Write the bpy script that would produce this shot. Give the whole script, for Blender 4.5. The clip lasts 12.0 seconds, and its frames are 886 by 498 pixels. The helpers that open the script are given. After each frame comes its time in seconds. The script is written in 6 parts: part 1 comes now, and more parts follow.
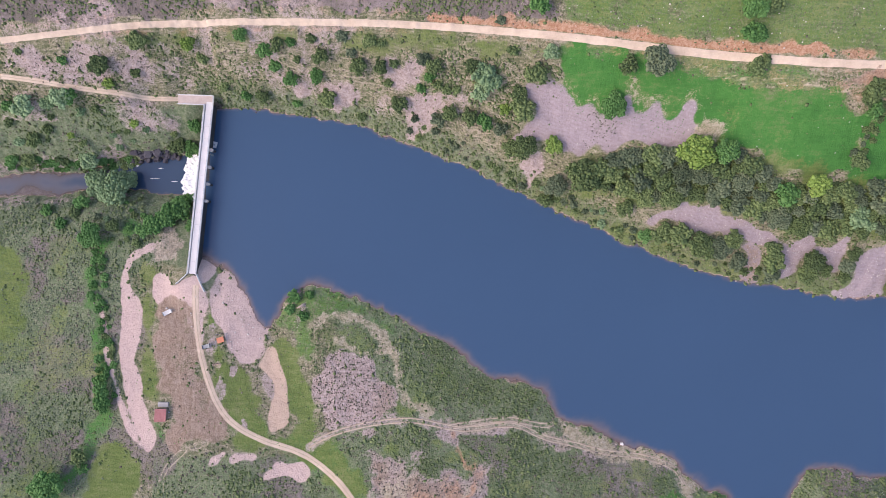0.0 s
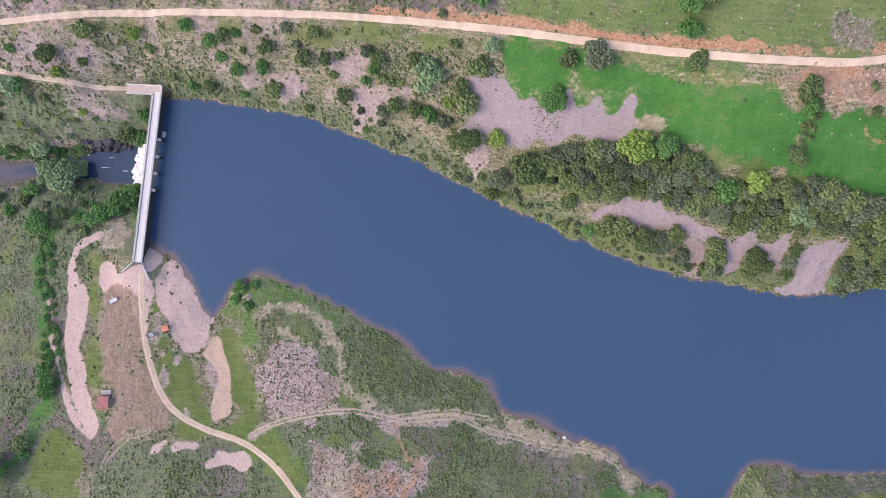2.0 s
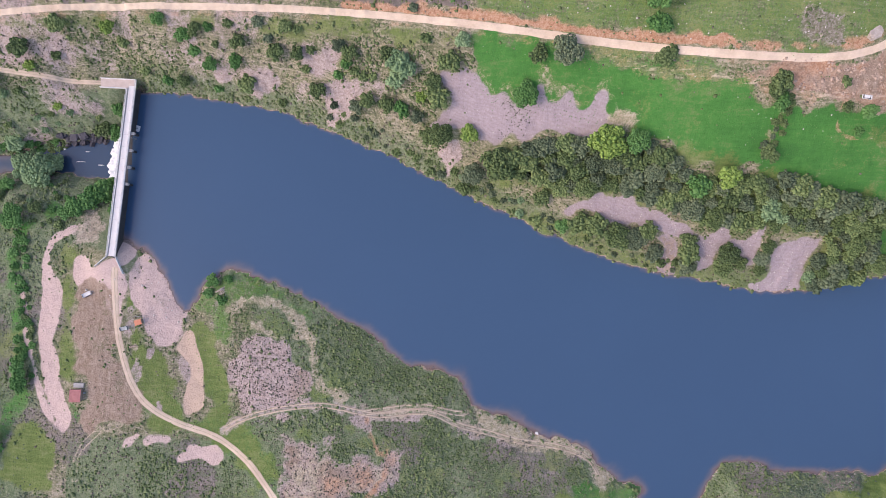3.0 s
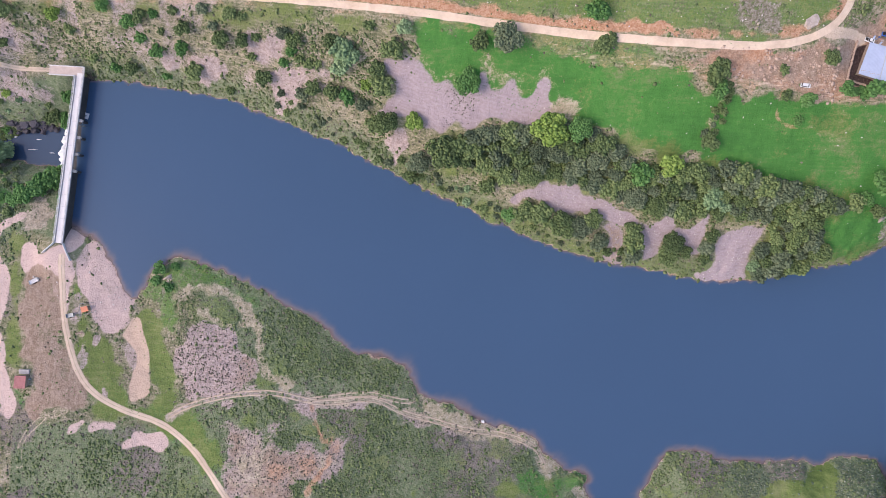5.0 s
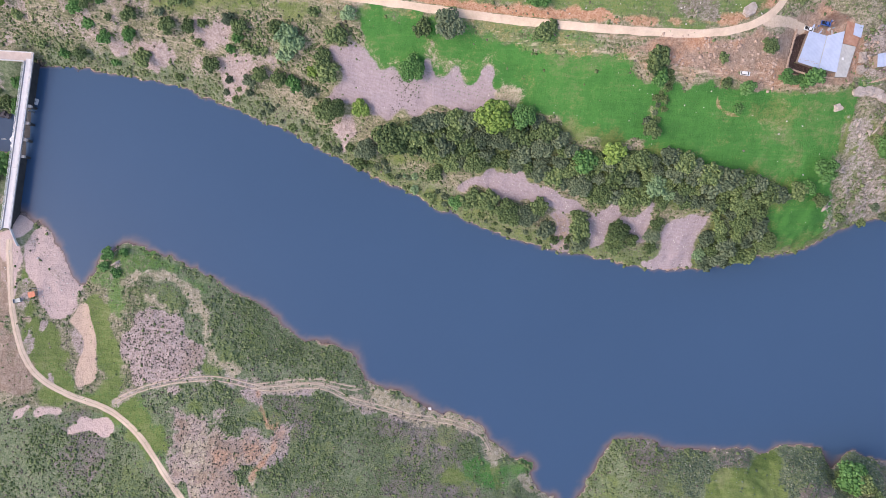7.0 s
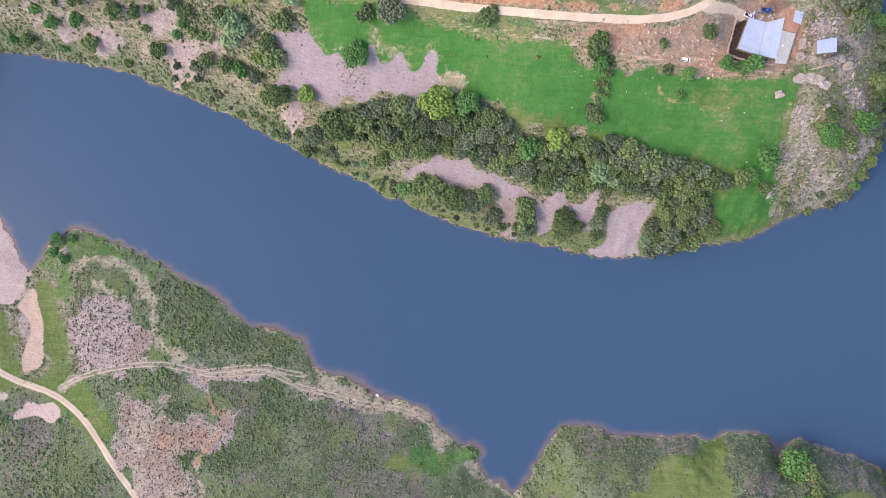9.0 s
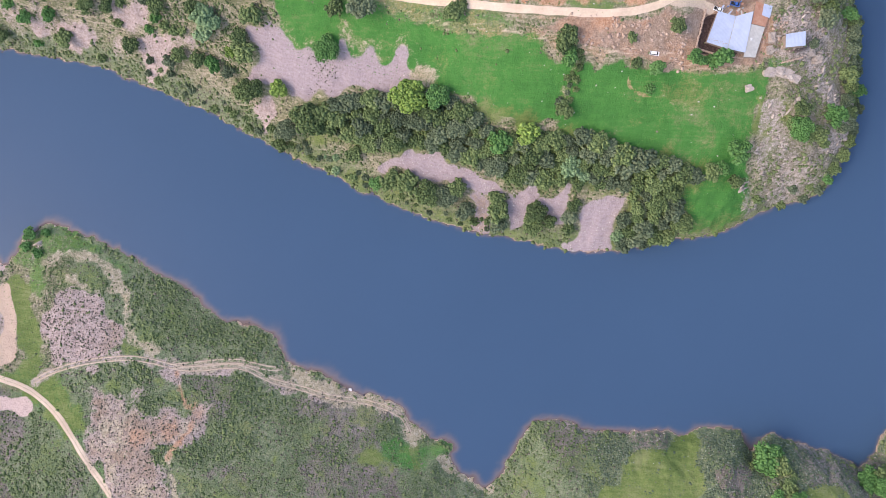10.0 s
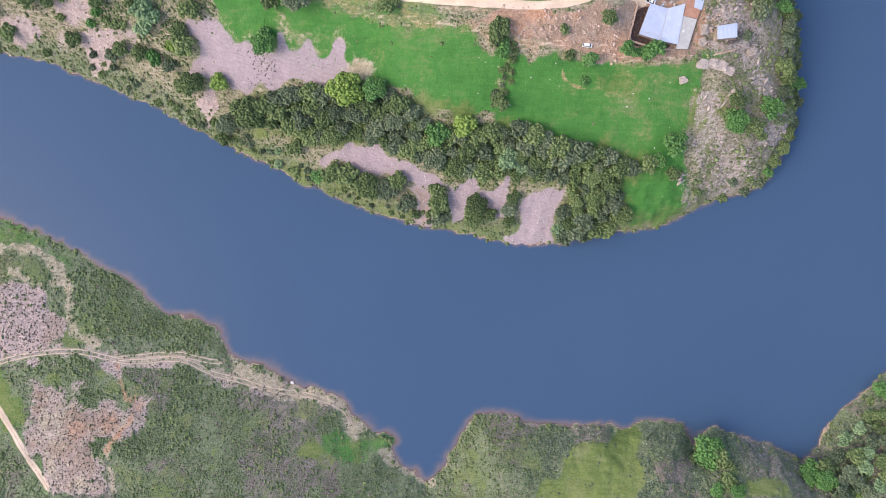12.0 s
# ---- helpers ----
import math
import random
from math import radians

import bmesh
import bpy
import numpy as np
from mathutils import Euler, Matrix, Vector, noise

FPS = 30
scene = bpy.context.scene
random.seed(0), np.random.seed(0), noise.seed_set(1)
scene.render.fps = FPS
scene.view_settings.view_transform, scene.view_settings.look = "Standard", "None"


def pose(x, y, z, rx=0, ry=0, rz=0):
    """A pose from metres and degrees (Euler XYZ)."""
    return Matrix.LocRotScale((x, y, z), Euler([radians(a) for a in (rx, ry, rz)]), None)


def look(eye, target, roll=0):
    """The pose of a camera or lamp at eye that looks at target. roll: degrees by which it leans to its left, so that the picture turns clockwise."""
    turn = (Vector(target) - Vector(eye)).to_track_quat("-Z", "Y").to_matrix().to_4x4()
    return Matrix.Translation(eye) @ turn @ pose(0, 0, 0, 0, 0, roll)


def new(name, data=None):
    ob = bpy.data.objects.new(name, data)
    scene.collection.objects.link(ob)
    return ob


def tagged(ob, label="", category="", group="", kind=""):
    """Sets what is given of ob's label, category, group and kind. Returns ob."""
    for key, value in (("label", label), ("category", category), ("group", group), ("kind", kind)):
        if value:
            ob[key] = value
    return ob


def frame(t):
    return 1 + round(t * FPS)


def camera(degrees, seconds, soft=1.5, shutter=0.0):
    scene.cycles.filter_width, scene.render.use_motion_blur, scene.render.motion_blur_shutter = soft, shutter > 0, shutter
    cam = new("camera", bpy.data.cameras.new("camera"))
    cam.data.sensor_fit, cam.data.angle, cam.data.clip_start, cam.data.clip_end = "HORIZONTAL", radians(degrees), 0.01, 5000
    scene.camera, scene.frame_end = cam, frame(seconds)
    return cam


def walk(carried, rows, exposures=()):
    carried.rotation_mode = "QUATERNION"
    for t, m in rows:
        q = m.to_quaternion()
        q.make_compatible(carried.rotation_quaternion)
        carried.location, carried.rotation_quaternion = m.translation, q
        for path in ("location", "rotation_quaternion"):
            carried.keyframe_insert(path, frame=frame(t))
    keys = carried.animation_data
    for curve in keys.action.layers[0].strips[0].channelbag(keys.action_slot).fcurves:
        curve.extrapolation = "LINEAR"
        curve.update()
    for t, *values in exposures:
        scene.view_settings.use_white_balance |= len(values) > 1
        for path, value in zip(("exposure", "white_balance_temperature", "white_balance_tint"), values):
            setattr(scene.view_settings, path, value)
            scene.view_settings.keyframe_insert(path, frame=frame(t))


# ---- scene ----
cam = camera(74.83, 12.0, soft=0.6)
PATH = [
    (0, -0.17, 1.71, 278.92, 0.477, 0.411, 0.757),
    (0.5, 6.31, 0.27, 279.29, 0.611, 0.368, 1.045),
    (1, 12.46, -0.80, 279.59, 0.698, 0.260, 1.225),
    (1.5, 19.05, -1.78, 279.70, 0.722, 0.257, 1.338),
    (2, 26.14, -2.85, 279.91, 0.763, 0.401, 1.486),
    (2.5, 33.42, -3.54, 279.70, 0.713, 0.556, 1.579),
    (3, 40.25, -4.43, 279.59, 0.685, 0.641, 1.717),
    (5, 65.55, -10.13, 279.78, 0.869, 0.565, 1.945),
    (5.5, 71.70, -11.59, 279.91, 0.935, 0.495, 1.985),
    (6, 77.70, -13.02, 279.86, 0.960, 0.433, 2.045),
    (6.5, 83.54, -14.07, 280.14, 0.898, 0.348, 2.122),
    (7, 89.86, -15.77, 280.24, 0.962, 0.360, 2.232),
    (9, 114.93, -21.54, 280.44, 1.057, 0.298, 2.409),
    (9.5, 121.80, -22.78, 280.56, 1.076, 0.373, 2.404),
    (10, 128.56, -23.97, 280.43, 1.124, 0.392, 2.424),
    (10.5, 135.27, -25.41, 280.58, 1.251, 0.343, 2.437),
    (11, 142.77, -26.87, 280.48, 1.432, 0.426, 2.449),
    (11.5, 149.98, -28.40, 280.30, 1.659, 0.439, 2.415),
    (12, 157.31, -29.31, 280.50, 1.766, 0.510, 2.396),
]
walk(cam, [(t, pose(*p)) for t, *p in PATH], [(0, 0.88, 6820, 19), (6, 0.97, 6900, 17.5), (12, 1.14, 6900, 14.5)])

# ---- world, sun ----
world = bpy.data.worlds.new("sky")
scene.world = world
world.use_nodes = True
_wn = world.node_tree.nodes
_sky = _wn.new("ShaderNodeTexSky")
_sky.sky_type = "NISHITA"
_sky.sun_disc = False
_sky.sun_elevation, _sky.sun_rotation = radians(42), radians(252)
_sky.dust_density = 2.2
world.node_tree.links.new(_sky.outputs[0], _wn["Background"].inputs[0])
_wn["Background"].inputs[1].default_value = 0.15
_sun = bpy.data.lights.new("sun", "SUN")
_sun.energy, _sun.angle, _sun.color = 0.6, radians(28), (1.0, 0.88, 0.76)
sun = new("sun", _sun)
_az, _el = radians(252), radians(42)
sun.matrix_world = look((math.sin(_az) * math.cos(_el) * 500, math.cos(_az) * math.cos(_el) * 500, math.sin(_el) * 500), (0, 0, 0))

# ---- plan, in metres ----
SHORE_NORTH = [(-114.2, 73.1), (-111.7, 71.5), (-99.6, 70.3), (-81.2, 69.1), (-66.4, 67.1), (-51.6, 64.5), (-40.4, 62.5), (-31.3, 59), (-22, 55.8), (-12.6, 51.6), (-2.8, 48.4), (8.2, 43.9), (19.4, 38.1), (34.2, 32), (41.6, 28.2), (54.4, 23), (65.3, 17.1), (78.1, 11.9), (85.5, 7.9), (96.6, 4.5), (109.4, -0.5), (125.7, -6.3), (138.7, -9.3), (149.5, -10.5)]
SHORE_POINT = [(164.1, -11.7), (173.3, -14.5), (184.1, -16.3), (198.6, -16.9), (200.3, -17), (215, -15.3), (227.7, -12.3), (240.7, -8.4), (253.5, -7.4), (262.3, -4), (271.5, 0.5), (280.6, 6.6), (289.4, 10.6), (298.7, 12), (309.7, 18.8), (312.2, 25.5), (317.5, 33.2), (321.4, 40.8), (322, 48), (321.5, 57.4), (322.8, 72.4), (321.2, 85.4), (319.5, 96.8), (315.7, 107)]
SHORE_SOUTH = [(-118.5, 1.1), (-115.1, -1.3), (-105.7, -8.3), (-98.2, -17.4), (-94.2, -26.7), (-88.6, -33.9), (-86.2, -35.3), (-83.2, -31.9), (-78.7, -23.7), (-70.6, -17.1), (-66, -13.2), (-55.9, -16.9), (-41.1, -20.5), (-30.1, -25.8), (-20.8, -31.1), (-11.5, -36.4), (-1.6, -40), (5.8, -45.4), (13.2, -53.4), (22.5, -58.1), (36.9, -59.8), (46.2, -63.5), (50.8, -69.4), (51.7, -75.6), (57.5, -78.7), (68.3, -80.4), (77.5, -84.4), (85.7, -88.8), (97.6, -90.5), (100, -92.4), (109.6, -94.4), (112.9, -100), (116.1, -104.7), (121.1, -106.9), (124.2, -109.8), (126.7, -112.4), (130.2, -110.8), (134.3, -111.7)]
SHORE_EAST = [(135, -114.4), (132.6, -116.7), (135.3, -121.4), (139.5, -125.8), (145.1, -128), (149.6, -131.9), (152.8, -132.5), (155.7, -130), (158.8, -124.5), (163.9, -116.7), (168.7, -107.8), (170.9, -102.3), (174.4, -99.4), (183.3, -99), (192.5, -99.6), (201.8, -103.2), (214.6, -104), (230.7, -101.9), (238, -101.3), (244.6, -104.5), (250.6, -99.7), (259.8, -98.7), (270.6, -98.3), (274.5, -105.1), (277.4, -110), (281.8, -104.7), (286.8, -99.7), (296.3, -103.3), (305.2, -105.6), (316.3, -108.6), (325.5, -112.7), (329.9, -115.7), (335.3, -109.6), (339.4, -100.3), (346.5, -91.2), (355.4, -83.5), (364.4, -74.8), (368.6, -71.1)]
RIVER_NORTH = [(-128.8, 50), (-136.8, 49.7), (-144.5, 48.4), (-152.3, 47.5), (-164.1, 46.5), (-175.6, 43.4), (-186.2, 41.3), (-198.9, 40.9), (-208.7, 41.6), (-218.2, 40), (-227.9, 36.8)]
RIVER_SOUTH = [(-227.8, 27.6), (-216.2, 28.3), (-202.4, 29), (-190.9, 29.8), (-178.8, 31.3), (-158.1, 31.9), (-146.2, 30.3), (-134.7, 29.3), (-128.4, 28)]
UNDULATION = [21.6, -10.3, 9.6, -2.9, -13.3, -0.1, 3.3, 1.3, 4.8, 4.9, -2.1, -3.4, -4.6, -2.9, 0.9, 3.9, 0.6, 2.0, 0.8, -0.2, -1.0, 1.7, 0.0, 0.8]
STRIP_PALE = [(-141.8, 5.2), (-148.5, 2.1), (-152.5, 0.4), (-155, -2.7), (-156.7, -7.3), (-157.2, -14.2), (-156.7, -22.3), (-156.2, -33.1), (-157.4, -41.1), (-157.2, -47.8), (-155.2, -54.2), (-153.3, -62), (-150.8, -68.3), (-147.7, -75.9), (-145.4, -82.3), (-142.7, -86.1), (-140.2, -91.1), (-138.3, -92.4), (-135.6, -88.3), (-134.6, -85.7), (-136.5, -80.6), (-139, -76.9), (-140.4, -71.7), (-143.1, -66.7), (-144.4, -59.1), (-145.6, -54), (-148.1, -51.4), (-146.8, -47.4), (-146.1, -42.4), (-145.6, -35.5), (-146.8, -27.5), (-148.2, -22.1), (-151.4, -19.5), (-153.2, -14.1), (-154.1, -8.7), (-152.7, -3.7), (-148.3, -0.4), (-142.1, 2.4)]
STRIP_PALE_WEST = [(-164.4, -42.9), (-163.8, -51.9), (-160, -55.7), (-157.6, -64.7), (-153.9, -72.3), (-152, -78.7), (-148.8, -85), (-145.1, -88.8), (-141, -91.9), (-140, -89.9), (-143.6, -84.8), (-147.3, -78.5), (-150.7, -70.9), (-153.9, -64.6), (-157, -56.9), (-159.2, -51.8), (-160.9, -43.9), (-163.4, -34.6), (-166.9, -23.9), (-168, -25.2), (-165.7, -36)]
APRON = [(-130.7, -16.8), (-122.5, -10), (-118.7, -9.9), (-114.4, -18.2), (-115.6, -24.2), (-117.7, -31), (-115.3, -41.8), (-118, -41.3), (-120.7, -35), (-122.6, -27.6), (-125.9, -20.8), (-130.2, -21.7), (-133.3, -24.5), (-135.7, -22.4), (-140.2, -21.5), (-142.4, -17.2), (-141.6, -12.6), (-139.5, -9), (-134.7, -9.7), (-132.8, -14.2)]
BEACH_ROCKY = [(-108.7, -8.9), (-104, -10.1), (-101.3, -13.4), (-98.3, -18.8), (-95.1, -24.2), (-92.8, -29.6), (-89.9, -34.4), (-87.2, -35.5), (-88.9, -38.9), (-90.4, -42.3), (-88.3, -46.7), (-89.9, -49.6), (-93.8, -50.7), (-97.7, -50.1), (-101.4, -45.9), (-103.8, -41.5), (-105.7, -36.2), (-108.1, -32.8), (-109.3, -28.2), (-110.1, -24.2), (-112.1, -18.8), (-111.3, -15.6)]
SAND = [(-84.2, -44.1), (-81.5, -45.8), (-79.7, -51.8), (-77.4, -57), (-75.3, -60.8), (-75.4, -66.1), (-73.8, -73.9), (-72.8, -79.1), (-76.4, -81.2), (-81.5, -83.8), (-82.7, -80.3), (-82.9, -75.2), (-82.1, -70), (-79.6, -66.1), (-80.4, -60.9), (-82.7, -57.1), (-86.1, -54.5), (-91, -53), (-88.5, -50.6), (-86.1, -48)]
YARD_BROWN = [(-132.8, -21.8), (-123.8, -21.5), (-120.1, -29.7), (-117.3, -42.8), (-113.9, -53.2), (-109.5, -63.4), (-105, -73.7), (-100.9, -81.4), (-102.5, -89.2), (-112.1, -89.1), (-120, -89.2), (-128, -87.3), (-130.9, -82.2), (-128.4, -76.9), (-129.2, -66.2), (-133.6, -63.8), (-136, -53.6), (-139.6, -45.9), (-140.9, -38.1), (-136.4, -32.6)]
PATCH_SOUTH = [(-85.2, -104.8), (-83.5, -100.9), (-80.4, -99.7), (-78.5, -96.6), (-74.5, -97.6), (-70.6, -96.6), (-65.2, -97.4), (-62.9, -100.7), (-63.5, -104.4), (-67.5, -105.8), (-71.6, -103.4), (-75.6, -102.7), (-79.4, -103.7), (-82.8, -105.3)]
PATCH_ROCK = [(-110.7, -96.9), (-109.5, -93), (-105.7, -91.7), (-103.1, -90.9), (-101.8, -93), (-104.3, -95.7), (-105.5, -98.3), (-108.8, -99)]
STUBBLE = [(-57.2, -49.8), (-50.7, -44), (-40, -45.8), (-35.8, -52.2), (-34.4, -57.4), (-26.3, -60), (-23.5, -67.6), (-23.3, -74), (-33.8, -76.7), (-44.3, -79.5), (-55, -82.5), (-56.4, -80), (-59.4, -71), (-62.3, -63.1), (-63, -55.3)]
STUBBLE_RED = [(-34.5, -92.7), (-20.9, -89.5), (-14.7, -92.3), (-7.6, -100.3), (2.4, -104.2), (9.3, -101.5), (14.5, -97.9), (16.5, -100.8), (12.3, -108.4), (9.6, -113.3), (3.3, -116.1), (0, -119.2), (-0.4, -124.9), (6.1, -138.1), (-15.8, -139.3), (-24.1, -126.1), (-30.5, -116.5), (-33.7, -105.3)]
STUBBLE_EDGE = [(5.6, -83), (17.1, -81.7), (30.1, -79.7), (37.9, -81.1), (46.3, -87.7), (57.1, -90.1), (70.9, -95.3), (69.9, -91.4), (59.5, -88), (46, -84.7), (37.9, -80.6), (30.2, -80.2), (19.7, -81.6)]
FIELD_PLOUGHED = [(42.8, 80.6), (45.3, 81.7), (49.1, 78.4), (50.9, 74), (54.3, 68.4), (58.1, 66.7), (61.9, 68.4), (64.5, 66.2), (68.4, 63.9), (74.7, 62.7), (77.1, 66.1), (75.1, 71.6), (78, 73.1), (79.4, 69.4), (82.1, 66.1), (85.9, 64.9), (90.7, 68.3), (92.9, 65.7), (96.1, 62.8), (99.6, 65.1), (101.8, 68.4), (106.5, 70.1), (107.8, 66.1), (108.3, 60.5), (110.4, 55.9), (109.2, 53.6), (105.6, 52), (96.8, 52.5), (86.6, 53.6), (79, 52.4), (75.4, 48.9), (71.6, 46.4), (70.1, 49.5), (66.2, 52.3), (63.6, 50.1), (58.4, 48.6), (53.1, 47.2), (50.4, 49), (50.9, 53.7), (45.1, 56.1), (34.5, 56.1), (31.6, 52.6), (29, 55), (32.4, 58.5), (37.8, 61.9), (40.5, 66.3), (38, 70.9), (35, 74.2), (33.7, 77.6), (38.9, 76.4)]
GULLY = [(37.4, 44.1), (42.3, 45.5), (43.6, 41.8), (42.2, 36.8), (39.4, 32.5), (37.2, 33.5), (36.2, 39.3)]
TERRACE = [(94, 19.3), (96.5, 22), (106.6, 24.6), (114.2, 26.5), (121.8, 27.4), (124.7, 23.7), (126.3, 20.7), (134, 20.9), (139.2, 19.4), (142.1, 17), (148.9, 14.1), (151.8, 12.2), (154.7, 9.7), (152.4, 7.8), (146.1, 7.7), (141.7, 10.1), (136.3, 12.6), (131.3, 11.2), (127.1, 14.1), (120.5, 15.6), (112.8, 14.6), (106.1, 15.7), (100.6, 19.5), (96.9, 16.1), (93.6, 16.8)]
BARE_NW = [(-203.1, 89.4), (-174.2, 91.1), (-154.5, 90), (-147.7, 93.1), (-127, 95), (-120.6, 91.7), (-130.9, 79.1), (-145.9, 75.8), (-165.3, 77.4), (-190.3, 79.2), (-205.1, 82.6)]
BARE_N = [(-28.5, 83.1), (-19.9, 86.5), (-14.6, 88.1), (-11.7, 80.4), (-13.3, 77), (-23.5, 79.5)]
BARE_N_LOW = [(-71.5, 78.4), (-62.5, 79.7), (-47.8, 80.8), (-42.7, 78.3), (-46.1, 75.3), (-55.2, 74.7), (-63.1, 76.7), (-68.9, 75.7)]
BARE_W = [(-160.9, 75.2), (-138.9, 75), (-133.7, 67.3), (-134.3, 58), (-151.1, 50.5), (-157.7, 57.1), (-161.4, 66.1)]
GRASS_FIELD = [(43.3, 92.1), (72.6, 89.3), (95.8, 85.3), (114.8, 78.6), (133.3, 75.2), (166, 70.3), (179.3, 64.3), (203.5, 63.2), (228.2, 61.3), (252.7, 62.5), (265.1, 63.3), (264.3, 54.9), (260, 47.9), (261.5, 31.7), (268.6, 12.9), (264.8, -3.3), (238.8, -8.3), (238.8, 8.8), (208.3, 22.3), (181.7, 35.7), (151, 42), (123.2, 50), (101.1, 55.3), (66.9, 61.8), (51.4, 70.1), (46.6, 81.3)]
GRASS_NORTH = [(47.1, 116.9), (48.3, 101.3), (71.9, 95.2), (106.1, 89.7), (139.6, 86.8), (153.7, 87.2), (186.4, 83.7), (209, 86.5), (219.4, 94.3), (221.9, 111.7), (181.5, 115.5), (137.1, 112.7)]
GRASS_BANK = [(-203.1, 89.4), (-150.6, 96), (-99.7, 99.4), (-49, 99.1), (-4.2, 97.1), (25.2, 93.7), (44.5, 91), (45, 85.6), (0.8, 92.2), (-49.4, 95.1), (-100.6, 96), (-151.5, 92.3)]
GRASS_WEST = [(-226.4, 1.4), (-208.9, -1.2), (-202.6, -15), (-204.5, -31.5), (-208.5, -47.8), (-222, -53.5)]
GRASS_SW = [(-161.2, -85.4), (-144.4, -92.7), (-137.4, -100.2), (-140.6, -115.7), (-166.3, -118.3), (-164.7, -105.7)]
GRASS_YARD = [(-143.4, -7.1), (-136.5, -9.7), (-141.8, -16.6), (-143.4, -26.1), (-141.2, -34.1), (-141, -46), (-137.4, -53.7), (-134.4, -63.8), (-139.8, -66.6), (-143.4, -64.2), (-144.5, -53.9), (-144.9, -43.4), (-144.1, -32.8), (-145.9, -22.1), (-146.2, -14), (-147.9, -8.6)]
GRASS_TRACK = [(-115.4, -33.6), (-112.2, -29.6), (-106.4, -37.5), (-104, -45.4), (-99, -51.2), (-92.2, -54.5), (-87.8, -61.5), (-84.8, -67.4), (-85.5, -75.2), (-83.6, -82.9), (-77.6, -84.8), (-73.7, -83.7), (-72.8, -77.8), (-74.8, -66.1), (-76.8, -56.1), (-80.5, -48.4), (-82.5, -40.6), (-78.5, -37.3), (-72.7, -39.8), (-69.5, -50.2), (-65.3, -52.7), (-64.1, -65.8), (-60.7, -73.6), (-57.8, -80.1), (-53.6, -83.2), (-49.4, -88.7), (-38.4, -98.2), (-30.2, -111), (-47.2, -111.6), (-54.2, -103.9), (-62.5, -98.1), (-70.7, -94), (-81.2, -91.4), (-91.6, -91.1), (-100.6, -89.7), (-97, -82.7), (-102.5, -75), (-106.7, -67.2), (-110.7, -58.3), (-114.3, -48)]
GRASS_SPIT = [(-82, -29.5), (-67, -15.1), (-52.1, -16.8), (-38.3, -23.4), (-27.3, -30), (-20.3, -37.9), (-10.7, -44.5), (-14.6, -49.6), (-20.1, -45.7), (-24.2, -40.5), (-35.2, -34), (-40.7, -28.7), (-51.5, -26.6), (-62.1, -28.9), (-65, -36.9), (-61.4, -44.7), (-63.9, -52.7), (-69.5, -50.2), (-74.1, -39.8), (-78.5, -37.3), (-82, -37.5)]
GRASS_EAST = [(218.4, -109.9), (223.8, -106.5), (231.9, -105.2), (240.1, -106.8), (245.4, -105.3), (249.5, -103.1), (249.9, -105.7), (246.9, -110.5), (248.5, -118.2), (250.4, -122.4), (244.9, -130.1), (215, -134.4), (201, -135.4), (204.9, -128.2), (212.6, -125.3), (216.6, -120.4), (218.5, -114.3)]
GRASS_SE = [(291.2, -118.4), (304.2, -115.6), (312.4, -119.3), (312.1, -124.2), (298.3, -125.9), (290.1, -122.2)]
FARMYARD = [(166.3, 79.1), (185.4, 78.1), (215.7, 82.3), (226, 86), (231.2, 94), (248.2, 95.5), (260.5, 87.9), (262.1, 74.7), (260.7, 66.7), (252.7, 62.5), (228.2, 61.3), (218.2, 62.4), (203.2, 66), (178.9, 70.2), (164.3, 73.5)]
ROCK_POINT = [(263.7, 51.5), (270, 54.1), (272.3, 59.9), (266.2, 65), (260.8, 74.6), (264.3, 88.4), (273.8, 98.7), (299.7, 105.9), (305.5, 95.3), (312.9, 85.7), (316.4, 71.2), (316.2, 55.6), (320.1, 43.5), (317.3, 34.1), (310.5, 26.1), (307.6, 19.1), (296.2, 13.1), (285.1, 10.7), (272.8, 4.6), (264.7, 19.9), (264.5, 34.3)]
ROCK_NORTH = [(180, 101.1), (190.1, 101.3), (194.5, 95.2), (197.4, 88.1), (195.3, 84.9), (190, 89), (183.3, 87.8), (180.2, 92.9)]
HEATH_NW = [(-206.7, 124.6), (-120.2, 123), (23.8, 121.8), (47.9, 106.5), (39, 100.6), (0.6, 102.7), (-48.4, 105.8), (-98.1, 106.4), (-148.8, 104.2), (-184.7, 100.6), (-211.6, 97.4)]
GRASS_BAY = [(101.3, -111.8), (111.9, -112.1), (121.4, -114.6), (125.3, -110.9), (132.1, -110), (135.2, -112), (133.1, -116.1), (125.6, -117.5), (123.6, -121.8), (117.9, -125.4), (111.3, -124), (105.6, -117.9)]
GRASS_DRY = [(105.7, 55.3), (118.4, 54.8), (133.6, 50.4), (146.9, 40.4), (159.3, 41.3), (172, 38.6), (168.7, 35.1), (147.3, 35.1), (136.6, 43.7), (121.1, 50.4)]
FIELD_ROUGH = [(219, 57), (228.5, 59.1), (239.2, 56.7), (239.2, 50.1), (229, 47.4), (220.4, 50.4)]
HEDGE = [(178, 69.4), (183.2, 69.5), (183.1, 60.1), (181.6, 51.4), (178.8, 40.7), (173.3, 40.6), (175.5, 51.3), (176.8, 60)]
ROCK_BARE = [(264, 36.4), (270.9, 47.2), (278.7, 43), (279.9, 34.9), (288.5, 33), (299.7, 29.1), (312.1, 28.7), (310.7, 19.4), (294.6, 15.4), (281.3, 12.2), (265.1, 14.7), (264.3, 24.4), (264, 31.6)]
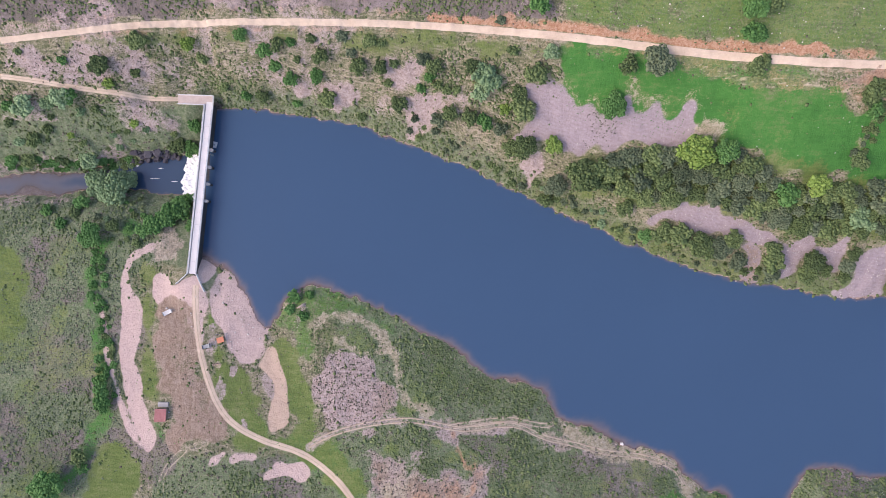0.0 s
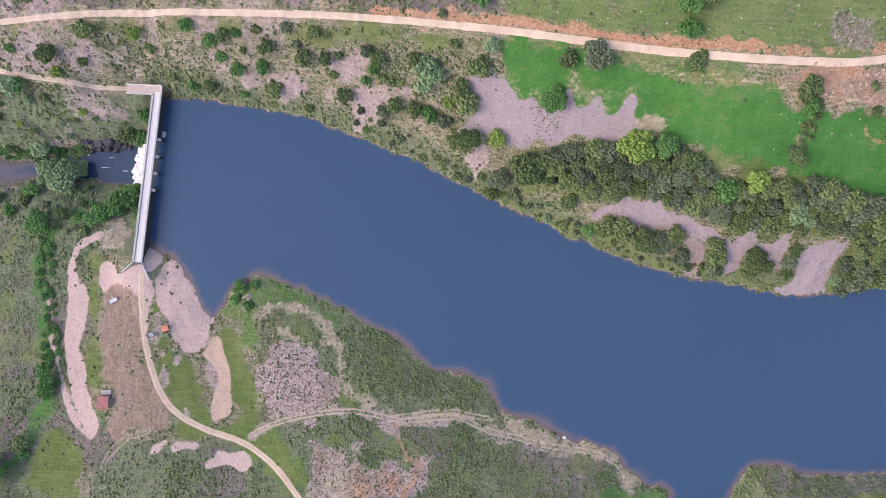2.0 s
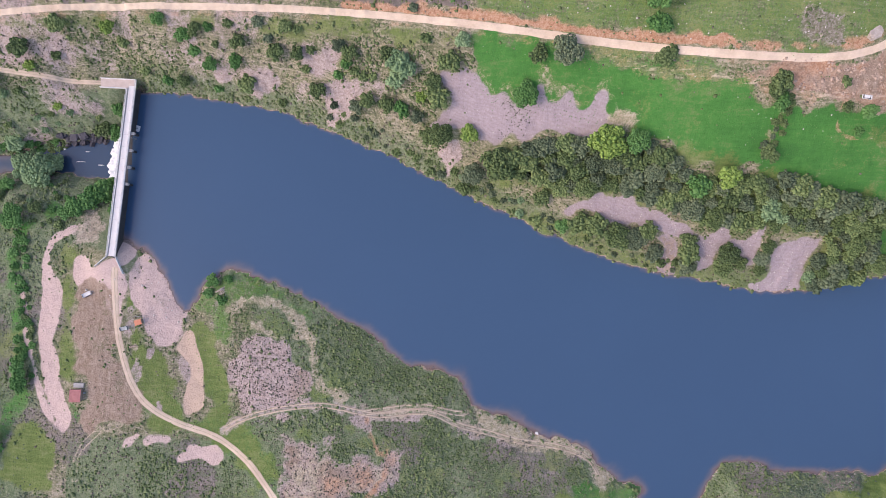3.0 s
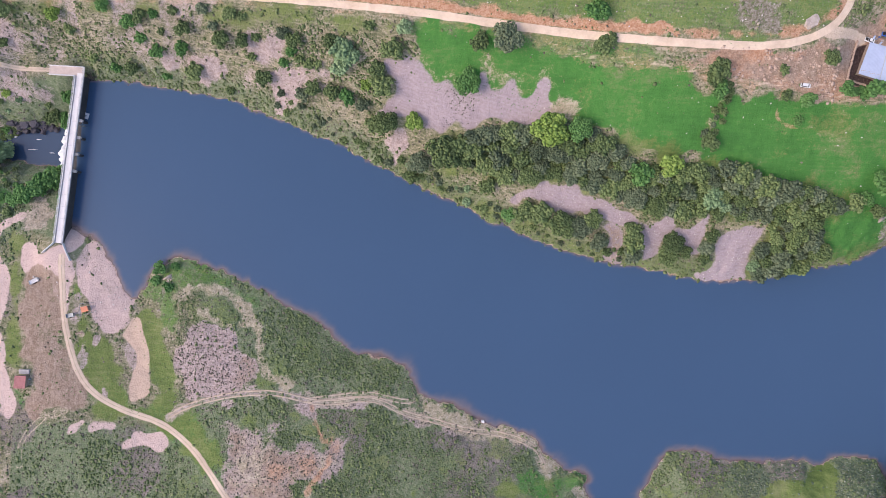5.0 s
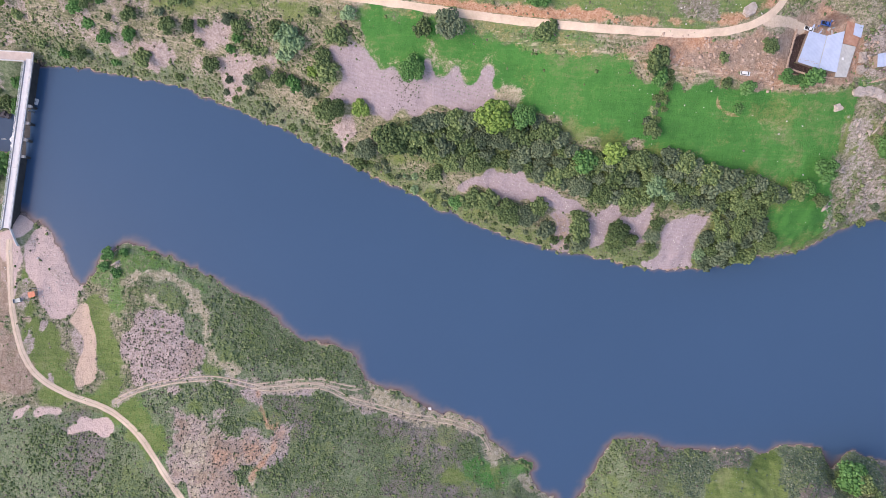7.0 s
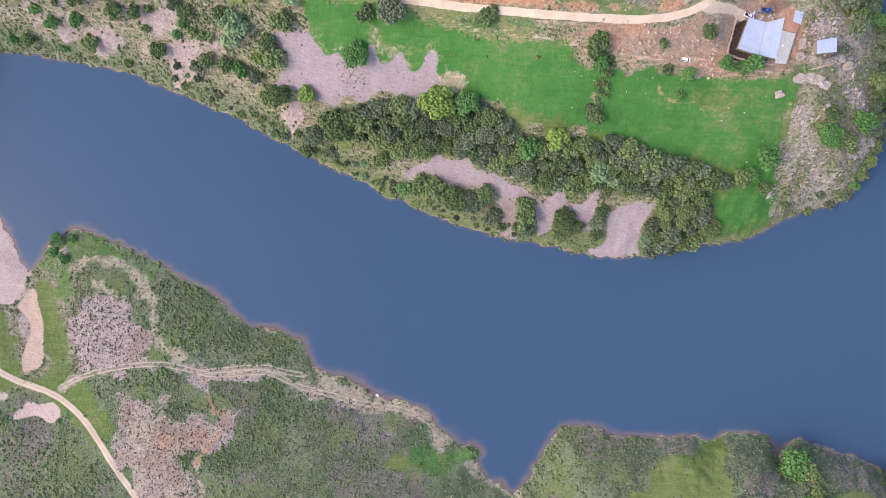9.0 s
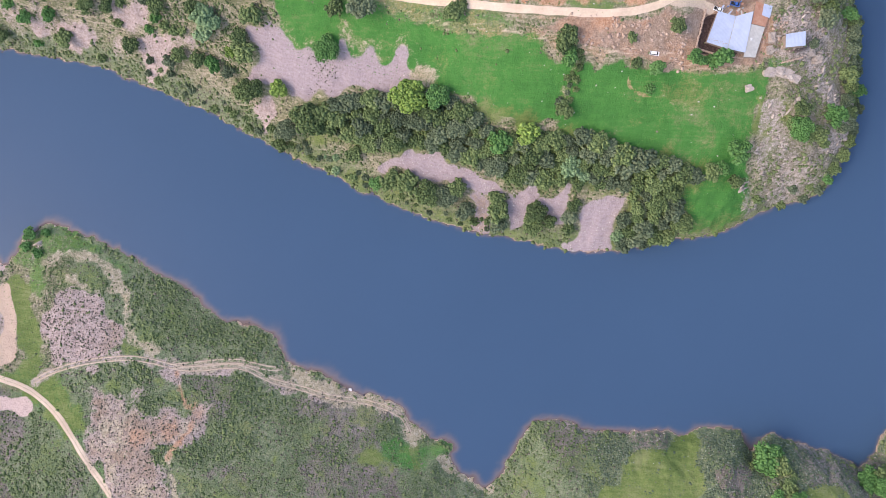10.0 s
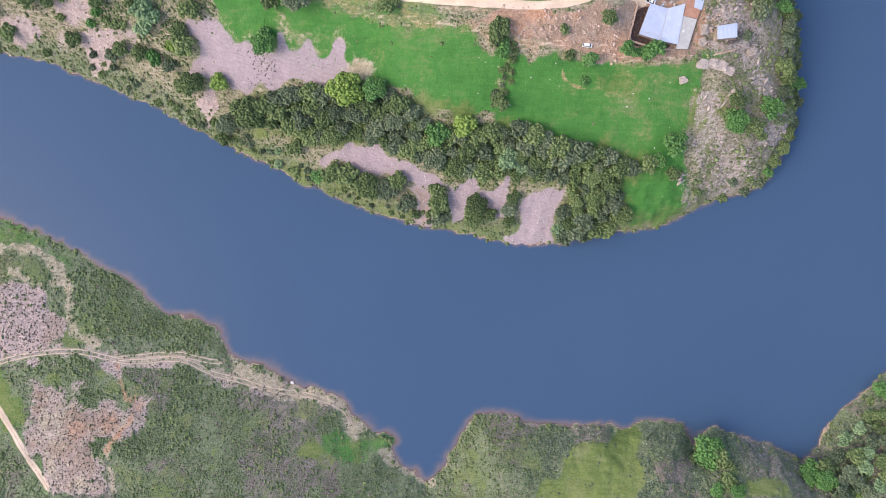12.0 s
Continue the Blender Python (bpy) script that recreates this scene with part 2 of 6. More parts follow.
ROCK_BARE_NORTH = [(268.8, 89.8), (280, 89), (287.9, 83.3), (293.5, 73.9), (293.8, 64.9), (287.2, 61.3), (280.6, 65.2), (273.6, 66.3), (267.5, 70), (268.7, 79.6), (264.4, 83.8)]
ROCK_SMALL = [(264.3, 52.4), (269.3, 53.2), (273.1, 50.7), (273.6, 45), (269.2, 39), (264.8, 36.5), (264.4, 44.5)]
GRASS_POINT = [(261.1, 51.3), (272.3, 53.1), (276.8, 47.7), (277.4, 36.2), (273.8, 29), (268.6, 27.4), (266.4, 37.9), (261.2, 37.6)]
GRASS_TONGUE = [(265.6, 68.7), (277.7, 69.1), (281.1, 65.9), (263.8, 63.2), (260.9, 66.7)]
RUBBLE_RED = [(255.5, 86.3), (264.9, 87.3), (269.1, 81), (268.7, 70.8), (263.2, 67.6), (257.8, 68.7)]
MUD_SHED = [(266.9, 72.5), (267.6, 78.6), (282.6, 77.1), (283.8, 75), (272.2, 69.2)]
FIELD_GAP = [(64.5, 66.2), (68.4, 63.9), (72.3, 60.5), (74.8, 61.6), (74.2, 57), (71.3, 54.7), (70.2, 48.8), (64.9, 51.2), (63, 54.7), (63.9, 59.4)]
GROVE = [(58.8, 41.3), (69.8, 45.2), (83.1, 47.9), (96, 48.7), (118.6, 50.2), (128.5, 48.7), (138.7, 43.7), (146.8, 35.5), (159.1, 35.7), (174, 34.2), (183.7, 34.4), (196.1, 32.4), (206.9, 27), (222.2, 25.3), (235.1, 23.4), (247.6, 23.2), (248.7, 18.5), (231.8, 15.4), (238.8, 3), (240.9, -3.2), (229.8, -11.5), (215.3, -15.6), (206.7, -13.8), (208.5, -3.4), (211.9, 5.5), (209.8, 12.8), (194.4, 12.3), (184.2, 13.2), (174.1, 14.2), (156.4, 13), (148.3, 17.6), (137.8, 21.7), (127.5, 22.7), (119.6, 26.7), (106.6, 26.5), (96, 27.1), (82.7, 31.1), (69.3, 32.5), (61.2, 35.4)]
WOOD_EAST = [(344, -98.8), (352.4, -88.4), (368.9, -74.3), (380.3, -74.2), (369.8, -119.9), (335.7, -129.6), (338.2, -117.4), (340.2, -108.6)]
RIVERSIDE = [(-218.1, 46.8), (-202.3, 46.6), (-178.7, 46.4), (-156, 49.2), (-155.6, 44.6), (-172.5, 41.6), (-195.2, 41.2), (-206.5, 41.9), (-222.6, 40.1)]
THICKET = [(-187.2, 26.4), (-175.2, 28.5), (-154.3, 28.8), (-132.7, 27.9), (-124.1, 24.2), (-123, 14.9), (-133.3, 11.2), (-146.4, 9.1), (-159.5, 2.2), (-173.6, 2), (-183, 12.8)]
THICKET_SOUTH = [(-173.6, 2), (-165.1, 2.1), (-165.2, -8.7), (-163.8, -24.7), (-157.4, -50.8), (-154.1, -71.2), (-163.2, -75.2), (-167.2, -51.1), (-170.1, -24.9), (-174.6, -8.8)]
BANK_WEST = [(-206.1, 68.8), (-174.1, 71.5), (-148.9, 65.5), (-122.3, 64.5), (-123.1, 53.3), (-151, 50.9), (-176.9, 49.2), (-216, 49.9)]
PATH_ARC = [(203.4, 64.5), (202.7, 57.4), (205.5, 52.5), (213.6, 50.6)]
YARD_RUT = [(-128, -76.9), (-125.3, -64), (-124.1, -50.9), (-122.8, -37.7), (-122, -25.7)]
TRACK_YARD = [(-131.6, -114.1), (-132.2, -108.4), (-130.6, -101.3), (-125.2, -94.6), (-120, -90.5), (-110.9, -87.2)]
ROAD_MAIN = [(-201.8, 94.6), (-174.9, 97.5), (-149.1, 100.4), (-129.1, 102.3), (-98, 102.6), (-74.2, 102.5), (-47.2, 102.2), (-27.2, 101.7), (-3.3, 100.2), (13.1, 98.9), (29.6, 97), (48.9, 95), (72.6, 91.6), (95.7, 88.4), (118.5, 85.6), (138.1, 83.5), (159.4, 81.8), (186.8, 81.2), (198.2, 81.9), (209.5, 84.2), (217.9, 88.2), (223.2, 93.5), (225.8, 100.1), (226.8, 112.1)]
ROAD_SPUR = [(218, 87.8), (227.7, 88.4), (235.4, 86.8)]
TRACK_DAM = [(-205.8, 80.3), (-188.6, 78.5), (-172.1, 75.9), (-155.6, 74.5), (-139.5, 73.4), (-127.4, 73.6)]
TRACK_SOUTH = [(-119.1, -14.7), (-119.5, -21.5), (-119.8, -29.7), (-117.5, -41.8), (-115.1, -50.6), (-111.6, -59.5), (-107.3, -68.5), (-102.4, -76.3), (-95.7, -81.5), (-87.9, -85.5), (-81.4, -88.2), (-73.4, -90.2), (-65.4, -93.2), (-59.3, -96.7), (-50.9, -102.6), (-45.6, -108), (-37.5, -118.1), (-28.5, -129), (-20.2, -138.1)]
TRACK_EAST = [(-63.8, -89.2), (-57.2, -84.9), (-49.1, -81.8), (-38.3, -78.6), (-27.8, -76.9), (-17.3, -75.9), (-6.7, -77.4), (4, -80.2), (14.3, -80.2), (24.6, -78.4), (32.6, -78.3), (37.8, -80.1), (43.2, -83.2), (48.6, -85.2), (56.6, -86.9), (64.9, -88.7), (73, -91.1), (81.1, -92.5), (89.2, -92.9), (97.4, -94.3), (105.7, -96.7), (111.3, -100.4), (114.9, -107.5)]
TRACK_LOOP = [(1.7, -79.3), (8.8, -78.3), (14, -77.6), (24.3, -76.3), (32.2, -75.8), (40.1, -78), (48.1, -80), (52.2, -78.5)]
PATH_SPIT = [(-61.4, -32.8), (-58.9, -29.4), (-54.1, -27.7), (-46, -29.2), (-39.2, -31.9), (-33.7, -36.6), (-26.9, -41.8), (-23.7, -48.3), (-23, -56.1), (-21.8, -62.5), (-17.7, -67.1), (-12.3, -71.4), (-7.5, -73.7)]
TRACK_FIELD = [(96.3, 86.3), (110, 80.2), (126.3, 76.6), (142.1, 75.7), (153.5, 73.8), (167.9, 71.4), (180.2, 67.8), (199.1, 67.2), (210.7, 68.7), (220.8, 66.9), (229, 63.3), (238.7, 63.2), (253.6, 63.9)]
BANK_RED = [(-9.2, 103.5), (12.7, 101.8), (26, 100.2), (48.6, 98.1), (72.1, 94.9), (95.2, 91.5), (118, 88.7), (137.8, 87.2)]
BANK_RED_EAST = [(130.9, 87.9), (142.3, 87.2), (151.3, 88.2), (156.3, 85.2)]
STREAM_GREEN = [(-149.8, 14.8), (-168.4, 4.9), (-173.7, -6.2), (-173.2, -17.2), (-169.1, -28), (-167.1, -41.4), (-164.1, -57.2), (-159.7, -72.6), (-165, -88.1), (-170.4, -100.8), (-182.3, -112.1)]
PATH_RED = [(2.9, -81.5), (5.5, -87.3), (8.2, -92.5), (9.2, -96.6), (13.5, -97.9), (14.9, -100.9), (13.1, -106.3), (9.5, -112.1), (5.9, -116), (4.3, -119.7)]
APRON_EDGE = [(-128.9, -13.6), (-126.6, -7.6), (-125.1, -2.3), (-124.4, -0.1), (-122.7, -5.4), (-122.9, -9.2), (-126, -11.9)]
BEACH_UPPER = [(-120.5, -0), (-115.8, -0.5), (-111.8, -5.4), (-110.9, -9.1), (-114.2, -12.1), (-116.3, -15), (-118.1, -10.7)]
SAND_RUBBLE = [(-93, -54.3), (-89.6, -54), (-84.2, -55.8), (-80.9, -60.9), (-80.2, -66.1), (-82.6, -69.8), (-84.9, -66.1), (-88.4, -61), (-91.6, -57.8)]
DAM_SLOPE = [(-139.6, 17.5), (-133.9, 15.1), (-128.5, 5.4), (-124.8, -1.4), (-126, -6.8), (-133.6, -8.3), (-139.8, -5.7), (-143.4, 1.1), (-140.7, 8), (-142.2, 13.5)]
GRASS_YARD_SOUTH = [(-138.5, -76.3), (-131, -79.6), (-128.1, -84.7), (-131.3, -87.4), (-134.8, -83.1)]
PATCH_ROCK_EAST = [(-100.4, -95.6), (-97.9, -92.6), (-91.5, -92.7), (-86.8, -94.2), (-94, -96.5), (-99.1, -97.5)]
PATH_SPIT_INNER = [(-51.4, -39.8), (-46.8, -42.4), (-42.7, -45), (-37.4, -46.5), (-31.5, -44.9), (-26.8, -43.1)]
LUSH_SPIT = [(-51.8, -30.9), (-46, -30.3), (-41.1, -32.7), (-39.8, -37.1), (-42.9, -39.2), (-48.3, -37.2), (-51.6, -34.6)]
ROCK_SPIT = [(-69.3, -23.7), (-66.5, -25), (-67.6, -29), (-69.6, -33), (-71.1, -38.4), (-73.2, -41.1), (-73.4, -37.2), (-71.7, -31.8)]
STUBBLE_NORTH = [(-43.5, -81.8), (-24.7, -79.9), (-1.3, -79.9), (5.9, -83), (7.2, -88.5), (8.7, -92.2), (5.1, -88.6), (-0, -85.2), (-5.9, -83.3), (-13.9, -82), (-21.5, -84.9), (-32.2, -83.5)]
PATH_PALE = [(4.6, -118), (4.5, -121.4), (7.2, -128.3), (9.6, -136.5)]
SHORE_BARE = [(53.3, -80), (57.1, -79.2), (66.9, -82.8), (75, -83.6), (80.7, -88.5), (88.9, -89.6), (99.9, -91.3), (109.6, -94.7), (115.4, -102.1), (121, -105.9), (123.8, -108.5), (118.5, -110.1), (116, -113.2), (113.8, -108.3), (110.7, -100.7), (100.3, -96.4), (86.7, -95.2), (75.9, -93.8), (67.6, -89.9), (59.4, -87.5)]
BAY_BARE = [(127, -118.1), (132.4, -117.9), (139.4, -122.8), (145, -126.5), (153.3, -131.4), (157.3, -131.6), (156, -134.1), (147.9, -131.8), (139.5, -126.7), (132.6, -124.5)]
LUSH_SOUTH_A = [(49.6, -116.1), (54.6, -114.7), (56.6, -122), (54.8, -129.2), (50.7, -127)]
LUSH_SOUTH_B = [(87, -114.3), (94.8, -113), (98.9, -115.5), (99.3, -121.6), (91.5, -122.8), (87.5, -120.4)]
LUSH_SOUTH_C = [(66.4, -108.5), (69.9, -107.2), (71.2, -113.4), (68.1, -115.9)]
HEATH_SOUTH = [(89.4, -128.8), (99.6, -127), (106.3, -129.3), (108.5, -136.1), (88.6, -136)]
RED_A = [(-14.3, -108.1), (-9.1, -109.6), (-6.3, -114), (-9.3, -114.6), (-12.9, -111.8)]
RED_B = [(0.2, -106.7), (4.4, -103.7), (8, -107.3), (5.5, -112.3), (0.7, -111.2)]
RED_C = [(8.8, -98.1), (12.7, -96.9), (15.7, -98.9), (13.4, -100.9), (9.7, -100.5)]
ROCK_EDGE = [(287.2, 61.3), (296.6, 65.1), (305.8, 59.7), (312.1, 52.2), (316.4, 44.4), (314.2, 35.3), (303.9, 29.7), (296.5, 36.1), (301.8, 44.1), (295.5, 52.8)]
TERRACE_B = [(138.3, 7.4), (146.1, 7.7), (147.8, 1.2), (148.1, -6.8), (149.9, -10.9), (144.4, -10.2), (140.3, -8.5), (140.7, -1.7), (141.3, 3.6)]
TERRACE_C = [(154, 11), (158.7, 9.3), (164.8, 10.8), (166.8, 14.6), (169.9, 8.3), (168.1, 6.5), (165.3, 3), (165.2, -3.6), (162.9, -8.2), (158.1, -11.4), (154, -11), (157, -5.2), (158.2, 1.5), (155.8, 6.6)]
TERRACE_D = [(170.9, 5.8), (175.5, 7.2), (180.9, 11.1), (183.8, 15), (185.9, 10), (185.4, 4.9), (182.3, 0.9), (182.2, -4.9), (178.7, -2.6), (176, 2), (172.4, 4)]
TERRACE_E = [(190, 2.9), (193.2, 6.4), (200.5, 7.9), (207.4, 10.6), (211.8, 9.8), (211.1, 6.5), (208.4, 2.5), (206.3, -2.8), (205.3, -8.9), (204.8, -13), (207.1, -15.9), (196.2, -16.9), (186.5, -16.1), (182.3, -14.1), (188.4, -12.5), (189.9, -5.4), (191.1, -1.4)]
FIELD_EDGE = [(108.3, 63.9), (116.8, 62.7), (122, 59.2), (118.8, 55.9), (111.5, 54.7)]
BARE_N_MID = [(-16.5, 74), (-7.7, 74.4), (-6.4, 70.7), (-12.9, 69.1), (-14.8, 63.9), (-13.9, 59.1), (-18.6, 59.2), (-19.5, 65.2), (-19.9, 70.7)]
HEATH_SE = [(257.1, -113.7), (262, -112.1), (272.8, -115), (270.8, -119.4), (264.4, -121.2), (258.7, -119.5)]
PATCH_HEAP = [(-104.7, -52), (-105.8, -54.3), (-108.4, -54.9), (-110.7, -53.5), (-110.9, -50.9), (-108.7, -49.1), (-106.1, -49.7)]
NORTH_BUSHES_A = [(-139.8, 94.7, 4.1), (-158.2, 84.6, 4.1), (-156.8, 77.9, 2.6), (-118.2, 94.4, 3.3), (-93.1, 97.2, 3), (-144.1, 82.8, 2.3), (-113.6, 89.9, 2.8), (-83.7, 91.8, 3.3), (-77.5, 93.7, 3), (-71.3, 95, 2.3), (-61.7, 96.3, 2.5), (-48.1, 96.6, 2.7), (-35.7, 94.6, 3), (-30.5, 94.3, 2.3), (-58.2, 89, 3.3), (-44.3, 91.1, 2.5), (-41.4, 85.2, 3.6), (-79.9, 86.5, 2.6), (-69.1, 88.8, 2), (-73, 80.9, 3.1), (-61.1, 82, 3.1), (-105.5, 79, 2.4), (-96.4, 75.4, 2.7), (-88.1, 74.5, 3), (-31, 84.7, 3.1), (-25.1, 86.7, 2.3), (-28, 79.5, 2.3), (-57, 73.3, 4), (-72.3, 72.3, 2.4), (-23, 70.3, 3.7), (-175.3, 86.7, 2.3), (-194.4, 90.1, 1.8)]
NORTH_BUSHES_B = [(-12.1, 87.7, 3), (-7.1, 84.5, 3.5), (-8.9, 81.1, 2.6), (-13.3, 76.9, 2.3), (-5.3, 63.7, 3.2), (-5.3, 78.2, 2.3), (-16.1, 64.9, 2.1), (9.3, 84.2, 3), (15.3, 79.9, 5.1), (18.9, 77.8, 4.6), (13.9, 74.3, 4.1), (27.3, 90.2, 2.7), (43.2, 88.8, 3.4), (37.4, 80.2, 4.5), (32.6, 66.2, 5.1), (30.8, 72.6, 3.8), (25.3, 67.6, 2.8), (-1.2, 75.9, 2.6), (3.1, 75.8, 2.3), (9.3, 64, 3.7), (16.2, 62.2, 3.7), (23.3, 59.1, 3.1), (34.7, 51.3, 5.8), (47.4, 51.8, 4.2), (0.4, 65.8, 3.4), (21.7, 101.7, 2.2), (37.1, 106.1, 4.1), (28.8, 51, 3.7), (-41.6, 66.6, 2.4)]
FIELD_TREES = [(71.2, 66.6, 6), (75.6, 82.6, 4.1), (86.7, 83.6, 6.7), (123.2, 92.5, 4.4), (126.6, 80.2, 4), (130.2, 83.3, 2.8), (120.8, 102, 6), (128.3, 103.2, 4.1), (174.7, 71.4, 4.3), (173.6, 68.1, 3.3), (176.6, 64.2, 3.8), (177.2, 67.8, 2.4), (177, 43.8, 3.7), (175.1, 47.4, 2.5), (255.6, 29.3, 5.1), (249.5, 22.1, 3.6), (257.8, 17.1, 3.1), (220.2, 77.2, 3.3), (176, 72.7, 3.1), (202.1, 72.6, 2.4), (205.5, 63.2, 2.6), (214, 61, 3.4), (212.8, 53.5, 2.4), (229.5, 66, 3.1), (233, 65.1, 2.2), (240.7, 66.2, 4.1), (237.6, 65.1, 2.9)]
POINT_TREES = [(305.1, 84.7, 3.5), (303.8, 77, 3), (304.3, 66.5, 4.1), (307.4, 62.3, 3.1), (298, 47.6, 4.6), (281.9, 40, 5.6), (291.1, 38.7, 4.1), (280.7, 48.7, 3.5), (285.6, 85.1, 4.4), (286.8, 90.2, 3.9), (308.8, 27, 3.2), (289.8, 16.7, 2.7), (282.4, 75.8, 2.4), (297.5, 12.9, 2.7), (305.3, 55.6, 3.1), (305.4, 43.2, 3.1), (297.4, 36.2, 2.6), (278.5, 42.6, 3), (289.2, 95.3, 4.4), (279.9, 95.4, 4.8), (288, 9.4, 2.5), (272.4, 10.5, 2.4), (309.1, 82.9, 2.6), (308.5, 72.4, 2.8), (312.4, 67.7, 2.3), (305.2, 89.2, 3), (301.1, 91.5, 3.2), (309.9, 58.6, 2.9), (312.1, 53.1, 2.6)]
GROVE_MARKED = [(109.1, 47.6, 8.1), (121.7, 48.5, 5.5), (162.2, 34.1, 5.1), (62.1, 37.9, 8), (69.6, 41, 5.2), (100.4, 12.5, 4.6), (108.2, 11.8, 5.1), (117.7, 7.4, 6.5), (125.7, 6.1, 5.6), (132.2, 10, 4), (135.7, -0.7, 4.1), (150.6, 5.5, 4), (151.5, 0.3, 4.8), (151.8, -5.3, 4.1), (169.5, 0.4, 5.3), (168.5, -6.1, 4.6), (176.2, -3.9, 3.2), (184.6, -1.1, 3.7), (185, -6.7, 3), (186.5, 4.1, 3.2), (82.4, 24.1, 3.7), (90.5, 28.1, 4), (50.4, 34.1, 5.4), (46, 28, 3.3), (93.2, 11.2, 3), (70.5, 35.2, 4.2), (79.9, 33.8, 4.2)]
WILLOWS_WEST = [(-174.8, 34.4, 7.4), (-165.5, 32.5, 8.6), (-160.9, 36.7, 5.7), (-168.7, 28.7, 5.1), (-131, 22.6, 5.1), (-134.9, 19.6, 5), (-138.5, 16.7, 4.7), (-142.5, 13.9, 4.1), (-146.8, 11.1, 3.3), (-171.9, 8.8, 6.1), (-180.4, 24.8, 3.6), (-128, 52.3, 3.9), (-123.5, 62, 3.3), (-133.7, 53.6, 3.7), (-138.2, 53.4, 2.5), (-179, 71.2, 4.4), (-175, 71.5, 3.4), (-186.1, 69, 3.2), (-196.7, 67.2, 5), (-204.7, 67.5, 3.2), (-198.9, 53.7, 3.5), (-207.5, 53.3, 2.7), (-208.7, 61.2, 2.4), (-206.7, 45, 3.7), (-215.6, 44.8, 3.4), (-198.9, 44.7, 2.5), (-191.1, 45, 2.5), (-177.8, 45.5, 4.2), (-180.9, 47.1, 2.8)]
WILLOWS_SOUTH = [(-161.3, -64.1, 4), (-160.8, -70.6, 3.7), (-165.3, -60.7, 2.4), (-169.6, -94.7, 3.7), (-169, -100.5, 2.6), (-179.9, -107.2, 7.4), (-186.8, -107.6, 4.2), (-171.2, -3.4, 2.2), (-172.3, -9.4, 2.5), (-171.3, -15.7, 2.2), (-171.8, -21.1, 2.2), (-168.1, -27.3, 1.9), (-165.9, -37.1, 1.9), (-125.5, 13.6, 2.8), (-130.4, 26.6, 3.4), (-127.3, 29.5, 2.6), (-73.2, -19.6, 3), (-75.1, -25.8, 2.5), (-68.5, -28.8, 2.4), (-65.6, -18.7, 2.2), (-189.5, 14.2, 2.8), (-198.4, 20.7, 2.8), (-183.4, 19.9, 2.8), (-161.9, 13.1, 3.3), (-150.4, 5, 2.5)]
EAST_TREES = [(281.4, -109.9, 8.1), (277.8, -111.7, 4.3), (285.8, -111.5, 4.2), (328.9, -117.4, 5.4), (334.8, -115.3, 4.8), (333.4, -119.3, 5.3), (330.4, -119.6, 4.3), (362.9, -78.5, 3.8), (286.8, -119.9, 3.6), (290, -123.6, 3.3), (281.9, -124.1, 3.1), (289.8, -115.9, 2.3)]

# ---- plan helpers ----


def lattice(seed):
    return np.random.default_rng(seed).random((256, 256))


def value_noise(x, y, size, seed):
    g = lattice(seed)
    u, v = x / size, y / size
    i, j = np.floor(u).astype(int), np.floor(v).astype(int)
    a, b = u - i, v - j
    a, b = a * a * (3 - 2 * a), b * b * (3 - 2 * b)
    i0, i1, j0, j1 = i % 256, (i + 1) % 256, j % 256, (j + 1) % 256
    return (g[i0, j0] * (1 - a) + g[i1, j0] * a) * (1 - b) + (g[i0, j1] * (1 - a) + g[i1, j1] * a) * b - 0.5


def fbm(x, y, size, seed, octaves=3):
    return sum(value_noise(x + 31 * k, y - 17 * k, size / 2**k, seed + k) / 2**k for k in range(octaves))


def rounded(points, closed, times=2):
    p = np.asarray(points, float)
    for _ in range(times):
        q = np.vstack([p, p[:1]]) if closed else p
        a, b = q[:-1] * 0.75 + q[1:] * 0.25, q[:-1] * 0.25 + q[1:] * 0.75
        r = np.empty((2 * len(a), 2))
        r[0::2], r[1::2] = a, b
        p = r if closed else np.vstack([p[:1], r[1:-1], p[-1:]])
    return p


def distance(x, y, line, closed):
    l = np.vstack([line, line[:1]]) if closed else line
    d, inside = np.full(x.shape, 1e9), np.zeros(x.shape, bool)
    for (ax, ay), (bx, by) in zip(l[:-1], l[1:]):
        ex, ey = bx - ax, by - ay
        k = np.clip(((x - ax) * ex + (y - ay) * ey) / max(ex * ex + ey * ey, 1e-9), 0, 1)
        d = np.minimum(d, (x - ax - k * ex) ** 2 + (y - ay - k * ey) ** 2)
        if closed and ay != by:
            inside ^= ((ay > y) != (by > y)) & (x < ax + (y - ay) / (by - ay) * ex)
    d = np.sqrt(d)
    return np.where(inside, -d, d) if closed else d


def smooth(a, b, v):
    k = np.clip((v - a) / (b - a), 0, 1)
    return k * k * (3 - 2 * k)


def near(x, y, points, margin):
    p = np.asarray(points)
    return (x > p[:, 0].min() - margin) & (x < p[:, 0].max() + margin) & (y > p[:, 1].min() - margin) & (y < p[:, 1].max() + margin)


def area_mask(x, y, points, ragged=3.0, soft=1.5, seed=5, grow=0.0):
    """1 inside a rounded outline with a ragged edge, 0 outside."""
    out = np.zeros(x.shape)
    sel = near(x, y, points, 18)
    if sel.any():
        xs, ys = x[sel], y[sel]
        d = distance(xs, ys, rounded(points, True), True) + ragged * 2 * fbm(xs, ys, 9.0, seed) - grow
        out[sel] = smooth(soft, -soft, d)
    return out


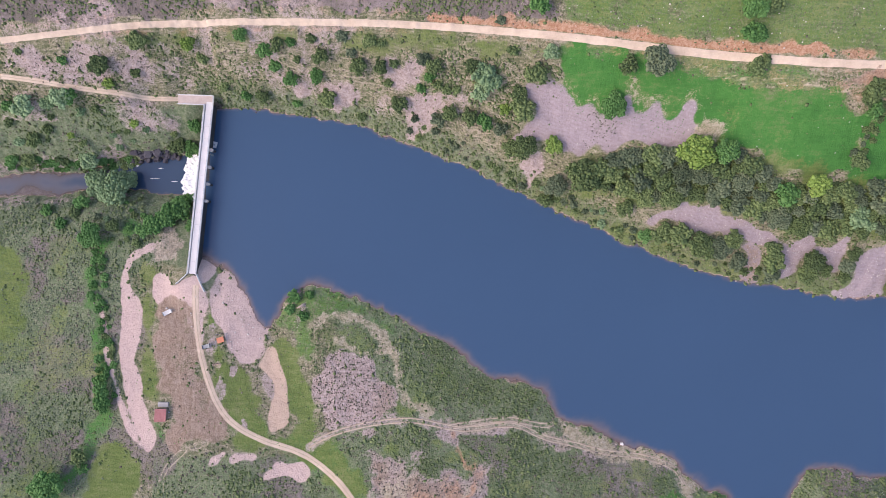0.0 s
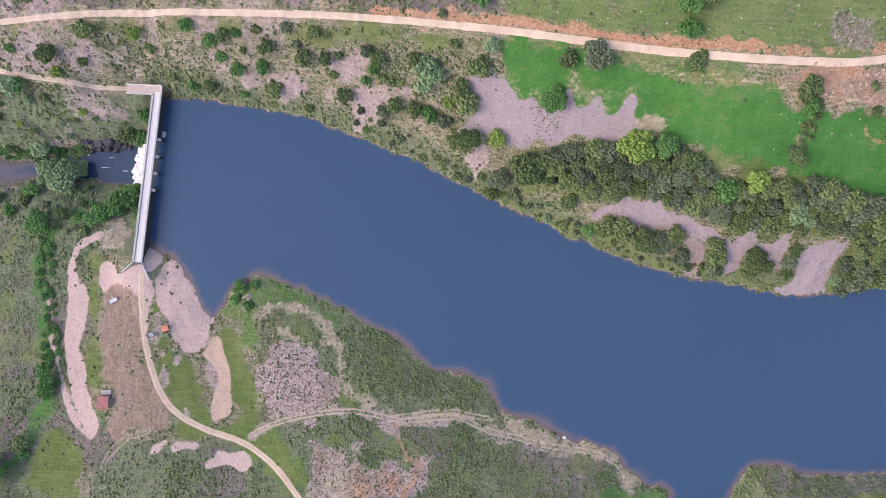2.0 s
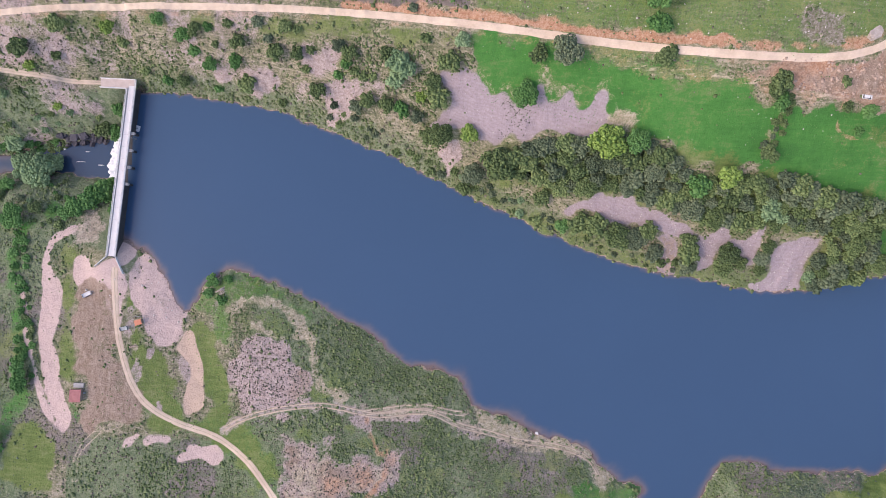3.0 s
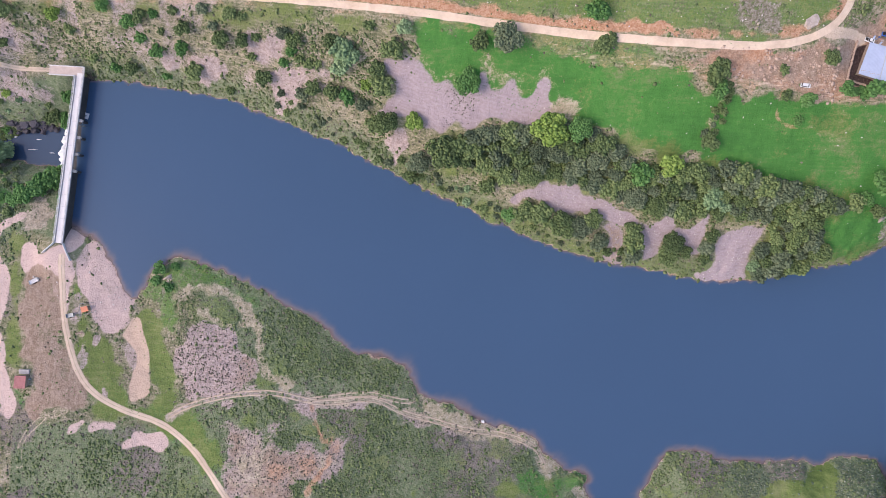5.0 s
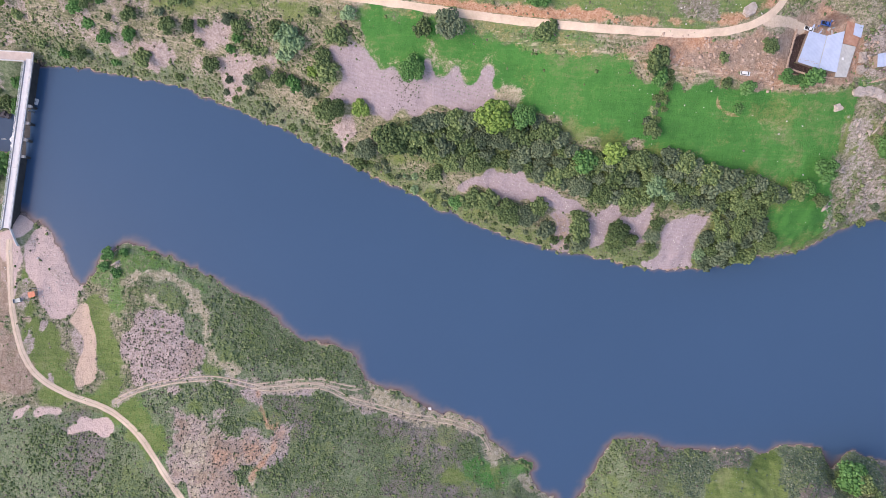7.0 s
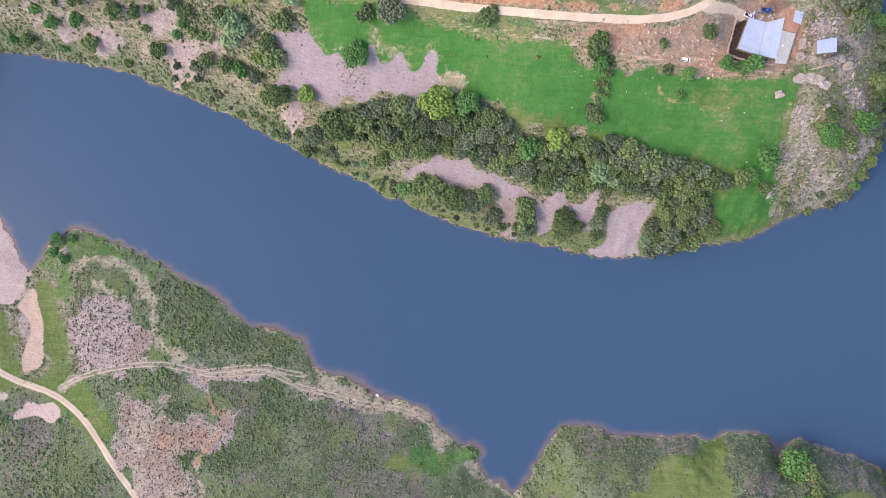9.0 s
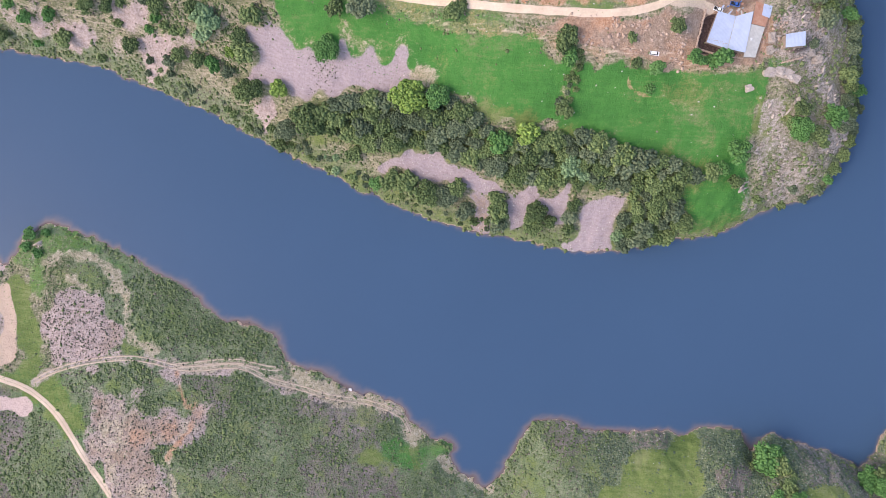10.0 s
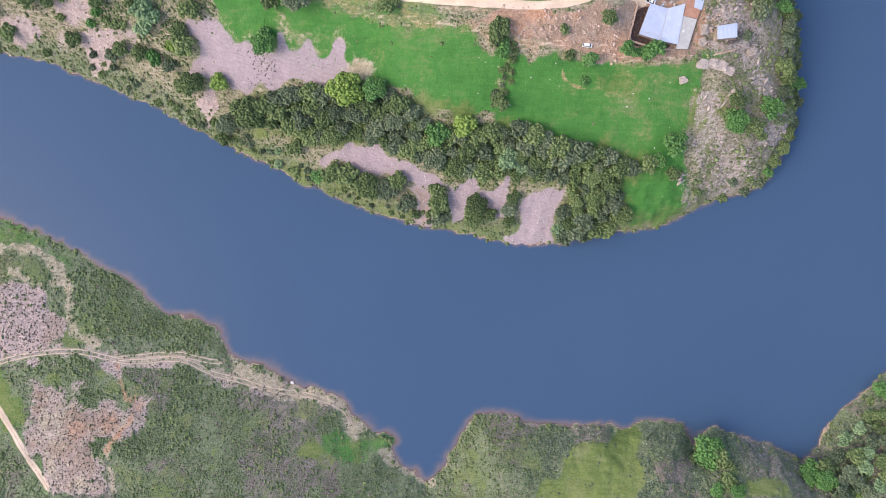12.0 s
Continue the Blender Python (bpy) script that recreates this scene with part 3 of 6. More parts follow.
def line_mask(x, y, points, half, ragged=0.5, soft=0.6, seed=9, ruts=0.0):
    out = np.zeros(x.shape)
    sel = near(x, y, points, half + 6)
    if sel.any():
        xs, ys = x[sel], y[sel]
        d = distance(xs, ys, rounded(points, False), False) + ragged * 2 * fbm(xs, ys, 5.0, seed)
        if ruts:
            d = np.abs(d - ruts)
        out[sel] = smooth(half + soft, half - soft, d)
    return out


LAKE = rounded(SHORE_NORTH + SHORE_POINT + [(312, 150), (330, 260), (420, 420), (620, 500), (700, 300), (560, 40), (440, -30)] + SHORE_EAST[::-1] + SHORE_SOUTH[::-1] + [(-126, 6), (-123, 35), (-120.5, 66)], True, 1)
RIVER = rounded([(-119, 50.5)] + RIVER_NORTH + [(-300, 26), (-420, -20), (-700, -60), (-700, -80), (-420, -40), (-300, 12)] + RIVER_SOUTH + [(-119, 27.5)], True, 1)
RIVER_LEVEL = -13.5


def shore_wobble(x, y):
    return 1.6 * fbm(x, y, 7.0, 41) + 1.7 * fbm(x, y, 2.6, 47, 2)


def height(x, y, lake_d=None, river_d=None):
    """The lie of the land over the water level of the lake."""
    d = distance(x, y, LAKE, True) + shore_wobble(x, y) if lake_d is None else lake_d
    dr = distance(x, y, RIVER, True) + shore_wobble(x, y) if river_d is None else river_d
    u, v = np.clip((x + 240) / 620, 0, 1), np.clip((y + 160) / 300, 0, 1)
    f = sum(c * np.cos(k // 4 * np.pi * u) * np.cos(k % 4 * np.pi * v) for k, c in enumerate(UNDULATION))
    f = f * (1 - 0.6 * smooth(322, 355, x) * smooth(-40, -70, y))
    up = np.maximum(d, 0)
    z = (0.45 * (1 - np.exp(-up / 14)) + 0.75 * (1 - np.exp(-up / 60))) * f
    k = np.maximum(1 - np.exp(-np.maximum(dr, 0) / 13), smooth(-119, -107, x))
    z = RIVER_LEVEL * (1 - k) + k * z
    for ax, ay, az, r in ((-122.5, -15, 4.9, 11), (-125, 74.5, 4.8, 8), (-140, 72, 5.2, 8), (244, 77, 34.8, 18), (270.8, 75, 35.2, 8)):
        w = np.exp(-(((x - ax) ** 2 + (y - ay) ** 2) / r**2) ** 1.5)
        z = z * (1 - w) + az * w
    for ax, ay, dz, r in ((-62, -87, -3.4, 32), (106, 69, -2.6, 28), (-120, -72, 2.2, 24)):
        z = z + dz * smooth(0, 25, up) * np.exp(-((x - ax) ** 2 + (y - ay) ** 2) / r**2)
    z = z + smooth(0, 12, up) * (0.4 * fbm(x, y, 24.0, 3) + 0.3 * fbm(x, y, 4.0, 13))
    bed = np.maximum(-9.0, 0.28 * d - 0.0)
    axis = -121.1 + 0.0847 * (y - -9.4)
    z = np.where((d < 0) & (x > axis - 0.6), bed, z)
    z = np.where((dr < 0) & (x < -117), np.maximum(RIVER_LEVEL - 2.5, RIVER_LEVEL + 0.35 * dr), z)
    far = np.maximum(0, np.hypot(np.maximum(np.abs(x - 70) - 330, 0), np.maximum(np.abs(y) - 180, 0)))
    return z + smooth(0, 1500, far) * (60 * fbm(x, y, 700.0, 77) + 25)


# ---- node helpers ----
def material(name, rough=0.9, metal=0.0):
    m = bpy.data.materials.new(name)
    m.use_nodes = True
    b = m.node_tree.nodes["Principled BSDF"]
    b.inputs["Roughness"].default_value = rough
    b.inputs["Metallic"].default_value = metal
    b.inputs["Specular IOR Level"].default_value = 0.25
    return m, m.node_tree.nodes, m.node_tree.links, b


def rgb(c):
    return (*c, 1.0)


def noise_tex(nodes, links, scale, detail=3.0, rough=0.6, vector=None):
    n = nodes.new("ShaderNodeTexNoise")
    n.inputs["Scale"].default_value, n.inputs["Detail"].default_value, n.inputs["Roughness"].default_value = scale, detail, rough
    if vector is None:
        vector = nodes.new("ShaderNodeTexCoord").outputs["Object"]
    links.new(vector, n.inputs["Vector"])
    return n.outputs["Fac"]


def calc(nodes, links, op, a, b=None, clamp=False):
    n = nodes.new("ShaderNodeMath")
    n.operation, n.use_clamp = op, clamp
    for k, v in enumerate((a, b)):
        if v is None:
            continue
        if isinstance(v, (int, float)):
            n.inputs[k].default_value = v
        else:
            links.new(v, n.inputs[k])
    return n.outputs[0]


def ramp(nodes, links, fac, stops):
    n = nodes.new("ShaderNodeValToRGB")
    e = n.color_ramp.elements
    while len(e) < len(stops):
        e.new(0.5)
    for k, (p, c) in enumerate(stops):
        e[k].position, e[k].color = p, rgb(c)
    links.new(fac, n.inputs[0])
    return n.outputs[0]


def blend(nodes, links, fac, a, b):
    n = nodes.new("ShaderNodeMix")
    n.data_type = "RGBA"
    for sock, v in ((n.inputs[0], fac), (n.inputs[6], a), (n.inputs[7], b)):
        if isinstance(v, (int, float)):
            sock.default_value = v
        elif isinstance(v, tuple):
            sock.default_value = rgb(v)
        else:
            links.new(v, sock)
    return n.outputs[2]


def bump(nodes, links, bsdf, h, strength=0.5, dist=0.2):
    n = nodes.new("ShaderNodeBump")
    n.inputs["Strength"].default_value, n.inputs["Distance"].default_value = strength, dist
    links.new(h, n.inputs["Height"])
    links.new(n.outputs[0], bsdf.inputs["Normal"])


def plain(name, c1, c2, scale=1.0, rough=0.8, metal=0.0, relief=0.3, dist=0.05):
    """A surface of two tones at two scales, with fine relief."""
    m, nodes, links, b = material(name, rough, metal)
    big, fine = noise_tex(nodes, links, scale, 4), noise_tex(nodes, links, scale * 7, 3)
    f = calc(nodes, links, "ADD", calc(nodes, links, "MULTIPLY", big, 0.65), calc(nodes, links, "MULTIPLY", fine, 0.35))
    links.new(ramp(nodes, links, f, [(0.3, c1), (0.7, c2)]), b.inputs["Base Color"])
    bump(nodes, links, b, fine, relief, dist)
    return m


# ---- ground material ----
SOILS = ("green", "heath", "grass", "lush", "bare", "pale", "plough", "brown", "tan", "sand", "red", "rock", "shore", "ledge", "track", "dung")


def streaks(nodes, links, stretch, scale):
    """Noise drawn out along one axis, for trodden terraces and wheel-worn soil."""
    m = nodes.new("ShaderNodeMapping")
    m.inputs["Scale"].default_value = stretch
    links.new(nodes.new("ShaderNodeTexCoord").outputs["Object"], m.inputs["Vector"])
    return noise_tex(nodes, links, scale, 3, 0.6, m.outputs[0])


def ground_material():
    m, nodes, links, b = material("ground", 0.95)
    b.inputs["Specular IOR Level"].default_value = 0.1
    big, mid, fine, grit = (noise_tex(nodes, links, s, 4) for s in (0.025, 0.12, 0.6, 2.2))
    tint = calc(nodes, links, "ADD", calc(nodes, links, "MULTIPLY", mid, 0.5), calc(nodes, links, "MULTIPLY", fine, 0.5))
    edge = calc(nodes, links, "ADD", calc(nodes, links, "MULTIPLY", tint, 0.6), calc(nodes, links, "MULTIPLY", grit, 0.4))
    blade = noise_tex(nodes, links, 1.15, 2, 0.7)
    tuft = calc(nodes, links, "ADD", calc(nodes, links, "MULTIPLY", tint, 0.75), calc(nodes, links, "ADD", calc(nodes, links, "MULTIPLY", grit, 0.55), calc(nodes, links, "MULTIPLY", blade, 0.5)))
    tuft = calc(nodes, links, "SUBTRACT", tuft, 0.4)
    steps = nodes.new("ShaderNodeTexWave")
    steps.bands_direction = "Z"
    steps.inputs["Scale"].default_value, steps.inputs["Distortion"].default_value, steps.inputs["Detail"].default_value, steps.inputs["Detail Scale"].default_value = 0.42, 9.0, 3.0, 0.35
    links.new(nodes.new("ShaderNodeTexCoord").outputs["Object"], steps.inputs["Vector"])
    tuft = calc(nodes, links, "ADD", tuft, calc(nodes, links, "MULTIPLY", calc(nodes, links, "SUBTRACT", steps.outputs["Fac"], 0.5), 0.075))
    along, down = streaks(nodes, links, (0.13, 1.0, 1.0), 0.75), streaks(nodes, links, (1.0, 0.1, 1.0), 0.6)
    tuft = calc(nodes, links, "ADD", tuft, calc(nodes, links, "MULTIPLY", calc(nodes, links, "SUBTRACT", along, 0.5), 0.34))
    scrub = ramp(nodes, links, tuft, [(0.35, (0.13, 0.14, 0.078)), (0.45, (0.215, 0.21, 0.125)), (0.53, (0.31, 0.275, 0.19)), (0.63, (0.46, 0.385, 0.30))])
    tones = {
        "green": [(0.3, (0.115, 0.155, 0.08)), (0.5, (0.18, 0.22, 0.125)), (0.7, (0.28, 0.285, 0.195))],
        "heath": [(0.3, (0.14, 0.125, 0.105)), (0.5, (0.225, 0.185, 0.17)), (0.7, (0.36, 0.29, 0.285))],
        "grass": [(0.28, (0.05, 0.165, 0.04)), (0.5, (0.07, 0.22, 0.05)), (0.63, (0.13, 0.225, 0.075)), (0.78, (0.23, 0.23, 0.13))],
        "lush": [(0.3, (0.10, 0.15, 0.045)), (0.5, (0.165, 0.215, 0.07)), (0.7, (0.25, 0.265, 0.12))],
        "bare": [(0.3, (0.31, 0.235, 0.215)), (0.5, (0.43, 0.335, 0.31)), (0.7, (0.53, 0.43, 0.40))],
        "pale": [(0.3, (0.49, 0.355, 0.32)), (0.5, (0.60, 0.45, 0.41)), (0.7, (0.68, 0.54, 0.495))],
        "plough": [(0.3, (0.30, 0.235, 0.245)), (0.5, (0.39, 0.315, 0.33)), (0.7, (0.47, 0.39, 0.405))],
        "brown": [(0.3, (0.235, 0.165, 0.12)), (0.5, (0.335, 0.245, 0.19)), (0.7, (0.46, 0.36, 0.295))],
        "sand": [(0.3, (0.50, 0.365, 0.28)), (0.5, (0.58, 0.43, 0.335)), (0.7, (0.65, 0.50, 0.40))],
        "red": [(0.3, (0.36, 0.18, 0.11)), (0.5, (0.48, 0.27, 0.17)), (0.7, (0.57, 0.37, 0.26))],
        "rock": [(0.3, (0.13, 0.12, 0.08)), (0.5, (0.24, 0.21, 0.165)), (0.7, (0.40, 0.345, 0.315))],
        "shore": [(0.3, (0.28, 0.19, 0.15)), (0.5, (0.38, 0.27, 0.22)), (0.7, (0.48, 0.36, 0.30))],
        "tan": [(0.3, (0.29, 0.25, 0.16)), (0.5, (0.42, 0.355, 0.255)), (0.7, (0.54, 0.46, 0.36))],
        "ledge": [(0.3, (0.22, 0.18, 0.15)), (0.5, (0.37, 0.31, 0.275)), (0.7, (0.55, 0.475, 0.44))],
        "dung": [(0.3, (0.045, 0.03, 0.026)), (0.5, (0.07, 0.045, 0.04)), (0.7, (0.12, 0.085, 0.075))],
        "track": [(0.3, (0.55, 0.425, 0.325)), (0.5, (0.62, 0.49, 0.38)), (0.7, (0.68, 0.55, 0.44))],
    }
    colour = scrub
    for soil in SOILS:
        a = nodes.new("ShaderNodeAttribute")
        a.attribute_name = soil
        f = calc(nodes, links, "ADD", a.outputs["Fac"], calc(nodes, links, "MULTIPLY", calc(nodes, links, "SUBTRACT", edge, 0.5), {"track": 0.8, "sand": 0.5, "dung": 0.8, "pale": 1.1, "plough": 1.6, "red": 1.6}.get(soil, 3.0)))
        f = calc(nodes, links, "MULTIPLY", calc(nodes, links, "SUBTRACT", f, 0.33), 3.0, True)
        f = calc(nodes, links, "MULTIPLY", f, calc(nodes, links, "GREATER_THAN", a.outputs["Fac"], 0.02))
        own = calc(nodes, links, "ADD", calc(nodes, links, "MULTIPLY", fine, 0.45), calc(nodes, links, "ADD", calc(nodes, links, "MULTIPLY", grit, 0.5), calc(nodes, links, "MULTIPLY", blade, 0.45)))
        own = calc(nodes, links, "SUBTRACT", own, 0.2)
        if soil in ("grass", "lush", "heath"):
            own = calc(nodes, links, "ADD", calc(nodes, links, "MULTIPLY", big, 0.35), calc(nodes, links, "ADD", calc(nodes, links, "MULTIPLY", mid, 0.3), calc(nodes, links, "MULTIPLY", own, 0.35)))
        if soil in ("brown", "bare", "grass", "lush", "pale"):
            own = calc(nodes, links, "ADD", own, calc(nodes, links, "MULTIPLY", calc(nodes, links, "SUBTRACT", down if soil in ("brown", "pale") else along, 0.5), 0.42 if soil == "brown" else 0.2))
        if soil == "plough":
            own = calc(nodes, links, "ADD", calc(nodes, links, "MULTIPLY", own, 0.92), calc(nodes, links, "MULTIPLY", steps.outputs["Fac"], 0.08))
        stops = [(0.5 + (p - 0.5) * ({"pale": 1.5, "sand": 1.7, "track": 0.95, "plough": 1.15, "brown": 0.95}.get(soil, 0.6)), c) for p, c in tones[soil]]
        colour = blend(nodes, links, f, colour, ramp(nodes, links, own, stops))
    links.new(colour, b.inputs["Base Color"])
    bump(nodes, links, b, calc(nodes, links, "ADD", grit, fine), 0.9, 0.35)
    return m


# ---- ground ----
def spaced(lo, hi, step, reach):
    """Even steps from lo to hi, then ever wider ones out to reach on both sides."""
    core, out, s = list(np.arange(lo, hi + step / 2, step)), [], step
    while sum(out) < reach:
        s *= 1.22
        out.append(s)
    c = np.cumsum(out)
    return np.array(list(lo - c[::-1]) + core + list(core[-1] + c))


def grid_mesh(name, xs, ys, z, keep=None):
    nx, ny = len(xs), len(ys)
    xx, yy = np.meshgrid(xs, ys)
    idx = np.arange(nx * ny).reshape(ny, nx)
    quads = np.stack([idx[:-1, :-1], idx[:-1, 1:], idx[1:, 1:], idx[1:, :-1]], -1).reshape(-1, 4)
    verts = np.stack([xx.ravel(), yy.ravel(), z.ravel()], 1)
    used = np.arange(nx * ny)
    if keep is not None:
        quads = quads[keep.ravel()[quads].all(1)]
        used, inverse = np.unique(quads, return_inverse=True)
        quads, verts = inverse.reshape(-1, 4), verts[used]
    me = bpy.data.meshes.new(name)
    me.vertices.add(len(verts))
    me.vertices.foreach_set("co", verts.astype(np.float32).ravel())
    me.loops.add(quads.size)
    me.loops.foreach_set("vertex_index", quads.astype(np.int32).ravel())
    me.polygons.add(len(quads))
    me.polygons.foreach_set("loop_start", np.arange(0, quads.size, 4, dtype=np.int32))
    me.update(calc_edges=True)
    me.polygons.foreach_set("use_smooth", np.ones(len(quads), bool))
    return me, used


def put_field(me, name, values):
    a = me.attributes.new(name, "FLOAT", "POINT")
    a.data.foreach_set("value", np.asarray(values, np.float32))


GX, GY = spaced(-236, 372, 0.9, 2600), spaced(-150, 124, 0.9, 2600)
_xx, _yy = np.meshgrid(GX, GY)
_x, _y = _xx.ravel(), _yy.ravel()
LAKE_D = distance(_x, _y, LAKE, True) + shore_wobble(_x, _y)
RIVER_D = distance(_x, _y, RIVER, True) + shore_wobble(_x, _y)
GZ = height(_x, _y, LAKE_D, RIVER_D)


def soil_fields(x, y, lake_d, river_d):
    A, L = (lambda *a, **k: area_mask(x, y, *a, **k)), (lambda *a, **k: line_mask(x, y, *a, **k))
    top = lambda *m: np.max(m, axis=0)
    terrace = top(*(A(p, 2.0, 1.5) for p in (TERRACE, TERRACE_B, TERRACE_C, TERRACE_D, TERRACE_E)))
    s = {}
    s["green"] = np.clip(smooth(-70, -40, x) * smooth(-8, -22, y) + smooth(-150, -170, x) * smooth(30, 10, y) + smooth(-140, -150, x) * smooth(10, 0, y) * 0.5, 0, 1) * 0.9 + 0.35 * A(GROVE) + 0.6 * smooth(17, 6, lake_d) * (y > -20) * (x < 200)
    s["green"] = np.clip(s["green"] + 0.8 * smooth(-116, -124, x) * smooth(74, 66, y) * smooth(-12, 0, y) + 0.9 * smooth(40, 30, y) * smooth(8, 16, y) * (x < -128) + 0.85 * smooth(-88, -98, y) * (x > -136), 0, 1)
    patches = smooth(-0.02, 0.18, fbm(x, y, 19.0, 91)) * ((x < -140) & (y < 12) | (y < -84))
    s["heath"] = top(A(HEATH_NW), 0.55 * patches, A(HEATH_SOUTH, 5, 3) * 0.9, A(HEATH_SE, 4, 3) * 0.9)
    s["grass"] = top(L(TRACK_SOUTH, 5.0, 3, 3) * 0.4 * smooth(-62, -75, y), L([(px, py - 6.5) for px, py in ROAD_MAIN], 4.5, 2.5, 2) * 0.6 * smooth(40, 50, x) * smooth(160, 145, x), A(GRASS_FIELD, 4, 2.5), A(GRASS_NORTH) * 0.58, L(STREAM_GREEN, 3.0, 3.5, 3) * 0.6, A(GRASS_TRACK, 4, 2.5) * (0.54 + 0.5 * fbm(x, y, 16.0, 241)), A(GRASS_SPIT, 4, 3) * 0.58, A(GRASS_YARD, 3, 2.5) * 0.55, A(GRASS_YARD_SOUTH, 3, 2) * 0.55, A(GRASS_BAY, 4, 3) * 0.62, A(GRASS_TONGUE, 3, 2) * 0.8, A(GRASS_EAST, 3, 3) * 0.35)
    s["lush"] = top(0.5 * smooth(0.08, 0.26, fbm(x, y, 13.0, 117)) * (y < -25) * (x > -60) * (x < 205), 0.62 * A(GROVE, 5, 5, grow=4), 0.9 * A(GRASS_DRY, 4, 5), 0.5 * A(FIELD_PLOUGHED, 5, 4, grow=3), 0.3 * smooth(0.05, 0.3, fbm(x, y, 11.0, 181)) * A(GRASS_FIELD), 0.48 * smooth(0.0, 0.25, fbm(x, y, 24.0, 201)) * (x < -162) * (y < 18), 0.75 * A(GRASS_POINT, 4, 3), 0.6 * A(HEDGE, 3, 2.5), 0.55 * A(FIELD_ROUGH, 4, 4), 0.5 * A(ROCK_POINT, 5, 4) * smooth(-0.05, 0.15, fbm(x, y, 12.0, 191)), 0.5 * smooth(15, 4, lake_d) * (x > 40) * (y > -20), A(GRASS_TRACK, 4, 3) * 0.75, A(GRASS_SPIT, 4, 3) * 0.42, A(LUSH_SPIT, 3, 2) * 0.8, A(GRASS_BANK, 5, 4, grow=1.5) * 0.62, A(GRASS_NORTH) * 0.5, A(GRASS_WEST, 5, 3) * 0.7, A(GRASS_SW, 5, 3) * 0.9, A(GRASS_YARD, 3, 3, grow=2) * 0.7, A(YARD_BROWN, 4, 3) * smooth(-0.1, 0.2, fbm(x, y, 15.0, 251)) * 0.5, A(GRASS_EAST, 3, 2), A(GRASS_SE, 3, 2), *(A(p, 3, 3) * 0.85 for p in (LUSH_SOUTH_A, LUSH_SOUTH_B, LUSH_SOUTH_C)))
    s["bare"] = top(A(STUBBLE, 3, 2) * 0.95, A(STUBBLE_RED, 7, 5, grow=2) * 0.85, A(STUBBLE_EDGE) * 0.7, A(STUBBLE_NORTH, 3, 2) * 0.75, A(SAND_RUBBLE, 2, 2) * 0.7, A(GRASS_TRACK, 4, 3) * smooth(0.04, 0.24, fbm(x * 1.6, y * 0.6, 10.0, 261)) * 0.7 * (x < -82) * (y > -84), A(DAM_SLOPE, 5, 3) * 0.62, L(TRACK_EAST, 2.6, 2.0, 2.0) * 0.6, A(BARE_NW, 8, 4) * 0.7, A(BARE_N, 4, 3, grow=2.5), A(BARE_N_MID, 4, 3, grow=2.5), A(BARE_N_LOW, 4, 2.5, grow=2.5), A(BARE_W, 8, 4) * 0.6, A(GULLY, 3, 2, grow=1.5), 0.52 * smooth(0.04, 0.26, fbm(x, y, 14.0, 221)) * (y > 62) * (x < 35) * (x > -230) * smooth(3, 10, lake_d), L([(px, py + 3.5) for px, py in RIVER_NORTH], 2.2, 2.5, 2) * 0.6 * smooth(-155, -165, x), L([(px, py - 3.5) for px, py in RIVER_SOUTH], 2.2, 2.5, 2) * 0.55 * smooth(-150, -165, x))
    worn = 1 - 0.35 * smooth(0.08, 0.28, fbm(x, y, 8.0, 211))
    s["pale"] = top(A(STRIP_PALE, 1.2, 1.2, grow=0.3), A(STRIP_PALE_WEST, 1.5, 1.2, grow=0.3) * 0.95, A(APRON, 1.5, 1.2, grow=1.0), A(APRON_EDGE, 1.5, 1.2) * 0.8, A(BEACH_UPPER, 1.5, 1.2, grow=0.8), A(BEACH_ROCKY, 1.5, 1.2, grow=2.0) * worn, A(PATCH_SOUTH, 1.5, 1.2), A(PATCH_ROCK, 2, 1.5), A(PATCH_ROCK_EAST, 2, 1.5) * 0.7)
    s["plough"] = top(A(FIELD_PLOUGHED, 2.0, 2.0), terrace)
    s["plough"] = s["plough"] * (1 - 0.3 * A(FIELD_GAP, 4, 3))
    s["brown"] = top(A(STUBBLE_RED, 6, 4) * (0.56 + 0.5 * fbm(x, y, 12.0, 151)), A(STUBBLE, 2, 2) * smooth(-45, -25, x) * 0.5, A(YARD_BROWN, 4, 2.5) * (0.9 + 0.4 * fbm(x, y, 11.0, 231)), A(FARMYARD, 3) * 0.95, 0.55 * A(TERRACE_B, 2, 2))
    s["tan"] = top(A(STUBBLE_RED, 5, 3) * (0.34 - 0.5 * fbm(x, y, 12.0, 151)), A(HEDGE, 3, 3) * 0.4, A(FIELD_ROUGH, 5, 5) * 0.12, A(FIELD_EDGE, 4, 3) * 0.7, A(FIELD_PLOUGHED, 4, 3, grow=2.5) * 0.45 * (1 - A(FIELD_PLOUGHED, 2, 1.5)), A(PATCH_HEAP, 2, 1) * 0.9, A(DAM_SLOPE, 4, 3) * 0.5, A(SHORE_BARE, 3, 2) * 0.8, A(BAY_BARE, 2, 1.5) * 0.8, L(PATH_SPIT, 1.9, 2.0, 1.8) * 0.72, L(PATH_SPIT_INNER, 1.5, 1.6, 1.6) * 0.68, L(PATH_PALE, 1.0, 1.0, 1.0) * 0.8, L(TRACK_EAST, 2.4, 2.0, 1.6) * 0.55 * smooth(-5, 15, x), L(TRACK_LOOP, 1.8, 1.5, 1.5) * 0.5)
    s["sand"] = A(SAND, 1.0, 0.9, grow=0.3)
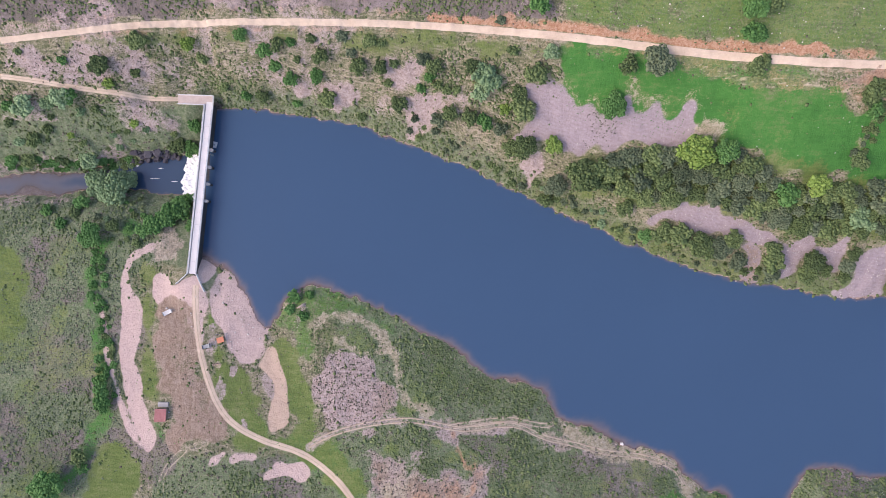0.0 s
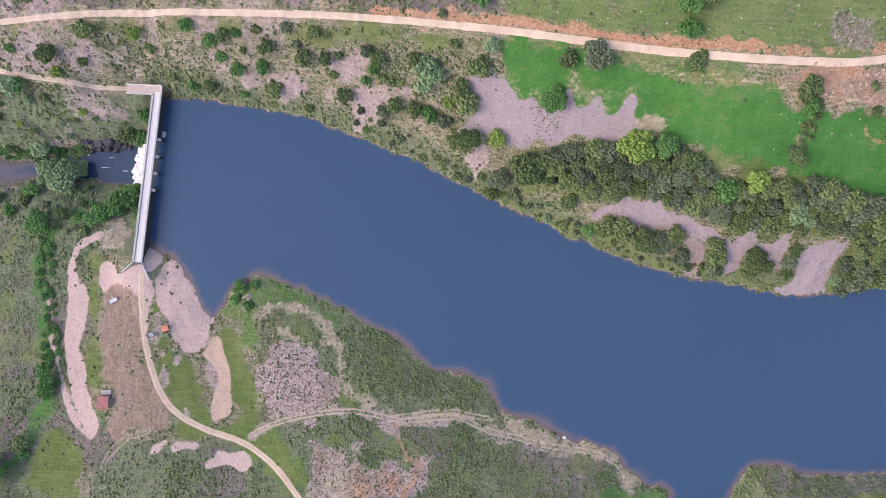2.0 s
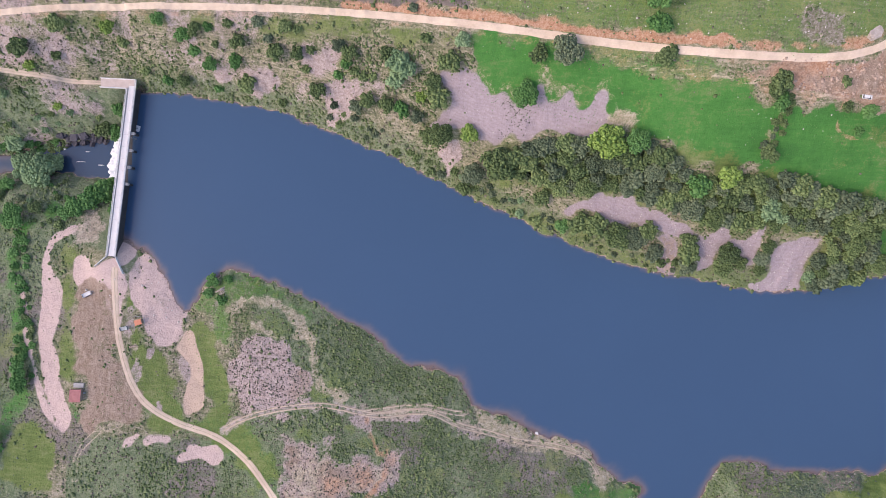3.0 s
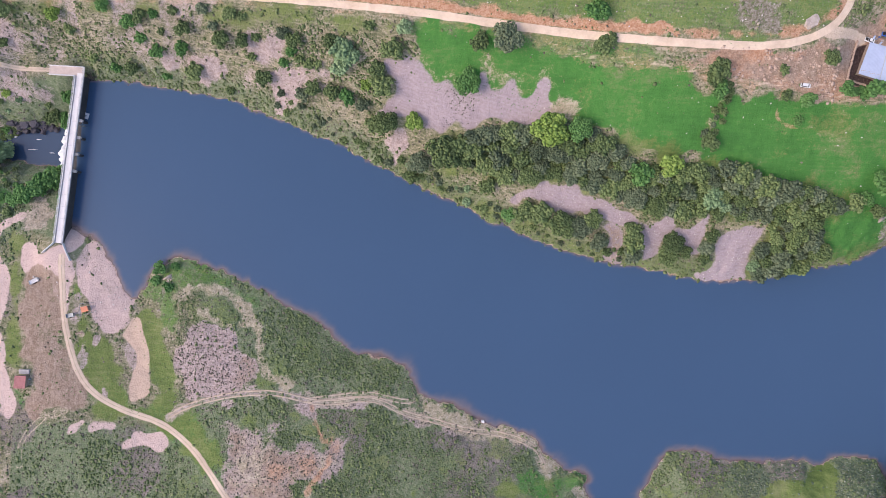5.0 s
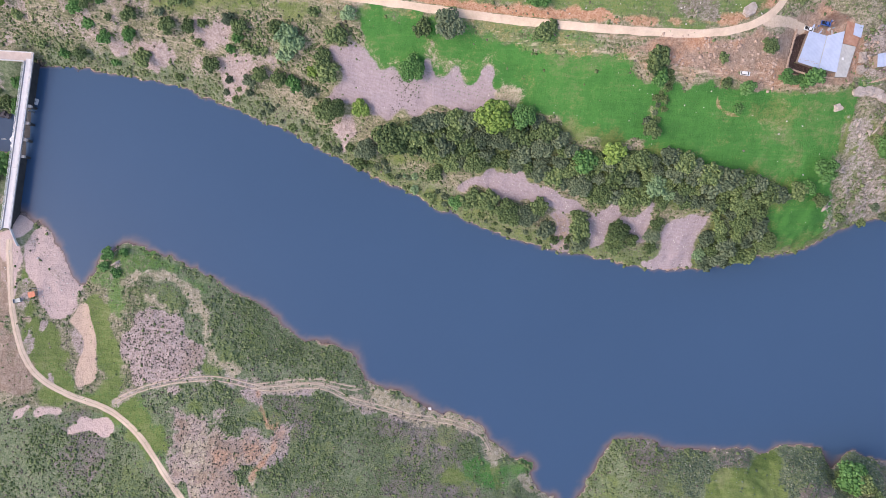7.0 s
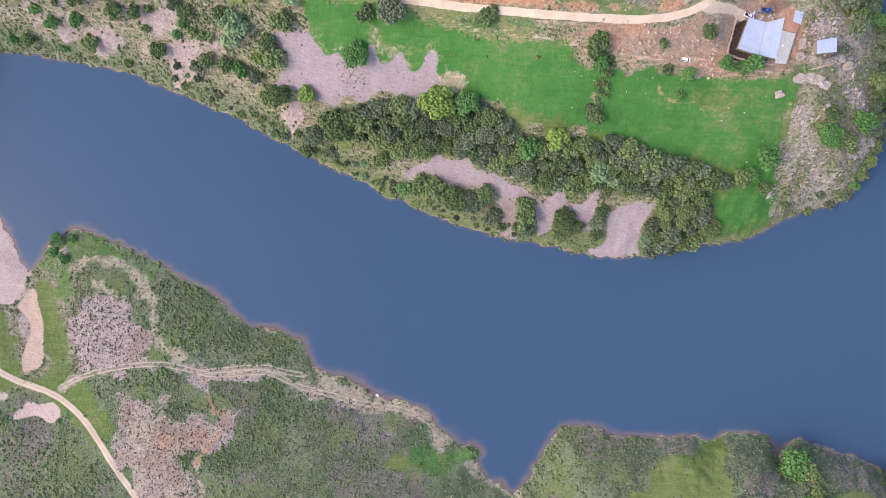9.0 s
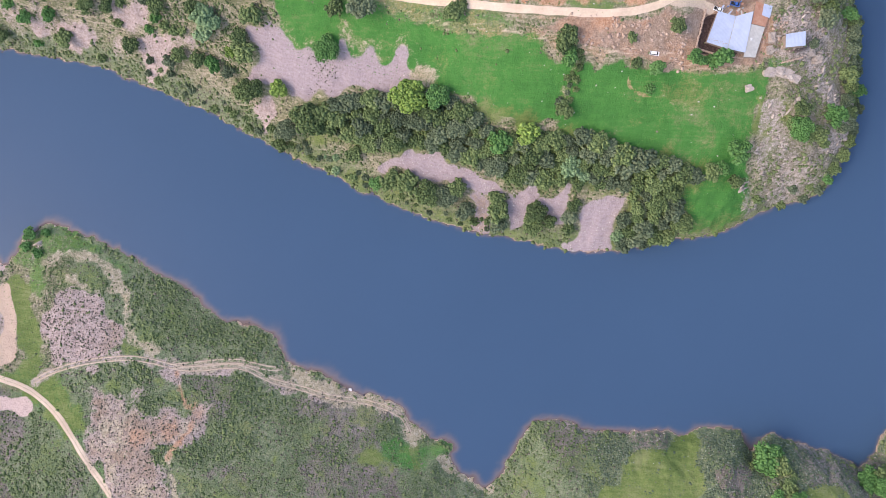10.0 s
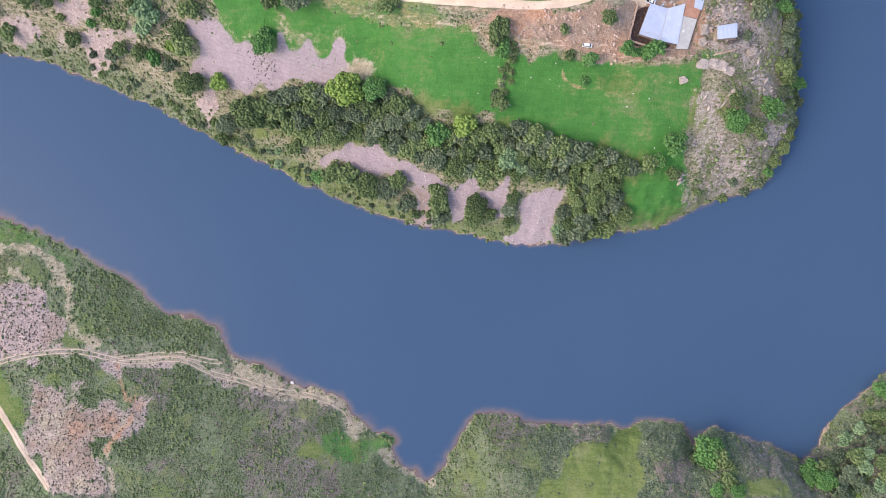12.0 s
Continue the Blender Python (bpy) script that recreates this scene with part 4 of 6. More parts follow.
    s["red"] = top(L(PATH_ARC, 0.6, 0.6, 0.7) * 0.5, A(RUBBLE_RED, 2, 2) * 0.55, A(FARMYARD, 3) * (0.42 + 0.5 * fbm(x, y, 14.0, 197)), L([(px, py + 4.4) for px, py in ROAD_MAIN], 1.6, 1.8, 1.8) * (0.36 + 0.3 * smooth(-20, 20, x)), L([(px, py - 2.6) for px, py in ROAD_MAIN], 0.8, 1.5, 1.2) * 0.4, L(BANK_RED, 1.3, 0.5, 0.8), L(BANK_RED_EAST, 1.6, 1.0), L(PATH_RED, 1.3, 1.5, 1.5) * 0.6, *(A(p, 4, 4, grow=2) * 0.5 for p in (RED_A, RED_B, RED_C)), L(TRACK_FIELD, 3.0, 2.5, 2.5) * 0.42)
    s["rock"] = A(ROCK_POINT, 8, 5) * 0.62 * (1 - 0.9 * A(GRASS_POINT, 4, 3)) + A(ROCK_NORTH, 3) * 0.7 + A(ROCK_SPIT, 2, 1.5) * 0.7
    land = np.minimum(np.where(lake_d > -60, np.abs(lake_d), 99), np.where(x < -119, np.abs(river_d), 99))
    s["shore"] = smooth(0.7, -0.2, np.where(lake_d < 0, 0, land) + 0.5 + 2.0 * fbm(x, y, 11.0, 21)) * 0.6 + (lake_d < 0) * 1.0 + ((river_d < 0) & (x < -117)) * 1.0
    s["ledge"] = top(A(ROCK_BARE, 7, 4) * (0.42 + 0.5 * fbm(x, y, 12.0, 271)), A(ROCK_BARE_NORTH, 5, 3) * 0.75, A(ROCK_SMALL, 3, 2) * 0.65, A(ROCK_EDGE, 4, 2.5) * 0.7, A(ROCK_SPIT, 2, 1.5) * 0.5)
    s["track"] = top(L(ROAD_MAIN, 0.6, 0.4, 0.6) * 0.8, L(ROAD_SPUR, 2.2, 0.8), L(TRACK_DAM, 0.7, 0.3, 0.7) * 0.7, L(TRACK_SOUTH, 0.9, 0.4, 0.7) * 0.7, L(YARD_RUT, 0.35, 0.4, 0.5, ruts=0.9) * 0.5, L(TRACK_YARD, 0.5, 0.5, 0.7, ruts=1.1) * 0.6, L(TRACK_YARD, 0.4, 0.8, 0.7, ruts=3.2) * 0.5, L(PATH_SPIT, 0.4, 0.8, 0.7, ruts=0.9) * 0.4 * smooth(-50, -60, y), L(TRACK_FIELD, 0.35, 0.5, 0.5, ruts=0.8) * 0.6)
    s["dung"] = top(A([(231.8, 86.0), (230.0, 69.8), (237.3, 67.6), (249.5, 66.4), (250, 85)], 0.4, 0.5), A([(240, 86), (251, 88), (258, 93), (246, 95)], 1.5) * 0.5, A(MUD_SHED, 1, 1) * 0.55)
    return s


_me, _ = grid_mesh("ground", GX, GY, GZ)
FIELDS = soil_fields(_x, _y, LAKE_D, RIVER_D)
for _k in SOILS:
    put_field(_me, _k, np.clip(FIELDS[_k], 0, 1))
_me.materials.append(ground_material())
ground = tagged(new("ground", _me), "hilly scrubland with bare soil, green pasture and dirt tracks", "ground", kind="structure")


# ---- water ----
def water_material(name, deep, shallow, clear):
    """Murky water: the bed shows through where it is shallower than clear metres."""
    m, nodes, links, b = material(name, 0.045)
    b.inputs["IOR"].default_value = 1.33
    b.inputs["Specular IOR Level"].default_value = 0.5
    a = nodes.new("ShaderNodeAttribute")
    a.attribute_name = "depth"
    d = calc(nodes, links, "MULTIPLY", a.outputs["Fac"], 1 / clear, True)
    d = calc(nodes, links, "SUBTRACT", 1.0, calc(nodes, links, "POWER", calc(nodes, links, "SUBTRACT", 1.0, d), 2.4))
    broad = noise_tex(nodes, links, 0.012, 3)
    body = blend(nodes, links, broad, deep, tuple(1.12 * c for c in deep))
    links.new(blend(nodes, links, d, shallow, body), b.inputs["Base Color"])
    links.new(calc(nodes, links, "ADD", calc(nodes, links, "MULTIPLY", d, 0.9), 0.55, True), b.inputs["Alpha"])
    bump(nodes, links, b, noise_tex(nodes, links, 0.9, 2), 0.08, 0.05)
    return m


def water_sheet(name, xs, ys, level, line, side, label, mat):
    xx, yy = np.meshgrid(xs, ys)
    x, y = xx.ravel(), yy.ravel()
    d = distance(x, y, line, True) + shore_wobble(x, y)
    keep = (d < 4) & side(x, y)
    me, used = grid_mesh(name, xs, ys, np.full(x.shape, float(level)), keep)
    put_field(me, "depth", np.maximum(-d[used], 0) * (1 + 0.9 * fbm(x[used], y[used], 26.0, 88) + 1.2 * (y[used] > -0.35 * (x[used] + 110) + 35) + 2.0 * smooth(-172, -158, x[used]) * (x[used] < -119) - 0.6 * (x[used] < -170)))
    me.materials.append(mat)
    return tagged(new(name, me), label, "water", kind="structure")


east_of_dam = lambda x, y: (x > -121.1 + 0.0847 * (y - -9.4)) | (y < -12)
water_sheet("water_lake", spaced(-122, 372, 1.6, 420), spaced(-136, 110, 1.6, 420), 0.0, LAKE, east_of_dam, "calm blue reservoir water, brown along the shore", water_material("lake_water", (0.046, 0.09, 0.163), (0.25, 0.175, 0.155), 4.4))
water_sheet("water_river", spaced(-236, -119, 1.0, 520), spaced(8, 66, 1.0, 200), RIVER_LEVEL, RIVER, lambda x, y: x < -118.5, "slow blue-grey river water below the dam", water_material("river_water", (0.04, 0.07, 0.125), (0.16, 0.145, 0.16), 5.0))


# ---- building helpers ----
def part(name, bm, mat, parent=None, label="", m=None):
    """Links a bmesh as one mesh object under a thing or a part."""
    if isinstance(bm, bmesh.types.BMesh):
        me = bpy.data.meshes.new(name)
        bm.to_mesh(me)
        bm.free()
    else:
        me = bm
    if mat is not None and not me.materials:
        me.materials.append(mat)
    ob = new(name, me)
    if parent is not None:
        ob.parent = parent
    if m is not None:
        ob.matrix_basis = m
    return tagged(ob, label)


def thing(name, m, label, category, group="", kind=""):
    e = new(name)
    e.empty_display_size = 0.5
    e.matrix_basis = m
    return tagged(e, label, category, group, kind)


def box(bm, x0, x1, y0, y1, z0, z1, bevel=0.0):
    r = bmesh.ops.create_cube(bm, size=1.0, matrix=Matrix.LocRotScale(((x0 + x1) / 2, (y0 + y1) / 2, (z0 + z1) / 2), None, (x1 - x0, y1 - y0, z1 - z0)))
    if bevel > 0:
        edges = list({e for v in r["verts"] for e in v.link_edges})
        bmesh.ops.bevel(bm, geom=edges, offset=bevel, segments=1, affect="EDGES")
    return bm


def boxed(*a, **k):
    return box(bmesh.new(), *a, **k)


def tube(bm, p, q, r0, r1, sides=7):
    p, q = Vector(p), Vector(q)
    m = Matrix.Translation((p + q) / 2) @ (q - p).to_track_quat("Z", "Y").to_matrix().to_4x4()
    bmesh.ops.create_cone(bm, cap_ends=True, segments=sides, radius1=r0, radius2=r1, depth=(q - p).length, matrix=m)
    return bm


def ground_z(x, y):
    return float(ground_zs(np.array([float(x)]), np.array([float(y)]))[0])


def ground_zs(x, y):
    """Heights for many places, read from the ground's own grid."""
    i = np.clip(np.searchsorted(GX, x) - 1, 0, len(GX) - 2)
    j = np.clip(np.searchsorted(GY, y) - 1, 0, len(GY) - 2)
    z, n = GZ, len(GX)
    a, b = (x - GX[i]) / (GX[i + 1] - GX[i]), (y - GY[j]) / (GY[j + 1] - GY[j])
    return (z[j * n + i] * (1 - a) + z[j * n + i + 1] * a) * (1 - b) + (z[(j + 1) * n + i] * (1 - a) + z[(j + 1) * n + i + 1] * a) * b


def field_at(values, x, y):
    i = np.clip(np.searchsorted(GX, x), 0, len(GX) - 1)
    j = np.clip(np.searchsorted(GY, y), 0, len(GY) - 1)
    return values[j * len(GX) + i]


def mesh_from(name, verts, faces, shade=False):
    """A mesh from arrays of places and of triangles or quads."""
    me = bpy.data.meshes.new(name)
    k = faces.shape[1]
    me.vertices.add(len(verts))
    me.vertices.foreach_set("co", np.asarray(verts, np.float32).ravel())
    me.loops.add(faces.size)
    me.loops.foreach_set("vertex_index", faces.astype(np.int32).ravel())
    me.polygons.add(len(faces))
    me.polygons.foreach_set("loop_start", np.arange(0, faces.size, k, dtype=np.int32))
    me.update(calc_edges=True)
    if shade:
        me.polygons.foreach_set("use_smooth", np.ones(len(faces), bool))
    return me


def ball(level):
    bm = bmesh.new()
    bmesh.ops.create_icosphere(bm, subdivisions=level, radius=1.0)
    v = np.array([v.co[:] for v in bm.verts])
    f = np.array([[v.index for v in f.verts] for f in bm.faces])
    bm.free()
    return v, f


BALL_LOW = ball(1)
DOME = (BALL_LOW[0], BALL_LOW[1][BALL_LOW[0][BALL_LOW[1]][:, :, 2].mean(1) > -0.5])


# ---- foliage ----
def leaf_material(name, dark, mid, light, spread=0.35):
    m, nodes, links, b = material(name, 0.75)
    b.inputs["Specular IOR Level"].default_value = 0.15
    info, geo = nodes.new("ShaderNodeObjectInfo"), nodes.new("ShaderNodeNewGeometry")
    f = calc(nodes, links, "ADD", calc(nodes, links, "MULTIPLY", geo.outputs["Random Per Island"], 0.45), calc(nodes, links, "MULTIPLY", info.outputs["Random"], spread))
    f = calc(nodes, links, "ADD", f, calc(nodes, links, "MULTIPLY", noise_tex(nodes, links, 1.3, 3), 0.4))
    links.new(ramp(nodes, links, f, [(0.25, dark), (0.6, mid), (1.0, light)]), b.inputs["Base Color"])
    bump(nodes, links, b, noise_tex(nodes, links, 5.0, 3), 0.8, 0.15)
    return m


LEAVES = {
    "olive": leaf_material("leaves_olive", (0.052, 0.08, 0.036), (0.115, 0.165, 0.066), (0.22, 0.28, 0.115)),
    "grey": leaf_material("leaves_grey", (0.05, 0.074, 0.045), (0.108, 0.143, 0.085), (0.2, 0.24, 0.145)),
    "bright": leaf_material("leaves_bright", (0.055, 0.135, 0.042), (0.095, 0.21, 0.064), (0.16, 0.30, 0.105)),
    "yellow": leaf_material("leaves_yellow", (0.11, 0.175, 0.045), (0.18, 0.28, 0.065), (0.28, 0.38, 0.105)),
    "silver": leaf_material("leaves_silver", (0.11, 0.18, 0.09), (0.195, 0.29, 0.15), (0.30, 0.41, 0.225)),
}
BARK = plain("bark", (0.06, 0.045, 0.035), (0.16, 0.125, 0.10), 3.0, 0.95, relief=0.8)


def crown_mesh(name, mat, seed, blobs, leaves, flat, grain):
    """A crown of unit radius: clumps on an uneven dome, with loose leaf sprays over them."""
    r = np.random.default_rng(seed)
    V, Fc, n = [], [], 0
    lobes = [(0.0, 0.0, 0.6)] + [(0.5 * np.cos(k * 1.3 + r.uniform(-0.4, 0.4)), 0.5 * np.sin(k * 1.3 + r.uniform(-0.4, 0.4)), r.uniform(0.36, 0.52)) for k in range(5)]
    centres = []
    for lx, ly, lr in lobes:
        bv, bf = BALL_LOW
        V.append(bv * lr * np.array([0.8, 0.8, 0.75 * flat]) + np.array([lx, ly, flat * 0.32]))
        Fc.append(bf + n)
        n += len(bv)
    for k in range(blobs):
        lx, ly, lr = lobes[k % len(lobes)]
        a, e = r.uniform(0, 2 * np.pi), np.arccos(r.uniform(-0.1, 1.0))
        rad = grain * (0.5 + 0.9 * r.random() ** 1.5)
        c = np.array([lx + lr * 0.9 * np.sin(e) * np.cos(a), ly + lr * 0.9 * np.sin(e) * np.sin(a), flat * (0.3 + lr * 1.15 * np.cos(e)) + r.uniform(-0.05, 0.05)])
        dv, df = DOME
        v = dv * rad * (1 + 0.95 * (r.random((len(dv), 1)) - 0.5)) * np.array([1.1, 1.1, 0.8]) + c
        V.append(v)
        Fc.append(df + n)
        n += len(dv)
        centres.append((c, rad))
    for k in range(leaves):
        c, rad = centres[r.integers(len(centres))]
        d = r.normal(size=3)
        d[2] = abs(d[2]) * 0.8
        d /= np.linalg.norm(d)
        p, s = c + d * rad * r.uniform(0.95, 1.2), r.uniform(0.3, 0.6) * grain
        t1 = np.cross(d, r.normal(size=3))
        t1 /= np.linalg.norm(t1)
        t2 = np.cross(d, t1) * r.uniform(0.5, 1) + d * r.uniform(-0.4, 0.4)
        V.append(np.array([p + t1 * s, p + t2 * s, p - t1 * s]))
        Fc.append(np.array([[n, n + 1, n + 2]]))
        n += 3
    me = mesh_from(name, np.vstack(V), np.vstack(Fc))
    me.materials.append(mat)
    return me


def trunk_mesh(seed, tall):
    """A tapered trunk of unit height that forks into limbs."""
    r = random.Random(seed)
    bm = bmesh.new()
    tube(bm, (0, 0, -0.3), (0.03, 0.02, 0.5 * tall), 0.085, 0.06)
    for k in range(5):
        a = k * 1.257 + r.uniform(-0.4, 0.4)
        tube(bm, (0.03, 0.02, 0.45 * tall), (0.45 * math.cos(a), 0.45 * math.sin(a), tall * r.uniform(0.8, 1.0)), 0.045, 0.015, 5)
    me = bpy.data.meshes.new("trunk")
    bm.to_mesh(me)
    bm.free()
    me.materials.append(BARK)
    return me


CROWNS = {}
for _c, (_name, _mat) in enumerate(LEAVES.items()):
    for _s in range(3):
        CROWNS[_name, "tree", _s] = crown_mesh("crown", _mat, 100 + 10 * _c + _s, 170, 620, 0.62, 0.12)
        CROWNS[_name, "bush", _s] = crown_mesh("crown", _mat, 200 + 10 * _c + _s, 80, 380, 0.6, 0.16)
for _name in ("olive", "yellow", "grey", "bright", "silver"):
    CROWNS[_name, "grand", 0] = crown_mesh("crown", LEAVES[_name], 300, 520, 1500, 0.56, 0.068)
TRUNKS = [trunk_mesh(3, 0.55), trunk_mesh(4, 0.55), trunk_mesh(5, 0.5)]
TREE_WORDS = {
    "olive": ("broad olive-green tree on the hillside", "low olive-green bush on bare ground"),
    "grey": ("dark grey-green tree with a dense crown", "grey-green bush among dry scrub"),
    "bright": ("fresh bright green leafy tree", "fresh bright green leafy bush"),
    "yellow": ("yellow-green tree with a rounded crown", "small yellow-green rounded bush"),
    "silver": ("pale silvery green willow tree", "pale silvery green bush"),
}


def plant(x, y, r, tone, seed, group):
    """A tree or a bush of crown radius r, standing on the ground."""
    rr = random.Random(seed)
    big = r > 2.9
    kind, k = ("tree", "bush")[not big], seed % 3
    z = ground_z(x, y)
    e = thing(kind, pose(x, y, z, 0, 0, rr.uniform(0, 360)), TREE_WORDS[tone][not big], kind, group)
    s, lift = r * 1.12, (0.62 if big else 0.12) * r
    part("trunk", TRUNKS[k], BARK, e, "", Matrix.Diagonal((s * 0.9, s * 0.9, s * 1.0 + lift * 0.6, 1)))
    part("crown", CROWNS[(tone, "grand", 0) if r > 5.2 else (tone, kind, k)], None, e, "", Matrix.Translation((0, 0, lift)) @ Matrix.Diagonal((s * rr.uniform(0.92, 1.08), s * rr.uniform(0.92, 1.08), s * rr.uniform(0.9, 1.15), 1)))
    return e


def choose(seed, weights):
    tones, w = zip(*weights)
    return random.Random(seed * 7 + 1).choices(tones, w)[0]


PLANTED = []
for _n, (_list, _weights, _group) in enumerate((
    (NORTH_BUSHES_A, (("olive", 6), ("bright", 2), ("grey", 4), ("yellow", 1)), "bushes on the north bank"),
    (NORTH_BUSHES_B, (("olive", 6), ("bright", 2), ("grey", 4), ("silver", 1)), "bushes on the north bank"),
    (FIELD_TREES, (("bright", 2), ("olive", 3), ("grey", 3)), "trees round the pasture"),
    (POINT_TREES, (("bright", 2), ("olive", 4), ("grey", 3)), "trees on the rocky point"),
    (GROVE_MARKED, (("olive", 5), ("grey", 2), ("bright", 1)), "trees of the lakeside grove"),
    (WILLOWS_WEST, (("bright", 3), ("silver", 3), ("olive", 3)), "trees along the river"),
    (WILLOWS_SOUTH, (("bright", 5), ("olive", 1)), "trees along the stream"),
    (EAST_TREES, (("bright", 4), ("olive", 1)), "trees on the south-east shore"),
)):
    for _k, (_tx, _ty, _tr) in enumerate(_list):
        _tone = choose(_n * 100 + _k, _weights)
        if _list is GROVE_MARKED and _k in (0, 1, 2):
            _tone = ("yellow", "bright", "yellow")[_k]
        if _list is FIELD_TREES:
            _tone = {0: "bright", 1: "olive", 2: "grey", 3: "bright", 4: "olive", 5: "olive", 6: "bright", 14: "bright", 15: "bright"}.get(_k, "bright" if _k >= 22 else _tone)
        if _list is NORTH_BUSHES_B:
            _tone = {8: "silver", 9: "silver", 10: "silver", 12: "silver", 13: "olive", 14: "olive", 15: "olive", 16: "yellow", 22: "olive", 23: "yellow"}.get(_k, _tone)
        if _list is WILLOWS_WEST and _k in (4, 5, 6, 7, 8, 9, 10, 11):
            _tone = "bright"
        if _list is WILLOWS_WEST and _k < 4:
            _tone = "silver"
        plant(_tx, _ty, _tr, _tone, _n * 100 + _k, _group)
        PLANTED.append((_tx, _ty, _tr))


def fill_wood(outline, count, lo, hi, weights, seed, group, pack):
    """Trees spread over an outline, none standing in another's crown."""
    r = np.random.default_rng(seed)
    p, line = np.asarray(outline), rounded(outline, True, 1)
    done = 0
    xs, ys, rads = r.uniform(p[:, 0].min(), p[:, 0].max(), 6000), r.uniform(p[:, 1].min(), p[:, 1].max(), 6000), r.uniform(lo, hi, 6000)
    inside = distance(xs, ys, line, True) < -0.25 * rads
    for x, y, rad in zip(xs[inside], ys[inside], rads[inside]):
        if any((x - a) ** 2 + (y - b) ** 2 < (pack * (rad + c)) ** 2 for a, b, c in PLANTED):
            continue
        PLANTED.append((x, y, rad))
        plant(x, y, rad, choose(seed + done, weights), seed + done, group)
        done += 1
        if done >= count:
            break


fill_wood(GROVE, 150, 3.0, 5.6, (("olive", 6), ("grey", 5), ("bright", 0.25), ("silver", 0.4)), 1000, "trees of the lakeside grove", 0.56)
fill_wood(GROVE, 52, 2.0, 2.88, (("olive", 5), ("grey", 6)), 1300, "trees of the lakeside grove", 0.55)
fill_wood(WOOD_EAST, 52, 2.2, 4.2, (("olive", 8), ("grey", 6), ("silver", 1), ("yellow", 0.6)), 1500, "trees on the south-east shore", 0.72)

fill_wood(RIVERSIDE, 34, 1.6, 2.9, (("olive", 3), ("bright", 5), ("silver", 2)), 1700, "trees along the river", 0.6)
fill_wood(THICKET, 14, 1.0, 2.2, (("olive", 5), ("bright", 2), ("silver", 2), ("grey", 3)), 1800, "trees along the river", 0.9)
fill_wood(THICKET_SOUTH, 24, 1.2, 2.6, (("olive", 2), ("bright", 6)), 1900, "trees along the stream", 0.75)
fill_wood(HEDGE, 14, 1.0, 2.1, (("olive", 5), ("grey", 4)), 2100, "trees round the pasture", 0.9)
_edge = [_p for _p in SHORE_POINT if _p[0] > 285]
fill_wood([(_px - 0.8, _py + 0.3) for _px, _py in _edge] + [(_px - 9.5, _py + 1.5) for _px, _py in _edge[::-1]], 30, 1.5, 3.4, (("olive", 5), ("grey", 5), ("bright", 1)), 2400, "trees on the rocky point", 0.72)
_edge = [_p for _p in SHORE_NORTH if _p[0] > -30]
fill_wood([(_px + 0.5, _py + 1.2) for _px, _py in _edge] + [(_px + 3, _py + 9.0) for _px, _py in _edge[::-1]], 48, 1.0, 2.4, (("olive", 4), ("grey", 5), ("silver", 2)), 2200, "bushes on the north bank", 0.75)
fill_wood(BANK_WEST, 16, 1.3, 2.6, (("olive", 5), ("yellow", 2), ("silver", 3)), 2000, "bushes on the north bank", 0.9)


# ---- scrub, as a sea of small plants ----
def scatter(name, count, weight, lo, hi, mat, label, category, seed, flat=0.7, jag=0.95, sprigs=3, region=(-234, 370, -148, 122), stretch=0.25, heading=None):
    """Many small plants or stones on the ground, thick where weight is high."""
    r = np.random.default_rng(seed)
    x0, x1, y0, y1 = region
    x, y = r.uniform(x0, x1, count * 14), r.uniform(y0, y1, count * 14)
    pick = r.random(len(x)) < field_at(weight, x, y)
    x, y = x[pick][:count], y[pick][:count]
    n = len(x)
    bv, bf = DOME
    size = lo + (hi - lo) * r.random(n) ** 2.6
    z = ground_zs(x, y)
    turn = r.uniform(0, 2 * np.pi, n) if heading is None else heading + r.normal(0, 0.35, n)
    base = bv[None] * (1 + jag * (r.random((n, len(bv), 1)) - 0.5)) * (size[:, None, None] * np.stack([1 + stretch * r.uniform(-0.2, 1.6, n), r.uniform(0.8, 1.15, n) - 0.2 * stretch, flat * r.uniform(0.8, 1.3, n)], 1)[:, None])
    c, s = np.cos(turn)[:, None], np.sin(turn)[:, None]
    V = np.stack([base[..., 0] * c - base[..., 1] * s, base[..., 0] * s + base[..., 1] * c, base[..., 2] + size[:, None] * flat * 0.45], -1) + np.stack([x, y, z], 1)[:, None]
    F = bf[None] + (np.arange(n) * len(bv))[:, None, None]
    V, F = V.reshape(-1, 3), F.reshape(-1, 3)
    if sprigs:
        k = n * sprigs
        i = np.repeat(np.arange(n), sprigs)
        d = r.normal(size=(k, 3))
        d[:, 2] = np.abs(d[:, 2])
        d /= np.linalg.norm(d, axis=1, keepdims=True)
        p = np.stack([x[i], y[i], z[i] + size[i] * flat * 0.4], 1) + d * size[i, None] * r.uniform(0.8, 1.3, (k, 1)) * np.array([1, 1, flat])
        t1, t2 = np.cross(d, r.normal(size=(k, 3))), r.normal(size=(k, 3))
        q = 0.38 * size[i, None]
        tri = np.stack([p + t1 * q, p + t2 * q * 0.7, p - t1 * q], 1).reshape(-1, 3)
        F = np.vstack([F, np.arange(k * 3).reshape(-1, 3) + len(V)])
        V = np.vstack([V, tri])
    me = mesh_from(name, V, F)
    me.materials.append(mat)
    return tagged(new(name, me), label, category, kind="stuff")


